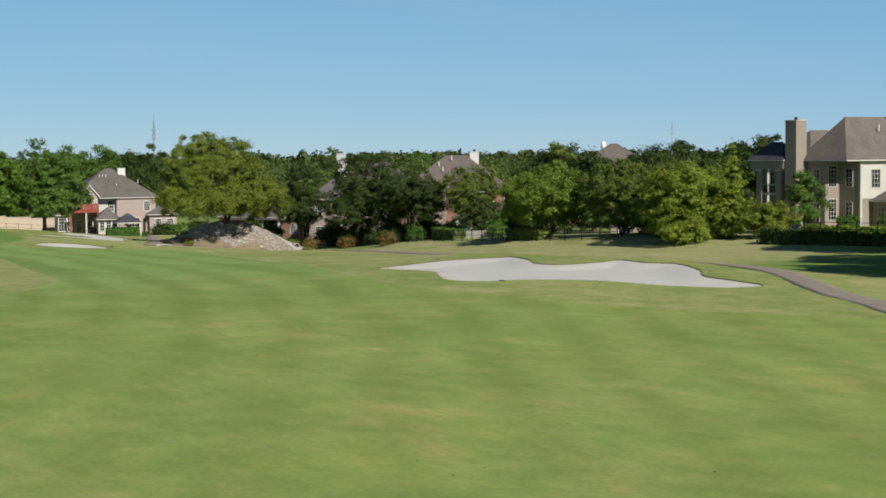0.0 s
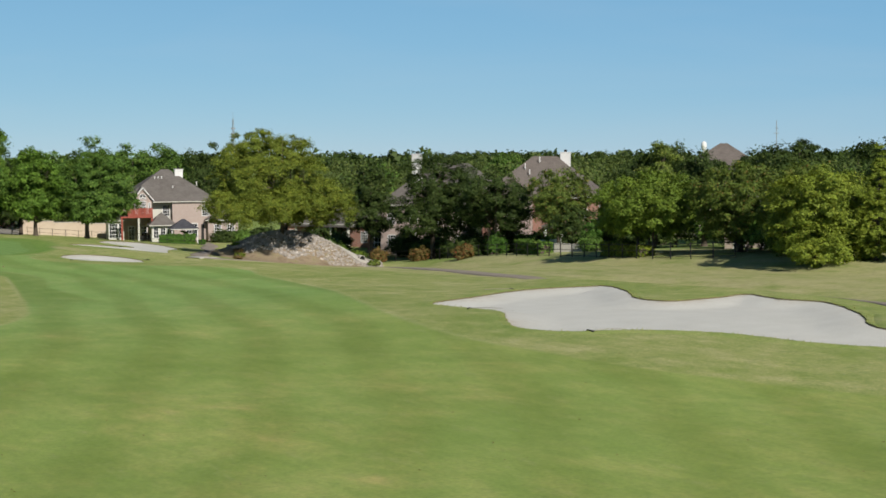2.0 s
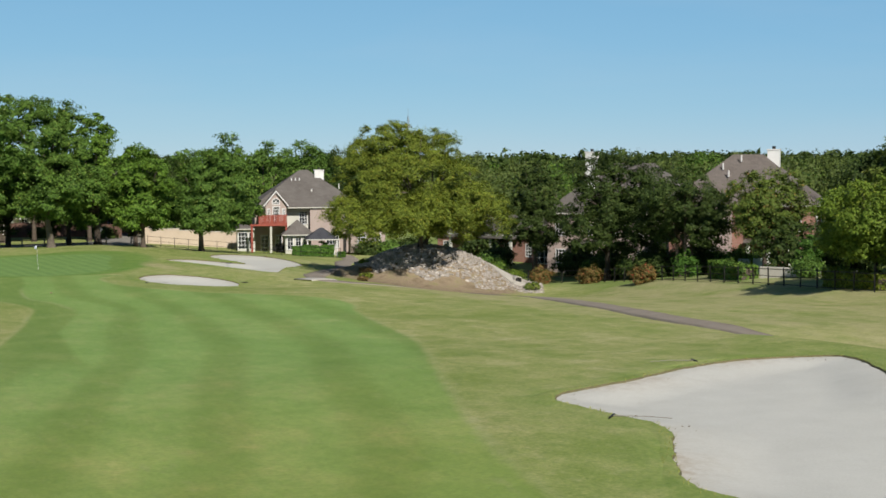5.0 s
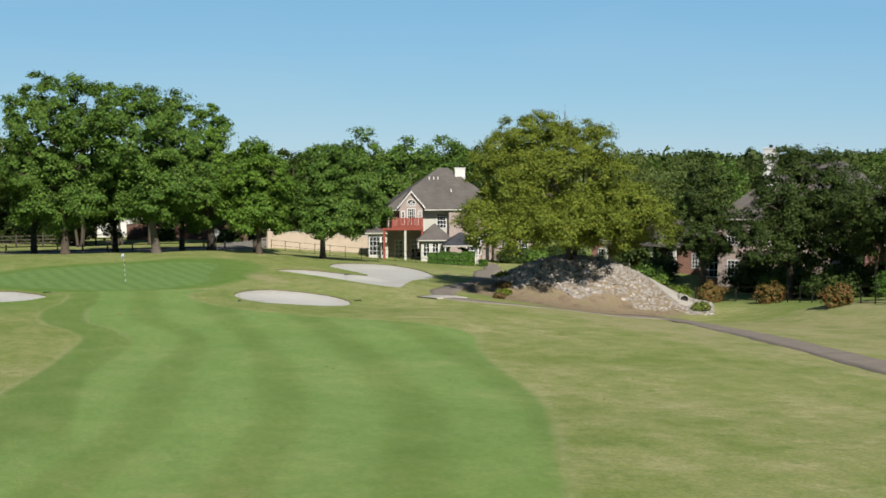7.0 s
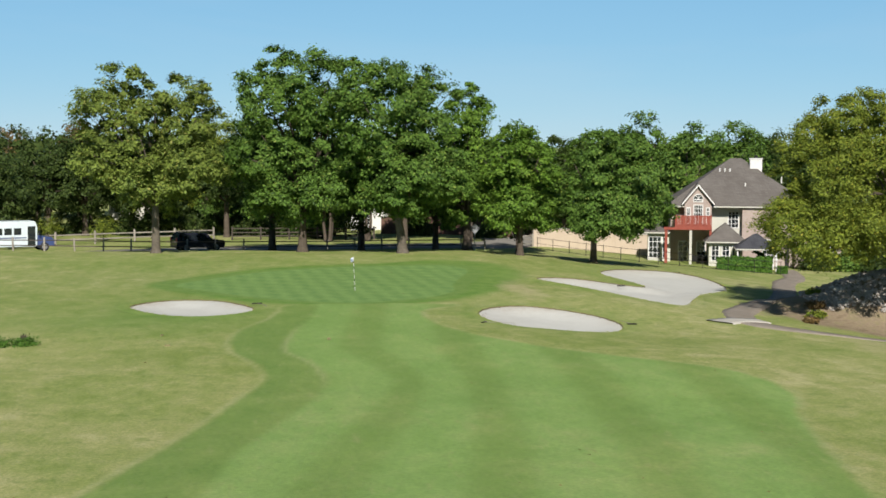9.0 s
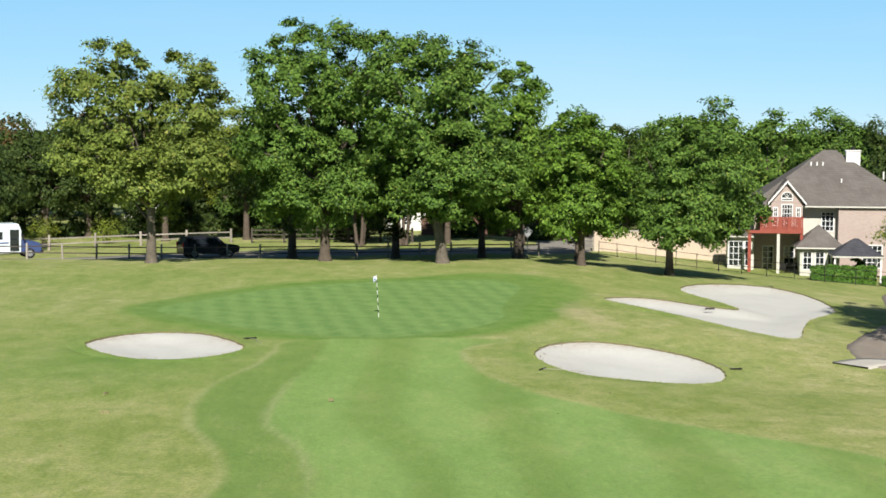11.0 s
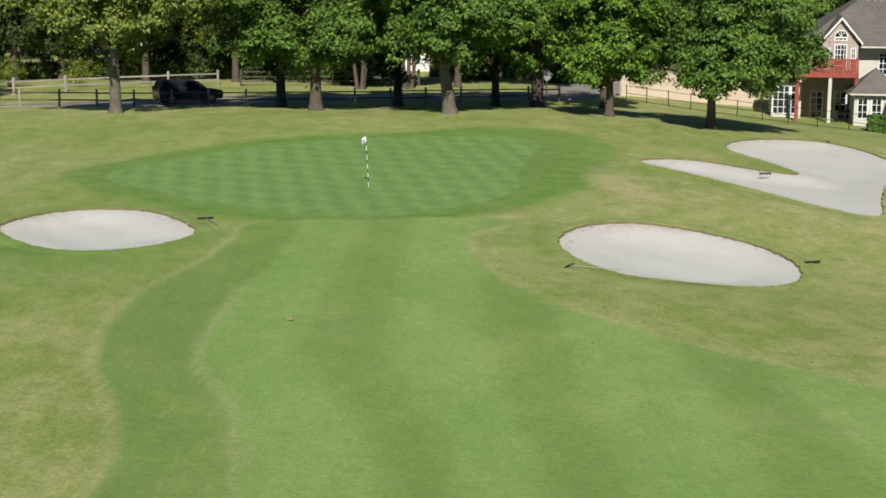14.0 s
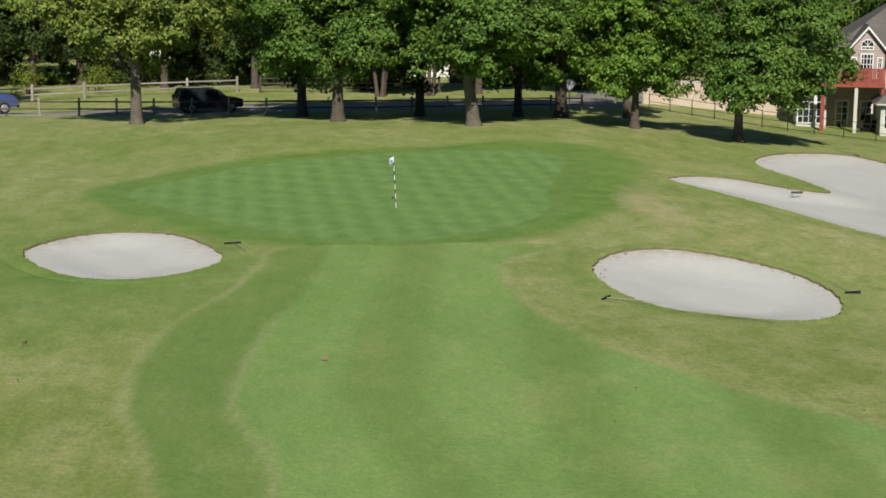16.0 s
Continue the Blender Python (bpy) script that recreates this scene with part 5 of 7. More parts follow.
def hip_roof(parent, x0, x1, y0, y1, z, rise, material, name="roof", thick=0.18, ridge_along=None, gable=0.0):
    """A hipped roof with a fascia board round its eaves."""
    bm = bmesh.new()
    w, d = x1 - x0, y1 - y0
    along = ridge_along or ("x" if w >= d else "y")
    m = min(w, d) / 2 * (1 - gable)
    if along == "x":
        ym = (y0 + y1) / 2
        r0, r1 = (x0 + m * (d / 2 / (min(w, d) / 2)), ym), (x1 - m * (d / 2 / (min(w, d) / 2)), ym)
        if r0[0] > r1[0]:
            r0 = r1 = ((x0 + x1) / 2, ym)
    else:
        xm = (x0 + x1) / 2
        r0, r1 = (xm, y0 + m), (xm, y1 - m)
        if r0[1] > r1[1]:
            r0 = r1 = (xm, (y0 + y1) / 2)
    low = [bm.verts.new(p) for p in ((x0, y0, z), (x1, y0, z), (x1, y1, z), (x0, y1, z))]
    und = [bm.verts.new((v.co.x, v.co.y, z - thick)) for v in low]
    a = bm.verts.new((*r0, z + rise))
    b = bm.verts.new((*r1, z + rise)) if (r0 != r1) else a
    if a is b:
        for k in range(4):
            bm.faces.new((low[k], low[(k + 1) % 4], a))
    elif along == "x":
        bm.faces.new((low[0], low[1], b, a)), bm.faces.new((low[1], low[2], b)), bm.faces.new((low[2], low[3], a, b)), bm.faces.new((low[3], low[0], a))
    else:
        bm.faces.new((low[0], low[1], a)), bm.faces.new((low[1], low[2], b, a)), bm.faces.new((low[2], low[3], b)), bm.faces.new((low[3], low[0], a, b))
    for k in range(4):
        bm.faces.new((und[k], und[(k + 1) % 4], low[(k + 1) % 4], low[k]))
    bm.faces.new(und[::-1])
    roof = part(name, bm, material, parent)
    bm = bmesh.new()
    for p, q in ((0, 1), (1, 2), (2, 3), (3, 0)):
        cs = ((x0, y0), (x1, y0), (x1, y1), (x0, y1))
        (ax, ay), (bx, by) = cs[p], cs[q]
        box(bm, min(ax, bx) - 0.04, max(ax, bx) + 0.04, min(ay, by) - 0.04, max(ay, by) + 0.04, z - thick + 0.02, z - 0.04)
    part("fascia", bm, CREAM, roof)
    return roof


def chimney(parent, x0, x1, y0, y1, z0, z1, material, name="chimney"):
    c = part(name, boxes((x0, x1, y0, y1, z0, z1), bevel=0.02), material, parent)
    part("cap", boxes((x0 - 0.07, x1 + 0.07, y0 - 0.07, y1 + 0.07, z1, z1 + 0.12), bevel=0.02), CONCRETE if material is not WHITE_PAINT else WHITE_PAINT, c)
    part("flue", tube([((x0 + x1) / 2, (y0 + y1) / 2, z1 + 0.1), ((x0 + x1) / 2, (y0 + y1) / 2, z1 + 0.42)], [0.16, 0.19], 10), BLACK_IRON, c)
    return c


def roof_vent(parent, x, y, z):
    part("roof_vent", tube([(x, y, z - 0.3), (x, y, z + 0.35)], [0.07, 0.07], 8), WHITE_PAINT, parent)


def pink_house():
    h = thing("house", Matrix.Translation((35.4, 51.5, -2.5)) @ Matrix.Rotation(radians(-12), 4, "Z"), "two-storey pinkish brick house with grey hip roof and red balcony", "house")
    # walls
    part("wall", boxes((-2.7, 1.3, 0, 9, 3.6, 5.75)), BRICK_PINK, h)
    part("wall", boxes((-2.7, 1.3, 2.4, 9, 0, 3.6)), BRICK_PINK, h, "brick wall deep in the shade of the terrace")
    part("wall", boxes((-1.4, 1.2, -1.25, 0, 3.95, 6.2)), BRICK_PINK, h, "brick bay behind the balcony")
    part("wall", boxes((1.3, 4.2, 0.25, 9, 0, 5.75)), CREAM, h, "cream siding wall between the brick parts")
    part("wall", boxes((4.2, 10.4, -0.8, 9, 0, 5.75)), BRICK_PINK, h)
    part("wall", boxes((9.2, 13.6, -1.9, 7, 0, 3.1)), BRICK_PINK, h, "single-storey brick wing")
    part("wall", boxes((-4.9, -2.7, 0.2, 5, 0, 3.15)), CREAM, h, "cream sun room wall")
    hip_roof(h, -3.2, 11.0, -1.1, 12.0, 5.85, 4.6, ROOF_GREY)
    hip_roof(h, 8.8, 14.1, -2.4, 7.4, 3.1, 1.5, ROOF_GREY)
    hip_roof(h, -5.3, -2.72, -0.3, 5.3, 3.2, 0.6, ROOF_GREY)
    # gable over the balcony doors
    bm = bmesh.new()
    tri_pts = [(-1.4, 6.18), (1.2, 6.18), (-0.1, 7.75)]
    fr = [bm.verts.new((x, -1.27, z)) for x, z in tri_pts]
    bk = [bm.verts.new((x, 4.0, z)) for x, z in tri_pts]
    bm.faces.new(fr[::-1]), bm.faces.new(bk)
    for a, b in ((0, 1), (1, 2), (2, 0)):
        bm.faces.new((fr[a], fr[b], bk[b], bk[a]))
    gable = part("gable", bm, BRICK_PINK, h)
    bm = bmesh.new()
    for (xa, za), (xb, zb) in (((-1.68, 6.02), (-0.1, 7.92)), ((-0.1, 7.92), (1.48, 6.02))):
        q = [bm.verts.new((x, y, z + dz)) for y in (-1.60, 4.2) for x, z in ((xa, za), (xb, zb)) for dz in (0, 0.14)]
        for f in ((0, 2, 3, 1), (4, 5, 7, 6), (0, 1, 5, 4), (2, 6, 7, 3), (1, 3, 7, 5), (0, 4, 6, 2)):
            bm.faces.new([q[i] for i in f])
    bmesh.ops.recalc_face_normals(bm, faces=bm.faces)
    part("gable_roof", bm, ROOF_GREY, gable)
    bm = bmesh.new()
    for (xa, za), (xb, zb) in (((-1.68, 5.98), (-0.1, 7.86)), ((-0.1, 7.86), (1.48, 5.98))):
        q = [bm.verts.new((x, y, z + dz)) for y in (-1.66, -1.59) for x, z in ((xa, za), (xb, zb)) for dz in (-0.10, 0.10)]
        for f in ((0, 2, 3, 1), (4, 5, 7, 6), (0, 1, 5, 4), (2, 6, 7, 3), (1, 3, 7, 5), (0, 4, 6, 2)):
            bm.faces.new([q[i] for i in f])
    bmesh.ops.recalc_face_normals(bm, faces=bm.faces)
    part("bargeboard", bm, WHITE_PAINT, gable)
    # balcony
    bal = part("balcony", boxes((-2.35, 1.2, -2.6, 0.0, 3.80, 3.92), (-3.4, 1.2, -2.6, -2.35, 3.56, 3.80)), WOOD_RED, h, "red-stained timber balcony")
    rails = [(-2.35, 1.2, -2.6, -2.5, 4.84, 4.94), (-2.35, 1.2, -2.57, -2.53, 4.02, 4.08), (-2.35, -2.25, -2.5, -0.02, 4.84, 4.94), (1.1, 1.2, -2.5, -1.27, 4.84, 4.94)]
    part("handrail", boxes(*rails), WOOD_RED, bal)
    for k in range(27):
        x = -2.27 + 3.39 * k / 26
        w = 0.05 if k % 6 else 0.08
        part("baluster", boxes((x - w, x + w, -2.59, -2.52, 3.92, 4.86)), WOOD_RED, bal)
    for k in range(12):
        y = -2.4 + 2.3 * k / 11
        part("baluster", boxes((-2.33, -2.27, y - 0.05, y + 0.05, 3.92, 4.86)), WOOD_RED, bal)
    part("balcony_post", boxes((-3.32, -3.05, -2.5, -2.23, 0, 3.56), bevel=0.01), WOOD_RED, h, "red-stained post")
    part("balcony_post", boxes((-0.95, -0.70, -2.5, -2.25, 0, 3.56), bevel=0.01), CREAM, h, "cream painted post")
    part("balcony_post", boxes((0.95, 1.2, -2.5, -2.25, 0, 3.56), bevel=0.01), WOOD_RED, h, "red-stained post")
    part("patio", boxes((-5, 0.88, -3.6, 2.38, -0.3, 0.04)), CONCRETE, h)
    # windows and doors
    window(h, -1.02, -1.25, 4.1, 0.42, 1.6, 2, 4)
    window(h, 0.85, -1.25, 4.1, 0.40, 1.6, 2, 4)
    window(h, -0.08, -1.25, 3.97, 0.95, 2.0, 4, 5)
    window(h, -0.1, -1.27, 6.2, 0.95, 0.30, 3, 1, arch=True)
    window(h, -4.2, 0.2, 0.55, 1.3, 2.2, 3, 4)
    window(h, -3.25, 0.2, 0.55, 0.5, 2.2, 1, 4)
    window(h, 3.4, 0.25, 3.6, 1.1, 1.8, 3, 4)
    window(h, 0.4, 2.4, 0.1, 0.95, 2.1, 2, 4)
    window(h, -1.4, 2.4, 0.1, 1.0, 2.1, 2, 4)
    window(h, 7.0, -0.8, 0.6, 1.7, 2.0, 4, 4)
    window(h, 9.0, -0.8, 3.6, 1.1, 1.6, 3, 4)
    window(h, 10.6, -1.9, 0.6, 1.1, 1.8, 3, 4)
    window(h, 12.5, -1.9, 0.6, 1.1, 1.8, 3, 4)
    # the side entrance's shadow is painted in as a black panel
    part("door", boxes((8.35, 8.75, -0.9, -0.78, 0, 2.4)), BLACK_IRON, h, "black panel standing in for the shadowed side entrance")
    part("eave_board", boxes((1.3, 4.2, 0.1, 0.25, 5.2, 5.7)), CREAM, h)
    # garden bay with its own small roof
    part("bay_wall", boxes((0.9, 4.1, -3.4, 0.2, 0, 2.5)), CREAM, h, "white glazed garden bay")
    hip_roof(h, 0.5, 4.5, -3.9, 0.25, 2.55, 1.75, ROOF_GREY, "bay_roof")
    for x in (1.5, 2.5, 3.5):
        window(h, x, -3.4, 0.6, 0.8, 1.6, 2, 3)
    chimney(h, 5.2, 6.4, 4.0, 4.9, 5.5, 10.35, WHITE_PAINT)
    for x, y, z in ((2.2, 3.6, 9.1), (2.7, 3.6, 9.1), (3.2, 3.6, 9.1), (4.6, 1.6, 7.7), (8.2, 2.6, 8.3)):
        roof_vent(h, x, y, z)
    # garden shelter on posts
    g = thing("garden_shelter", h.matrix_world @ Matrix.Translation((5.2, -5.2, 0.0)), "open garden shelter with a dark hipped roof on posts", "shelter")
    hip_roof(g, -2.0, 2.0, -1.8, 1.8, 2.1, 1.3, ROOF_DARK)
    for x in (-1.8, 1.8):
        for y in (-1.6, 1.6):
            part("post", boxes((x - 0.07, x + 0.07, y - 0.07, y + 0.07, -0.4, 2.0)), WHITE_PAINT, g)


pink_house()


def plain_house(x, y, z, turn, w, d, eave, rise, wall_mat, roof_mat, label, rows, chim=None, along=None, low=None, vents=()):
    """A house whose walls carry windows on the front (facing -y) and the side (+x)."""
    h = thing("house", pose(x, y, z, 0, 0, turn), label, "house")
    part("wall", boxes((-w / 2, w / 2, -d / 2, d / 2, -0.6, eave)), wall_mat, h)
    hip_roof(h, -w / 2 - 0.45, w / 2 + 0.45, -d / 2 - 0.45, d / 2 + 0.45, eave + 0.12, rise, roof_mat, ridge_along=along)
    for zz in rows:
        n = max(2, int(w / 3.2))
        for k in range(n):
            window(h, -w / 2 + w * (k + 0.5) / n, -d / 2, zz, 1.2, 1.6, 3, 4)
        for k in range(2):
            window(h, w / 2, -d / 2 + d * (k + 0.5) / 2, zz, 1.2, 1.6, 3, 4, face="x", sign=1)
    if chim:
        chimney(h, *chim)
    for v in vents:
        roof_vent(h, *v)
    return h


h2 = plain_house(66.7, 15.4, -3.0, -50, 16, 11, 6.2, 5.4, BRICK_PINK, ROOF_GREY, "pinkish brick house with grey roof behind dark oaks", (0.7, 3.7), (-4.4, -3.2, -3.2, -2.2, 4, 12.9, WHITE_PAINT), vents=((2, -3.5, 8.9),))
part("wing", boxes((-10.6, -8.02, -4, 3, -0.6, 3.2)), BRICK_RED, h2, "lower red brick wing")
hip_roof(h2, -11.0, -8.04, -4.5, 3.5, 3.3, 1.2, ROOF_GREY, "wing_roof")
window(h2, -9.3, -4, 0.4, 1.6, 2.2, 3, 3)
for xx in (-4.0, -2.4):
    part("porch_column", boxes((xx - 0.15, xx + 0.15, -6.6, -6.3, -0.5, 3.0)), WHITE_PAINT, h2)
part("porch_roof", boxes((-4.6, -1.6, -6.8, -5.52, 3.0, 3.3)), ROOF_GREY, h2)

h3 = plain_house(69.4, -3.8, -1.8, -40, 14, 11, 6.4, 4.9, BRICK_RED, ROOF_BROWN, "red brick house with brown hip roof and white chimney", (0.6, 3.9), (1.9, 3.1, 0.0, 1.0, 8, 11.8, WHITE_PAINT), vents=((-1.5, -3.0, 9.5), (-2.2, -2.0, 10.2), (-0.5, -1.2, 11.0)))
bm = bmesh.new()
pts = [(-5.6, 6.3), (-0.6, 6.3), (-3.1, 8.9)]
fr = [bm.verts.new((x, -6.0, z)) for x, z in pts]
bk = [bm.verts.new((x, -1.0, z)) for x, z in pts]
bm.faces.new(fr[::-1]), bm.faces.new(bk)
for a, b in ((0, 1), (1, 2), (2, 0)):
    bm.faces.new((fr[a], fr[b], bk[b], bk[a]))
part("gable", bm, ROOF_BROWN, h3)
part("wall", boxes((-5.4, -0.8, -5.95, -5.4, -0.6, 6.3)), BRICK_PINK, h3, "paler brick gable bay")
window(h3, -3.1, -5.95, 3.9, 1.6, 1.7, 3, 4)
window(h3, -3.1, -5.95, 0.6, 1.6, 1.9, 3, 4)
for xx in (1.0, 3.0, 5.0):
    part("porch_column", boxes((xx - 0.16, xx + 0.16, -7.6, -7.3, -0.5, 2.9)), WHITE_PAINT, h3)
part("porch_roof", boxes((0.6, 5.6, -7.9, -5.5, 2.9, 3.2)), ROOF_BROWN, h3)

low = plain_house(60.5, 36.0, -3.0, -62, 16, 8, 3.1, 2.2, BRICK_RED, ROOF_GREY, "low red brick house beyond the rock mound", (0.6,))
for xx in (-4.6, -1.5, 1.6, 4.7):
    part("porch_column", boxes((xx - 0.14, xx + 0.14, -5.6, -5.32, -0.5, 2.8)), CREAM, low)
part("porch_roof", boxes((-5.2, 5.3, -5.9, -4.46, 2.8, 3.02)), ROOF_GREY, low)
plain_house(104.4, 4.7, -1.2, -42, 13, 12, 8.0, 4.3, BRICK_TAN, ROOF_BROWN, "tall tan house whose brown roof shows above the trees", (0.8, 4.2))
plain_house(100.0, -41.0, 0.5, -45, 12, 10, 7.0, 3.4, CREAM, ROOF_DARK, "cream house with a dark roof and white chimney", (0.8, 4.0), (-2.4, -0.9, -0.5, 0.8, 7, 11.0, WHITE_PAINT))
plain_house(63.5, -50.5, 0.2, -40, 5.5, 8, 3.2, 2.4, BRICK_TAN, ROOF_BROWN, "low tan brick house behind the round tree", (0.5,))
plain_house(6.0, 91.0, -1.1, 4, 8, 7, 3.0, 2.2, WHITE_PAINT, ROOF_GREY, "white single-storey house beyond the road", (0.6,))
plain_house(21.0, 101.0, -1.3, -8, 14, 9, 5.8, 3.4, BRICK_RED, ROOF_BROWN, "dark red brick house beyond the garden wall", (0.6, 3.4))
plain_house(-24.0, 118.0, -1.1, 6, 12, 9, 3.2, 2.4, CREAM, ROOF_BROWN, "pale low house behind the lawn trees", (0.6,))
plain_house(140.0, 62.0, -2.0, -45, 14, 12, 7.5, 3.8, BRICK_TAN, ROOF_BROWN, "far brown-roofed house among treetops", (4.0,))


def tan_house():
    m = Matrix.Translation((69.9, -70.2, 1.6)) @ Matrix.Rotation(radians(-90), 4, "Z")
    h = thing("house", m, "large two-storey tan brick house with brown roof and tall chimney", "house")
    E = 7.2
    part("wall", boxes((-3.2, 1.0, 2.0, 20, -0.6, E)), BRICK_TAN, h)
    part("wall", boxes((1.0, 3.8, 4.1, 20, -0.6, E)), BRICK_TAN, h)
    part("wall", boxes((3.8, 9.0, 13.0, 20, -0.6, E)), CREAM, h, "pale siding wall")
    part("wall", boxes((3.8, 3.9, 4.4, 13.0, 3.2, E - 0.1)), CREAM, h, "pale siding panel over the brick")
    part("wall", boxes((-8.2, -3.2, 3.0, 12, -0.6, E)), BRICK_TAN, h)
    hip_roof(h, -2.6, 4.4, 1.5, 20.5, E + 0.1, 4.5, ROOF_BROWN, ridge_along="y")
    hip_roof(h, 4.42, 9.5, 12.5, 20.5, E + 0.1, 2.6, ROOF_BROWN, "wing_roof")
    hip_roof(h, -8.9, -2.62, 3.6, 12.5, E + 0.1, 3.2, ROOF_BROWN, "rear_roof", ridge_along="y")
    hip_roof(h, -8.6, -3.3, 0.1, 3.58, E + 0.13, 1.9, ROOF_DARK, "porch_roof")
    part("porch_ceiling", boxes((-8.4, -3.4, 0.3, 3.0, E - 0.9, E - 0.08)), BRICK_TAN, h)
    for x in (-7.2, -4.3):
        c = part("porch_column", boxes((x - 0.42, x + 0.42, 0.45, 1.3, -0.6, E - 1.1), bevel=0.02), BRICK_TAN, h)
        part("cap", boxes((x - 0.5, x + 0.5, 0.37, 1.38, E - 1.1, E - 0.9)), CONCRETE, c)
    bal = part("balcony", boxes((-6.78, -4.72, 0.7, 3.0, 3.5, 3.75)), CREAM, h)
    part("handrail", boxes((-6.78, -4.72, 0.75, 0.83, 4.6, 4.7)), CREAM, bal)
    for k in range(14):
        x = -6.7 + 1.9 * k / 13
        part("baluster", boxes((x - 0.02, x + 0.02, 0.77, 0.81, 3.75, 4.6)), BLACK_IRON, bal)
    window(h, -5.8, 3.0, 4.1, 1.4, 2.2, 3, 4, frame_mat=CONCRETE)
    window(h, -5.8, 3.0, 0.1, 1.6, 2.4, 2, 4, frame_mat=CONCRETE)
    window(h, -7.7, 3.0, 4.4, 0.7, 1.6, 2, 3, frame_mat=CONCRETE)
    window(h, -0.2, 2.0, 4.4, 1.0, 1.9, 2, 4, frame_mat=CONCRETE)
    window(h, -0.2, 2.0, 0.7, 1.0, 2.1, 2, 4, frame_mat=CONCRETE)
    for z in (0.9, 4.4):
        window(h, 1.0, 3.05, z, 1.3, 2.3, 3, 5, face="x", sign=1, frame_mat=CONCRETE)
        window(h, 2.4, 4.1, z, 1.0, 2.0, 2, 4, frame_mat=CONCRETE)
    for y in (6.4, 9.6):
        window(h, 3.9, y, 4.3, 1.4, 2.0, 3, 4, face="x", sign=1, frame_mat=CONCRETE)
    part("corner_board", boxes((3.78, 3.96, 4.08, 4.36, -0.5, E)), CREAM, h)
    chimney(h, -3.22, -1.6, 0.4, 1.95, -0.6, 11.4, BRICK_TAN)
    for x, y, z in ((0.2, 7.0, 10.8), (2.4, 8.5, 10.6), (0.0, 9.5, 10.4), (3.2, 11.0, 9.4), (-0.6, 4.4, 9.3)):
        roof_vent(h, x, y, z)
    part("wing", boxes((3.9, 7.2, 6.0, 12.9, -0.6, 3.0)), BRICK_TAN, h)
    hip_roof(h, 3.95, 7.6, 5.5, 13.2, 3.05, 1.5, ROOF_BROWN, "low_roof")
    window(h, 5.6, 6.0, 0.6, 2.0, 1.8, 4, 3, frame_mat=CONCRETE)
    window(h, 7.2, 9.2, 0.6, 2.6, 1.8, 4, 3, face="x", sign=1, frame_mat=CONCRETE)


tan_house()


# ---- walls, fences ----
def wall_run(name, line, height, thick, material, label, step_post=0.0):
    base = thing(name, pose(line[0][0], line[0][1], ground_z(*line[0])), label, "wall")
    o = base.matrix_world.translation
    for (ax, ay), (bx, by) in zip(line, line[1:]):
        L = math.hypot(bx - ax, by - ay)
        n = max(1, round(L / 3.6))
        for k in range(n):
            x0, y0 = ax + (bx - ax) * k / n, ay + (by - ay) * k / n
            x1, y1 = ax + (bx - ax) * (k + 1) / n, ay + (by - ay) * (k + 1) / n
            a = math.atan2(by - ay, bx - ax)
            zz = min(ground_z(x0, y0), ground_z(x1, y1))
            bm = boxes((0, L / n - 0.012, -thick / 2, thick / 2, -0.5, height))
            p = part("panel", bm, material, base)
            at = Matrix.Translation((x0 - o.x, y0 - o.y, zz - o.z)) @ Matrix.Rotation(a, 4, "Z")
            p.matrix_local = at
            bm = boxes((-0.02, L / n + 0.01, -thick / 2 - 0.05, thick / 2 + 0.05, height, height + 0.08))
            c = part("coping", bm, CONCRETE if material is STUCCO else material, base)
            c.matrix_local = at
    return base


wall_run("garden_wall", [(21.6, 64.0), (33.0, 60.8)], 2.15, 0.3, STUCCO, "long smooth tan stucco garden wall in full sun")
wall_run("garden_wall", [(5.5, 80.0), (13, 79.2), (20.5, 78.2)], 1.9, 0.2, FENCE_BROWN, "reddish brown board garden wall in dappled shade")
pier = thing("gate_pier", pose(21.1, 63.6, ground_z(21.1, 63.6)), "square tan masonry pier at the wall end", "pier")
part("shaft", boxes((-0.35, 0.35, -0.35, 0.35, -0.3, 2.2), bevel=0.02), STUCCO, pier)
part("cap", boxes((-0.45, 0.45, -0.45, 0.45, 2.2, 2.35), bevel=0.02), CONCRETE, pier)


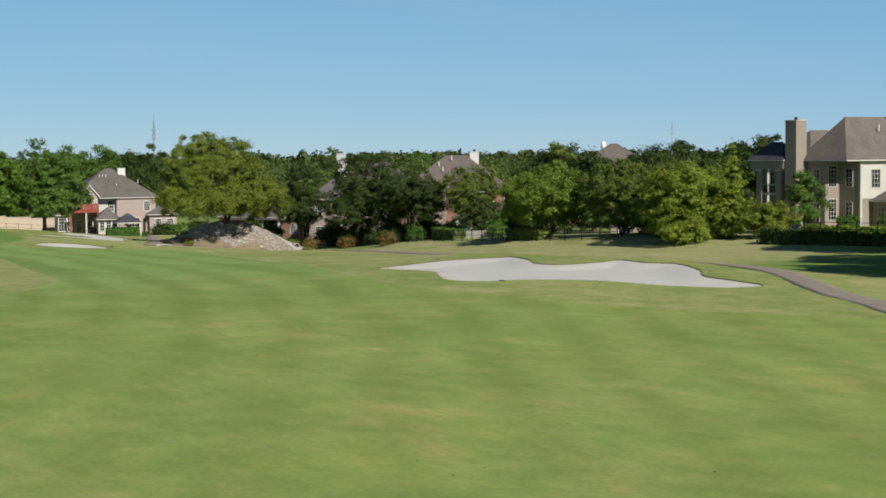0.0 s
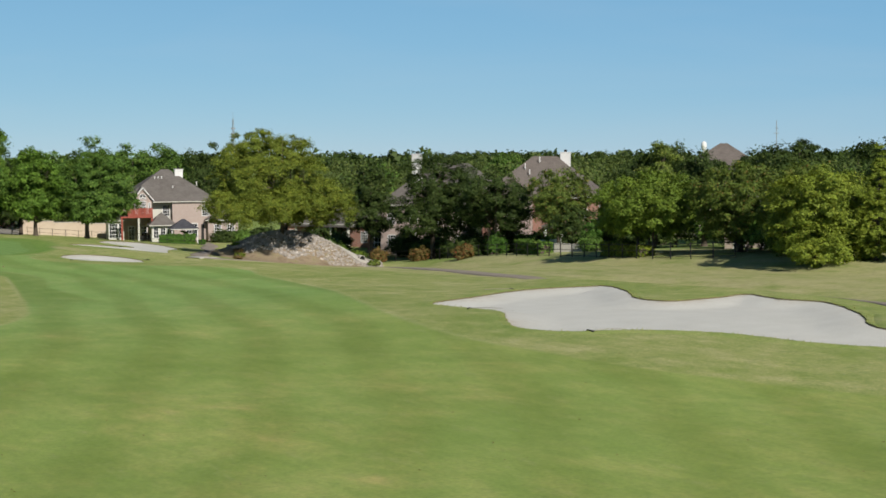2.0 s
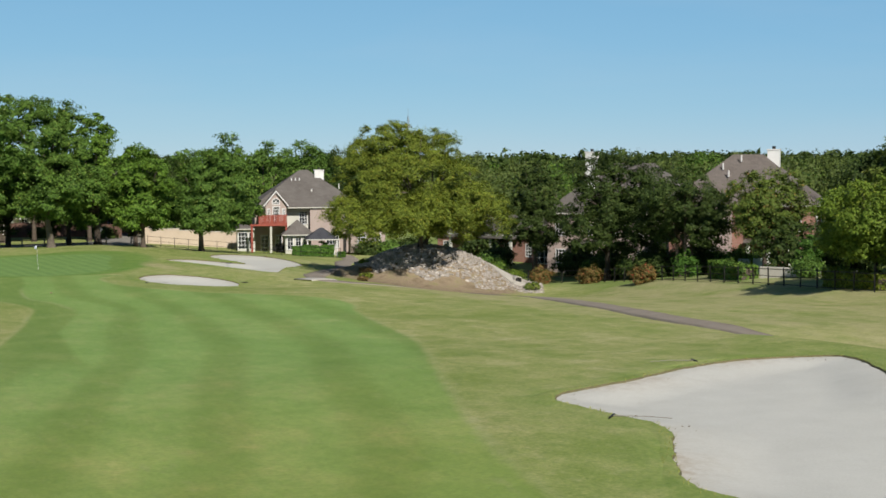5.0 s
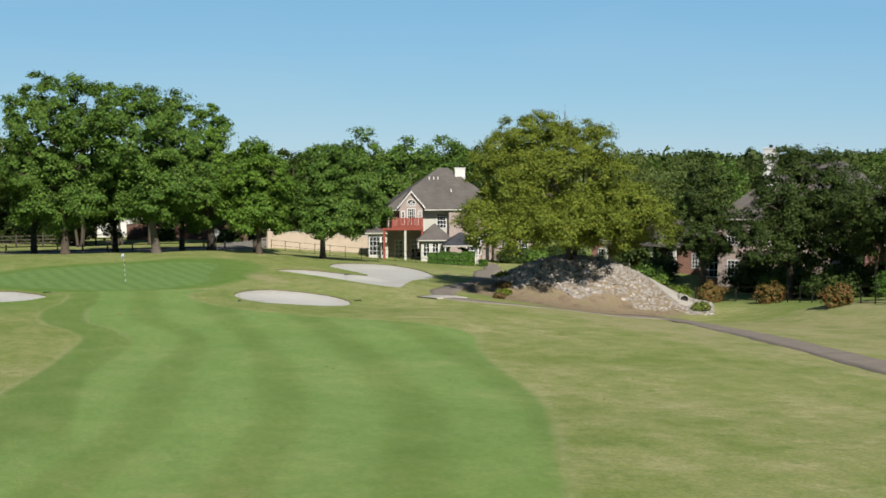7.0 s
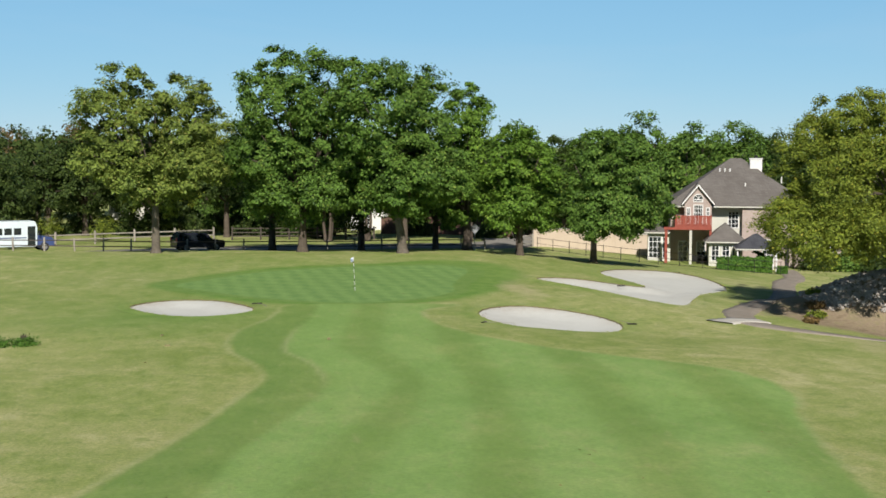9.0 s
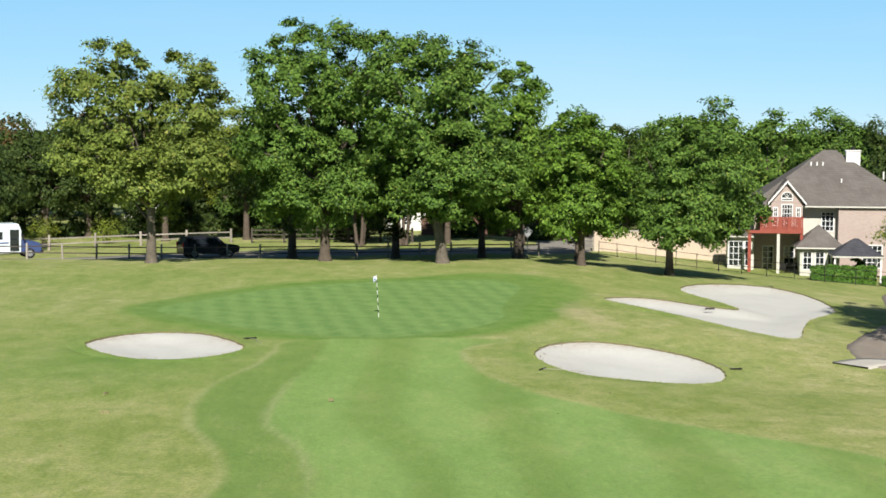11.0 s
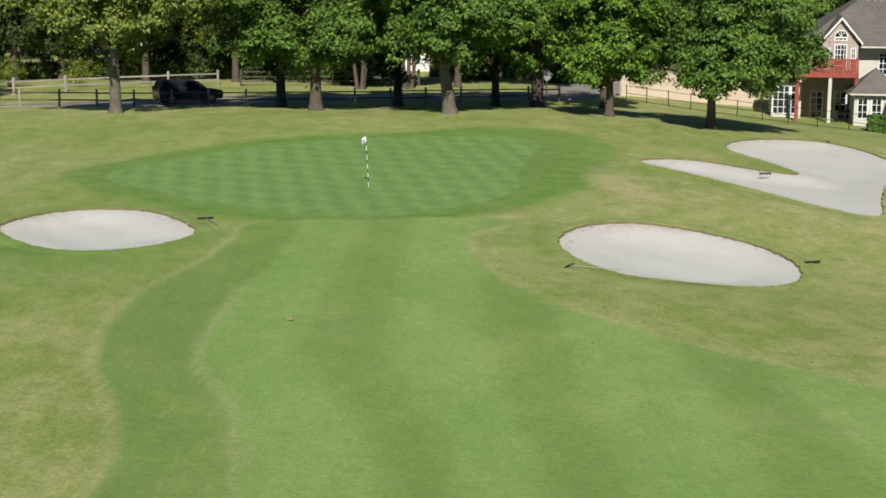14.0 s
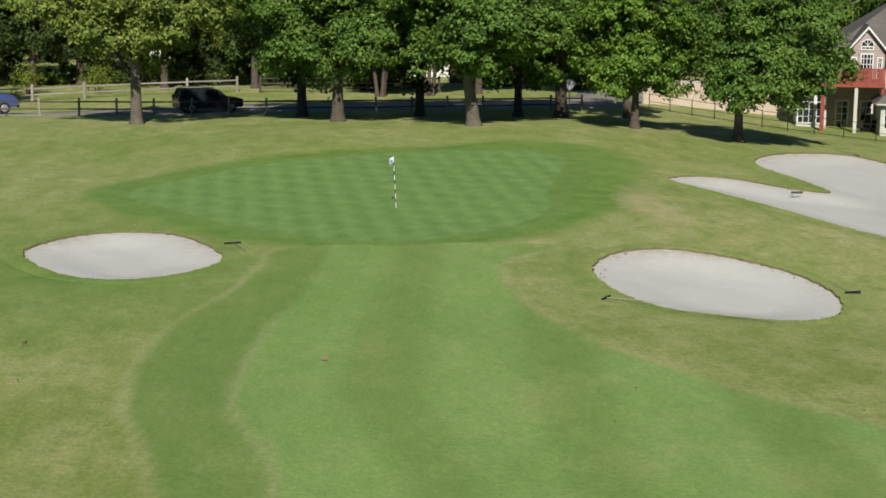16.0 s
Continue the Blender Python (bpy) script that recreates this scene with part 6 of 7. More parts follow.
def rail_fence(line, spacing, height, rails, post_mat, rail_mat, label, thick=0.09, group=""):
    L = open_curve(line, 10)
    seg = np.r_[0, np.cumsum(np.hypot(*np.diff(L, axis=0).T))]
    n = max(2, round(seg[-1] / spacing) + 1)
    s = np.linspace(0, seg[-1], n)
    xs, ys = np.interp(s, seg, L[:, 0]), np.interp(s, seg, L[:, 1])
    base = thing("fence", pose(xs[0], ys[0], ground_z(xs[0], ys[0])), label, "fence", group)
    o = base.matrix_world.translation
    r = random.Random(n)
    pm = bpy.data.meshes.new("post")
    bm = boxes((-thick, thick, -thick, thick, -0.3, height + 0.08), bevel=0.015)
    bm.to_mesh(pm)
    bm.free()
    pm.materials.append(post_mat)
    rm = bpy.data.meshes.new("rail")
    bm = boxes((0, 1, -thick * 0.45, thick * 0.45, -thick * 0.6, thick * 0.6))
    bm.to_mesh(rm)
    bm.free()
    rm.materials.append(rail_mat)
    for k in range(n):
        p = new("post", pm)
        p.parent = base
        p.matrix_local = Matrix.Translation((xs[k] - o.x, ys[k] - o.y, ground_z(xs[k], ys[k]) - o.z)) @ pose(0, 0, 0, r.uniform(-2, 2), r.uniform(-2, 2), r.uniform(0, 8))
        if k == n - 1:
            break
        a = Vector((xs[k], ys[k], ground_z(xs[k], ys[k])))
        b = Vector((xs[k + 1], ys[k + 1], ground_z(xs[k + 1], ys[k + 1])))
        for f in rails:
            d = b - a
            rl = new("rail", rm)
            rl.parent = base
            rl.matrix_local = Matrix.Translation(a - o + Vector((0, 0, f * height + r.uniform(-0.02, 0.02)))) @ d.to_track_quat("X", "Z").to_matrix().to_4x4() @ Matrix.Diagonal((d.length, 1, 1, 1))
    return base


ROADSIDE = "split-rail fences by the road"
rail_fence([(-46, 32.0), (-31, 38.4), (-23.4, 41.8), (-15.8, 46.2), (-7.3, 49.0), (2, 51.2), (10.6, 53.0), (14.6, 54.6)], 2.75, 1.15, (0.42, 0.85), WOOD_GREY, WOOD_DARK, "weathered split-rail fence along the near side of the road", 0.075, ROADSIDE)
rail_fence([(-44, 52), (-33, 57), (-25.1, 62.6), (-19.7, 66), (-13.0, 69.4)], 4.6, 1.25, (0.4, 0.8), WOOD_GREY, WOOD_GREY, "pale weathered rail fence along the far lawn", 0.10, ROADSIDE)
rail_fence([(-11.0, 68.6), (-4, 69.2), (4.2, 69.0)], 3.0, 1.35, (0.3, 0.6, 0.9), WOOD_DARK, WOOD_DARK, "dark three-rail fence under the roadside trees", 0.09, ROADSIDE)
rail_fence([(18.8, 61.2), (20.6, 62.8)], 1.8, 1.3, (0.3, 0.6, 0.9), WOOD_GREY, WOOD_GREY, "short grey rail fence beside the masonry pier", 0.09, ROADSIDE)
rail_fence([(20.6, 59.5), (24, 54.5), (27.5, 49.5), (31.0, 45.0), (34.4, 42.2), (37.5, 41.2), (40.3, 40.4)], 2.4, 1.2, (0.08, 0.5, 0.98), BLACK_IRON, BLACK_IRON, "thin black metal garden fence below the house", 0.03)
rail_fence([(44, 24), (47.5, 14), (49.4, 5), (52.0, -3), (51.2, -14), (50.0, -22), (48.4, -39), (47.0, -56), (48.4, -66)], 2.4, 1.25, (0.1, 0.55, 0.98), BLACK_IRON, BLACK_IRON, "black iron fence along the back gardens", 0.045)
rail_fence([(52, -86), (50.8, -94), (50.5, -104), (51, -116)], 2.4, 1.3, (0.1, 0.55, 0.98), BLACK_IRON, BLACK_IRON, "black iron fence above the clipped hedge", 0.04)


def hedge(x0, y0, x1, y1, width, height, label, seed, leaves, leaf=None, size=0.13):
    """A clipped hedge: leaf sprays over a rounded block with a dense dark inside."""
    r = np.random.default_rng(seed)
    L = math.hypot(x1 - x0, y1 - y0)
    cx, cy = (x0 + x1) / 2, (y0 + y1) / 2
    ob = thing("hedge", pose(cx, cy, min(ground_z(x0, y0), ground_z(x1, y1)) - 0.1, 0, 0, math.degrees(math.atan2(y1 - y0, x1 - x0))), label, "hedge")
    half = np.array([L / 2, width / 2, height / 2])
    p = r.uniform(-1, 1, (leaves, 3))
    ax = r.choice(3, leaves, p=[0.06, 0.5, 0.44])
    p[np.arange(leaves), ax] = np.where(r.random(leaves) < 0.5, -1, 1) * r.uniform(0.86, 1.04, leaves)
    q = p * half + np.array([0, 0, half[2]])
    q[:, 2] += 0.06 * np.sin(q[:, 0] * 2.1 + seed) + 0.04 * np.sin(q[:, 0] * 5.3)
    nrm = np.zeros((leaves, 3))
    nrm[np.arange(leaves), ax] = np.sign(p[np.arange(leaves), ax])
    nrm += r.normal(size=nrm.shape) * 0.5
    nrm /= np.linalg.norm(nrm, axis=1)[:, None]
    t = np.cross(nrm, r.normal(size=nrm.shape))
    t /= np.linalg.norm(t, axis=1)[:, None]
    b = np.cross(nrm, t)
    s = size * r.uniform(0.6, 1.4, leaves)[:, None]
    V = np.stack([q - t * s, q + b * s * 0.7, q + t * s, q - b * s * 0.7], 1).reshape(-1, 3)
    F4 = np.arange(leaves * 4).reshape(-1, 4)
    mesh_object("foliage", V.tolist(), F4.tolist(), leaf or LEAF_HEDGE, ob)
    part("inner_twigs", boxes((-L / 2 * 0.95, L / 2 * 0.95, -width * 0.4, width * 0.4, 0, height * 0.86), bevel=0.05), BARK, ob)
    return ob


hedge(35.2, 43.4, 40.0, 42.3, 1.3, 1.5, "clipped green garden hedge before the house", 91, 7000)
hedge(40.5, 42.0, 41.3, 41.7, 1.0, 0.8, "low rounded clipped shrub at the hedge end", 92, 2200)
# darker oak leaves put the bank trees' shade into this hedge's colour
hedge(47.2, -88.0, 47.4, -116.0, 1.3, 1.3, "long clipped hedge under the garden bank, tree shade put into its leaf colour", 93, 14000, LEAF_OAK)
hedge(56.0, -84.0, 58.5, -96.0, 1.6, 0.9, "sunlit low hedge on the garden lawn", 94, 6000, LEAF_BRIGHT)
hedge(51.6, -27.0, 50.6, -33.5, 1.5, 1.5, "shaggy green hedge at the garden corner", 95, 5000, LEAF_MID)
hedge(48.8, -47.0, 48.2, -54.0, 1.6, 1.3, "brownish shaggy hedge by the iron fence", 96, 5000, LEAF_OLIVE)

NANDINA = "red-tipped shrubs at the fence"
shrub(48.6, 1.0, 1.7, 1.1, LEAF_RED, "red-tipped green shrub at the iron fence", 101, 2400, 0.17, NANDINA)
shrub(51.0, -4.9, 1.6, 1.1, LEAF_RED, "twin red-tipped shrub at the iron fence", 102, 2200, 0.17, NANDINA)
shrub(48.8, -19.8, 1.7, 1.1, LEAF_RED, "red-topped round shrub at the iron fence", 103, 2300, 0.17, NANDINA)
for k, (x, y, h, r) in enumerate([(52.6, -20.5, 2.0, 1.2), (54.0, -24.5, 1.5, 1.2), (56.5, -33.0, 3.4, 1.0), (53.0, -38.0, 1.6, 1.4), (60.0, -74.0, 1.6, 1.3), (57.5, -77.0, 2.0, 1.5), (66.0, -80.0, 1.5, 1.3), (68.0, -84.0, 1.8, 1.4), (40.4, 47.6, 2.2, 0.5), (54.0, -82.5, 1.4, 1.1), (63.5, -88.5, 1.3, 1.2)]):
    shrub(x, y, h, r, LEAF_MID if k % 2 else LEAF_HEDGE, "rounded green garden shrub near the house", 110 + k, 1500, 0.17, "garden shrubs")


# ---- garden things ----
def wheelie_bin(x, y, mat, label, turn):
    b = thing("bin", pose(x, y, ground_z(x, y), 0, 0, turn), label, "bin", "wheeled bins")
    bm = bmesh.new()
    lo = [bm.verts.new((sx * 0.26, sy * 0.30, 0.08)) for sx, sy in ((-1, -1), (1, -1), (1, 1), (-1, 1))]
    hi = [bm.verts.new((sx * 0.34, sy * 0.40, 1.15)) for sx, sy in ((-1, -1), (1, -1), (1, 1), (-1, 1))]
    bm.faces.new(lo[::-1]), bm.faces.new(hi)
    for k in range(4):
        bm.faces.new((lo[k], lo[(k + 1) % 4], hi[(k + 1) % 4], hi[k]))
    part("body", bm, mat, b)
    part("lid", boxes((-0.37, 0.37, -0.44, 0.44, 1.15, 1.24), bevel=0.03), mat, b)
    for sx in (-0.3, 0.3):
        part("wheel", tube([(sx - 0.04, 0.34, 0.13), (sx + 0.04, 0.34, 0.13)], [0.13, 0.13], 12), RUBBER, b)
    return b


wheelie_bin(61.6, -77.2, BIN_BLUE, "blue plastic wheeled bin beside the garden path", -60)
wheelie_bin(60.9, -75.4, BIN_GREEN, "green plastic wheeled bin among shrubs", -60)
for x, y in ((62.8, -13.6), (63.8, -14.6)):
    u = thing("utility_box", pose(x, y, ground_z(x, y), 0, 0, -40), "pale grey-green metal utility cabinet in a garden", "utility box", "utility cabinets")
    part("cabinet", boxes((-0.55, 0.55, -0.4, 0.4, 0, 1.35), bevel=0.03), BOX_GREY, u)
    part("plinth", boxes((-0.65, 0.65, -0.5, 0.5, -0.4, 0.06)), CONCRETE, u)
patio = thing("patio", pose(55.0, -36.5, ground_z(55.0, -36.5), 0, 0, -60), "raised pale stone garden patio in tree shade", "patio")
part("slab", boxes((-4.2, 4.2, -1.6, 1.6, -0.6, 0.35), bevel=0.03), CONCRETE, patio)
part("low_wall", boxes((-4.2, 4.2, -1.75, -1.5, -0.6, 0.75), bevel=0.02), CONCRETE, patio)


def patio_chair(m):
    c = thing("patio_chair", m, "dark metal patio chair under the balcony", "chair", "patio chairs")
    part("seat", boxes((-0.25, 0.25, -0.25, 0.25, 0.42, 0.46), bevel=0.01), BLACK_IRON, c)
    part("backrest", boxes((-0.25, 0.25, 0.22, 0.26, 0.46, 0.95), bevel=0.01), BLACK_IRON, c)
    for sx in (-0.22, 0.22):
        for sy in (-0.22, 0.22):
            part("leg", tube([(sx, sy, 0), (sx, sy, 0.43)], [0.02, 0.02], 6), BLACK_IRON, c)
    return c


HM = Matrix.Translation((35.4, 51.5, -2.46)) @ Matrix.Rotation(radians(-12), 4, "Z")
first = patio_chair(HM @ pose(-0.3, -1.6, 0, 0, 0, 160))
for x, y, a in ((0.9, -1.0, 40), (0.2, -0.6, -20)):
    copy_thing(first, HM @ pose(x, y, 0, 0, 0, a))
tb = thing("patio_table", HM @ pose(0.3, -1.2, 0), "round dark metal patio table under the balcony", "table")
part("tabletop", tube([(0, 0, 0.7), (0, 0, 0.74)], [0.5, 0.5], 20), BLACK_IRON, tb)
part("pedestal", tube([(0, 0, 0), (0, 0, 0.05), (0, 0, 0.7)], [0.28, 0.05, 0.05], 12), BLACK_IRON, tb)

sign = thing("street_sign", pose(13.3, 52.0, ground_z(13.3, 52.0)), "diamond-shaped sign seen from behind on a steel post", "road sign")
part("post", tube([(0, 0, -0.2), (0, 0, 2.3)], [0.04, 0.04], 8), STEEL, sign)
bm = boxes((-0.36, 0.36, -0.012, 0.012, -0.36, 0.36))
bmesh.ops.transform(bm, matrix=Matrix.Translation((0, -0.05, 2.2)) @ Matrix.Rotation(radians(45), 4, "Y"), verts=bm.verts)
part("plate", bm, STEEL, sign)


def bunker_rake(x, y, turn, z=None):
    k = thing("bunker_rake", pose(x, y, (ground_z(x, y) if z is None else z) + 0.05, 0, 0, turn), "bunker rake with a pale handle and dark head on the turf", "rake", "bunker rakes")
    part("handle", tube([(0, 0, 0.02), (0, 1.0, 0.05), (0, 1.75, 0.03)], [0.014, 0.013, 0.013], 7), WOOD_GREY, k)
    part("head", boxes((-0.30, 0.30, -0.03, 0.03, 0, 0.045), bevel=0.008), BLACK_IRON, k)
    for i in range(11):
        x0 = -0.28 + 0.056 * i
        part("tine", boxes((x0 - 0.012, x0 + 0.012, -0.045, -0.02, -0.06, 0.01)), BLACK_IRON, k)
    return k


rk = bunker_rake(-5.9, -8.4, 200)
for x, y, a in ((6.3, -16.9, 240), (14.9, -13.8, 20), (18.6, 7.2, 15), (27.6, 27.6, 100), (3.1, -111.5, 265), (14.3, -86.5, 80), (4.6, -98.3, 230)):
    copy_thing(rk, pose(x, y, ground_z(x, y) + 0.05, 0, 0, a))


# ---- vehicles ----
def wheel(parent, x, y, r, w):
    t = part("wheel", tube([(x, y - w / 2, r), (x, y + w / 2, r)], [r, r], 20), RUBBER, parent)
    for s in (-1, 1):
        part("rim", tube([(x, y + s * w * 0.50, r), (x, y + s * (w * 0.50 + 0.02), r)], [r * 0.62, r * 0.55], 14), STEEL, t)


def profile_body(pts, width, tuck=0.0, tuck_z=1.0):
    """A car body from a side profile, narrowed above tuck_z."""
    bm = bmesh.new()
    sides = []
    for s in (-1, 1):
        sides.append([bm.verts.new((x, s * (width / 2 - (tuck * (z - tuck_z) if z > tuck_z else 0)), z)) for x, z in pts])
    n = len(pts)
    bm.faces.new(sides[0]), bm.faces.new(sides[1][::-1])
    for k in range(n):
        bm.faces.new((sides[0][k], sides[1][k], sides[1][(k + 1) % n], sides[0][(k + 1) % n]))
    bmesh.ops.recalc_face_normals(bm, faces=bm.faces)
    bmesh.ops.bevel(bm, geom=list(bm.edges), offset=0.05, segments=2, affect="EDGES")
    return bm


def suv(m):
    c = thing("suv", m, "dark sport utility vehicle on the shaded road", "car")
    part("body", profile_body([(-2.4, 0.35), (2.35, 0.35), (2.42, 0.62), (2.38, 0.95), (1.25, 1.08), (0.55, 1.68), (-2.1, 1.76), (-2.42, 1.05)], 1.95, 0.16, 1.05), CAR_BLACK, c, smooth=False)
    for s in (-1, 1):
        y = s * 0.985
        for x0, x1 in ((-2.05, -1.15), (-1.05, -0.15), (-0.05, 0.75)):
            bm = bmesh.new()
            q = [bm.verts.new(p) for p in ((x0, s * 0.975, 1.12), (x1, s * 0.975, 1.12), (x1 - (0.35 if x1 > 0.5 else 0), s * 0.895, 1.6), (x0, s * 0.895, 1.6))]
            bm.faces.new(q if s < 0 else q[::-1])
            part("side_window", bm, GLASS, c)
        part("mirror", boxes((0.65, 0.85, s * 1.12 - 0.1, s * 1.12 + 0.1, 1.1, 1.26), bevel=0.02), CAR_BLACK, c)
        part("headlight", boxes((2.34, 2.44, s * 0.72 - 0.2, s * 0.72 + 0.2, 0.72, 0.88), bevel=0.02), WHITE_PAINT, c)
        part("tail_light", boxes((-2.45, -2.36, s * 0.82 - 0.1, s * 0.82 + 0.1, 0.95, 1.3), bevel=0.02), RED_LAMP, c)
        for x in (-1.5, 1.5):
            wheel(c, x, s * 0.86, 0.38, 0.24)
    part("roof_rack", boxes((-1.9, 0.3, -0.66, -0.62, 1.8, 1.84), (-1.9, 0.3, 0.62, 0.66, 1.8, 1.84)), BLACK_IRON, c)
    part("windscreen", boxes((0.86, 0.9, -0.7, 0.7, 1.15, 1.3)), GLASS, c)


suv(Matrix.Translation((-13.4, 50.8, ground_z(-13.4, 50.8) + 0.1)) @ Matrix.Rotation(radians(24), 4, "Z"))


def shuttle_bus(m):
    b = thing("shuttle_bus", m, "pale blue-white shuttle bus with a dark blue hood", "bus")
    part("body", profile_body([(-3.4, 0.45), (1.9, 0.45), (1.95, 2.2), (1.75, 2.75), (-3.3, 2.75), (-3.42, 2.4)], 2.2, 0.06, 2.2), BUS_WHITE, b)
    part("hood", profile_body([(1.9, 0.45), (3.5, 0.45), (3.55, 1.0), (3.3, 1.25), (1.9, 1.5)], 1.85), BUS_BLUE, b, "dark blue hood")
    for s in (-1, 1):
        for k in range(4):
            x = -2.4 + 0.85 * k
            part("side_window", boxes((x - 0.33, x + 0.33, s * 1.11 - 0.012, s * 1.11 + 0.012, 1.55, 2.15), bevel=0.01), GLASS, b)
        part("door", boxes((1.05, 1.75, s * 1.112 - 0.012, s * 1.112 + 0.012, 0.6, 2.3), bevel=0.01), GLASS, b)
        part("stripe", boxes((-3.2, 0.95, s * 1.106 - 0.006, s * 1.106 + 0.006, 1.22, 1.32)), BUS_BLUE, b)
        for x in (-2.1, 2.6):
            wheel(b, x, s * 0.92, 0.40, 0.28)
        part("headlight", boxes((3.46, 3.58, s * 0.7 - 0.12, s * 0.7 + 0.12, 0.75, 0.95), bevel=0.02), WHITE_PAINT, b)
        part("rear_window", boxes((-3.44, -3.40, s * 0.5 - 0.35, s * 0.5 + 0.35, 1.5, 2.2)), GLASS, b)
        part("mirror", boxes((2.0, 2.1, s * 1.3 - 0.1, s * 1.3 + 0.1, 1.5, 1.9), bevel=0.02), BLACK_IRON, b)
    part("windscreen", boxes((1.93, 1.97, -0.9, 0.9, 1.5, 2.2)), GLASS, b)
    part("bumper", boxes((3.5, 3.66, -0.95, 0.95, 0.4, 0.6), bevel=0.03), BLACK_IRON, b)
    part("roof_hatch", boxes((-2.2, -1.4, -0.4, 0.4, 2.74, 2.84), bevel=0.03), WHITE_PAINT, b)


shuttle_bus(Matrix.Translation((-29.6, 45.1, ground_z(-29.6, 45.1) + 0.1)) @ Matrix.Rotation(radians(24), 4, "Z"))


# ---- far off ----
mast = thing("radio_mast", pose(125.8, 250.0, ground_z(125.8, 250)), "thin steel lattice radio mast above the treetops", "mast")
for k in range(3):
    a = 2.1 * k
    part("leg", tube([(0.5 * math.cos(a), 0.5 * math.sin(a), -1), (0.16 * math.cos(a), 0.16 * math.sin(a), 23.0)], [0.07, 0.05], 5), STEEL, mast)
bm = bmesh.new()
for i in range(22):
    z, f = 1.0 + i, 0.5 - 0.34 * (1 + i) / 23
    for k in range(3):
        a, c = 2.1 * k, 2.1 * (k + 1)
        add_tube(bm, [(f * math.cos(a), f * math.sin(a), z), (f * math.cos(c), f * math.sin(c), z + 0.9)], [0.03, 0.03], 4)
part("bracing", bm, STEEL, mast)
part("aerial", tube([(0, 0, 17), (0, 0, 25.0)], [0.05, 0.03], 5), STEEL, mast)
for zz in (17.5, 18.5, 20.0):
    part("dish", boxes((-0.6, 0.6, -0.25, 0.25, zz, zz + 0.5), bevel=0.05), STEEL, mast)
pylon = thing("aerial_pole", pose(612, 580, ground_z(612, 580)), "far steel aerial pole with crossarms", "mast")
part("pole", tube([(0, 0, -1), (0, 0, 32)], [0.4, 0.22], 6), STEEL, pylon)
part("crossarm", boxes((-2.0, 2.0, -0.15, 0.15, 24, 24.4), (-1.2, 1.2, -0.15, 0.15, 27, 27.3)), STEEL, pylon)
tower = thing("water_tower", pose(950, 1080, 0), "distant white water tower with a rounded tank", "water tower")
part("stem", tube([(0, 0, -2), (0, 0, 12)], [1.4, 1.2], 12), WHITE_PAINT, tower)
part("tank", tube([(0, 0, 11.5), (0, 0, 13), (0, 0, 16), (0, 0, 19), (0, 0, 21)], [1.4, 2.6, 3.0, 2.6, 0.8], 16), WHITE_PAINT, tower, smooth=True)


# ---- small marks on the turf ----
DIVOT_SOIL = mottled("bare_soil", (0.14, 0.14, 0.06), (0.25, 0.22, 0.11), 8, 0.95, 30, 0.8, 0.02)


def divot(x, y, length, width, turn, seed, label):
    """A ragged scrape of bare soil with a torn rim."""
    rr = random.Random(seed)
    bm = bmesh.new()
    n = 14
    rim = []
    for k in range(n):
        a = 2 * math.pi * k / n
        f = rr.uniform(0.8, 1.15)
        rim.append((0.5 * length * f * math.cos(a), 0.5 * width * f * math.sin(a)))
    rows = []
    for scale, lift in ((1.25, -0.03), (1.0, 0.06), (0.75, 0.045), (0.35, 0.03)):
        rows.append([bm.verts.new((px * scale, py * scale, lift)) for px, py in rim])
    for a, b in zip(rows, rows[1:]):
        for k in range(n):
            bm.faces.new((a[k], a[(k + 1) % n], b[(k + 1) % n], b[k]))
    bm.faces.new(rows[-1])
    d = thing("divot", pose(x, y, ground_z(x, y) + 0.03, 0, 0, turn), label, "divot", "divots on the fairway")
    part("scar", bm, DIVOT_SOIL, d)


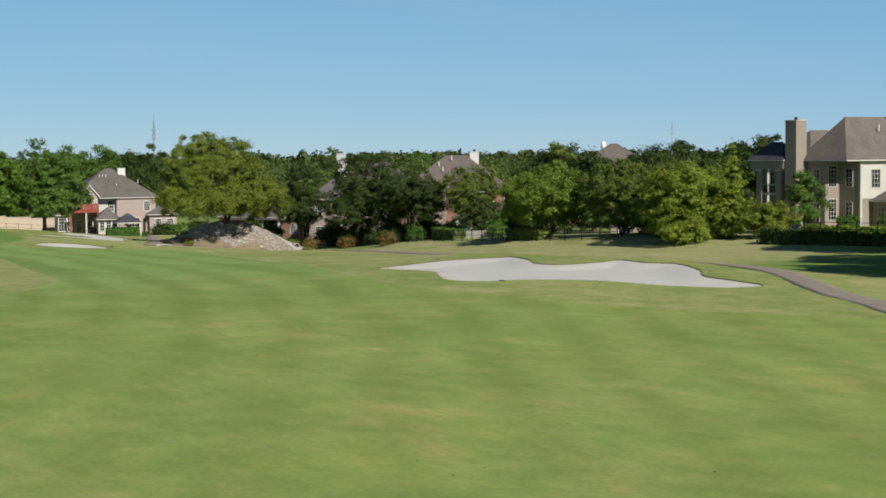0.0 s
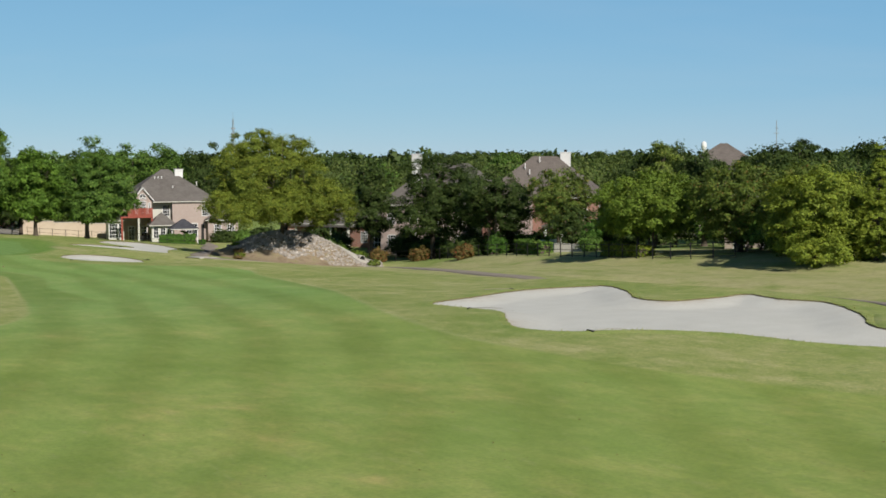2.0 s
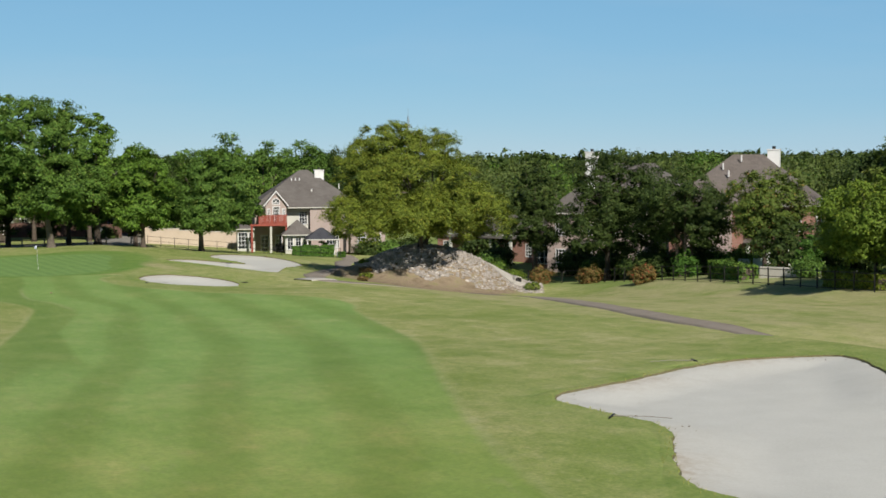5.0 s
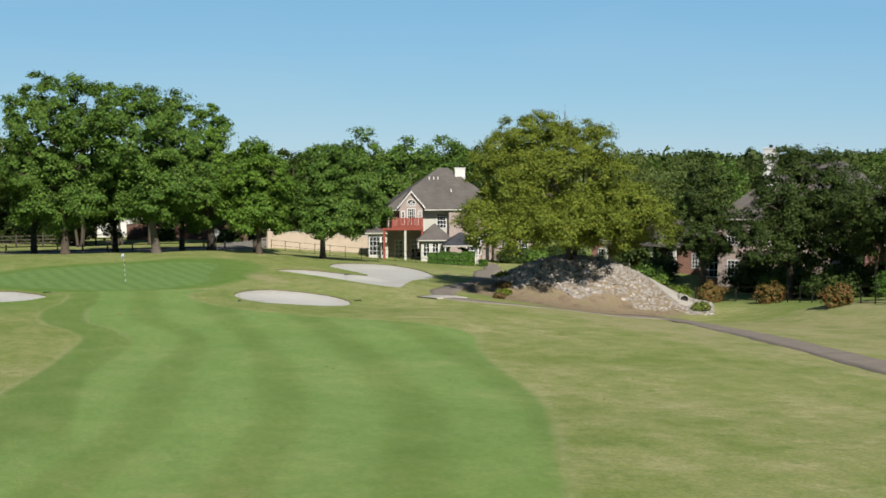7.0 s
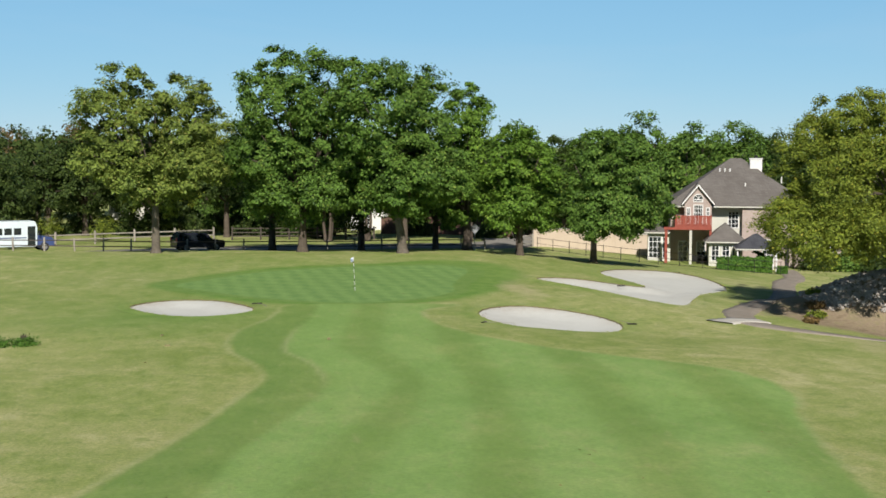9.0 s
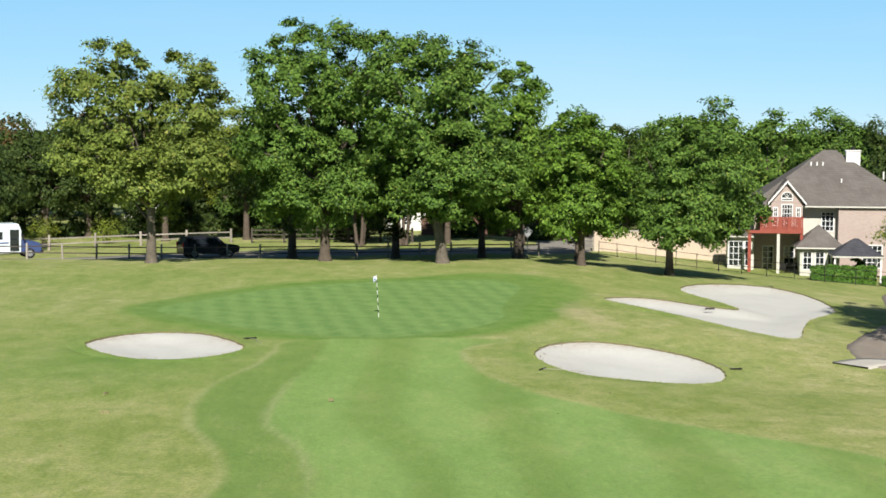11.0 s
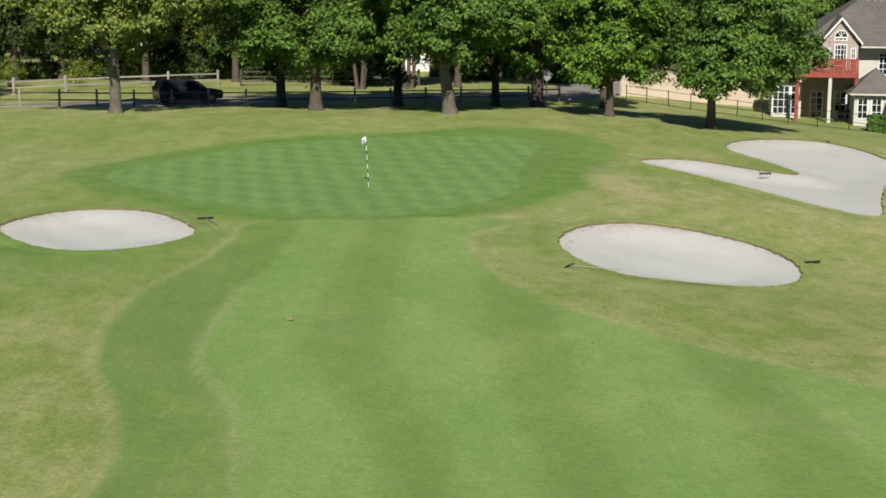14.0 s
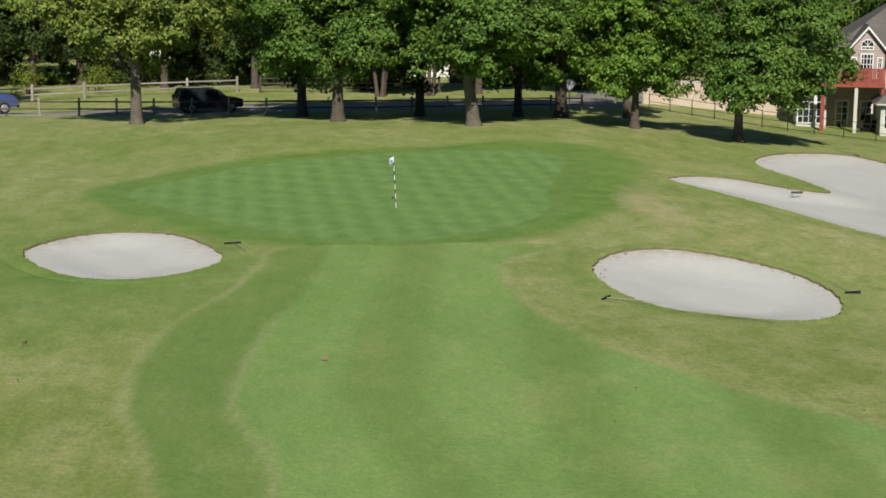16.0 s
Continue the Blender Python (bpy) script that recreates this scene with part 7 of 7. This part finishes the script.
divot(-2.0, -24.6, 0.17, 0.12, 20, 1, "small brown divot of torn soil on the fairway")
divot(-10.0, -23.0, 0.3, 0.10, 70, 2, "pale scrap of torn turf lying in the rough")
divot(-9.4, -26.7, 0.26, 0.10, 15, 3, "scrape of bare soil in the rough")
for k, (x, y) in enumerate([(-17.2, -26.5), (-16.0, -26.0), (-18.6, -25.8)]):
    shrub(x, y, 0.22, 0.75, LEAF_HEDGE, "low clump of dark green leaves in the rough", 120 + k, 700, 0.11, "coarse grass tufts")


# ---- litter on the turf ----
r = random.Random(12)
V, Fc = [], []
for k in range(330):
    x, y = (r.gauss(-14, 14), r.uniform(-160, -110)) if k < 170 else (r.uniform(-14, 20), r.uniform(-70, 28))
    z, s, a = ground_z(x, y) + 0.06, r.uniform(0.025, 0.06), r.uniform(0, 6.28)
    if any(inside_distance(np.array([x]), np.array([y]), q)[0] > -1.0 for q in BUNKERS.values()):
        continue
    b = len(V)
    V += [(x + s * math.cos(a), y + s * math.sin(a), z), (x - s * 0.5 * math.sin(a), y + s * 0.5 * math.cos(a), z + 0.03), (x - s * math.cos(a), y - s * math.sin(a), z + 0.01), (x + s * 0.5 * math.sin(a), y - s * 0.5 * math.cos(a), z + 0.02)]
    Fc.append((b, b + 1, b + 2, b + 3))
for q in BUNKERS.values():
    mid_y = q[:, 1].mean()
    for k in range(int(6 * math.sqrt(len(q)))):
        i = r.randrange(len(q))
        if q[i, 1] < mid_y:
            continue
        p = q[i] + (q.mean(axis=0) - q[i]) * r.uniform(0.02, 0.16) ** 1.2
        z, s, a = float(land(p[0], p[1])) - 0.02, r.uniform(0.03, 0.06), r.uniform(0, 6.28)
        b = len(V)
        V += [(p[0] + s * math.cos(a), p[1] + s * math.sin(a), z), (p[0] - s * 0.6 * math.sin(a), p[1] + s * 0.6 * math.cos(a), z + 0.03), (p[0] - s * math.cos(a), p[1] - s * math.sin(a), z + 0.01), (p[0] + s * 0.6 * math.sin(a), p[1] - s * 0.6 * math.cos(a), z + 0.02)]
        Fc.append((b, b + 1, b + 2, b + 3))
tagged(mesh_object("fallen_leaves", V, Fc, LEAF_BROWN), "scattered fallen brown leaves on turf and sand", "leaves", kind="stuff")
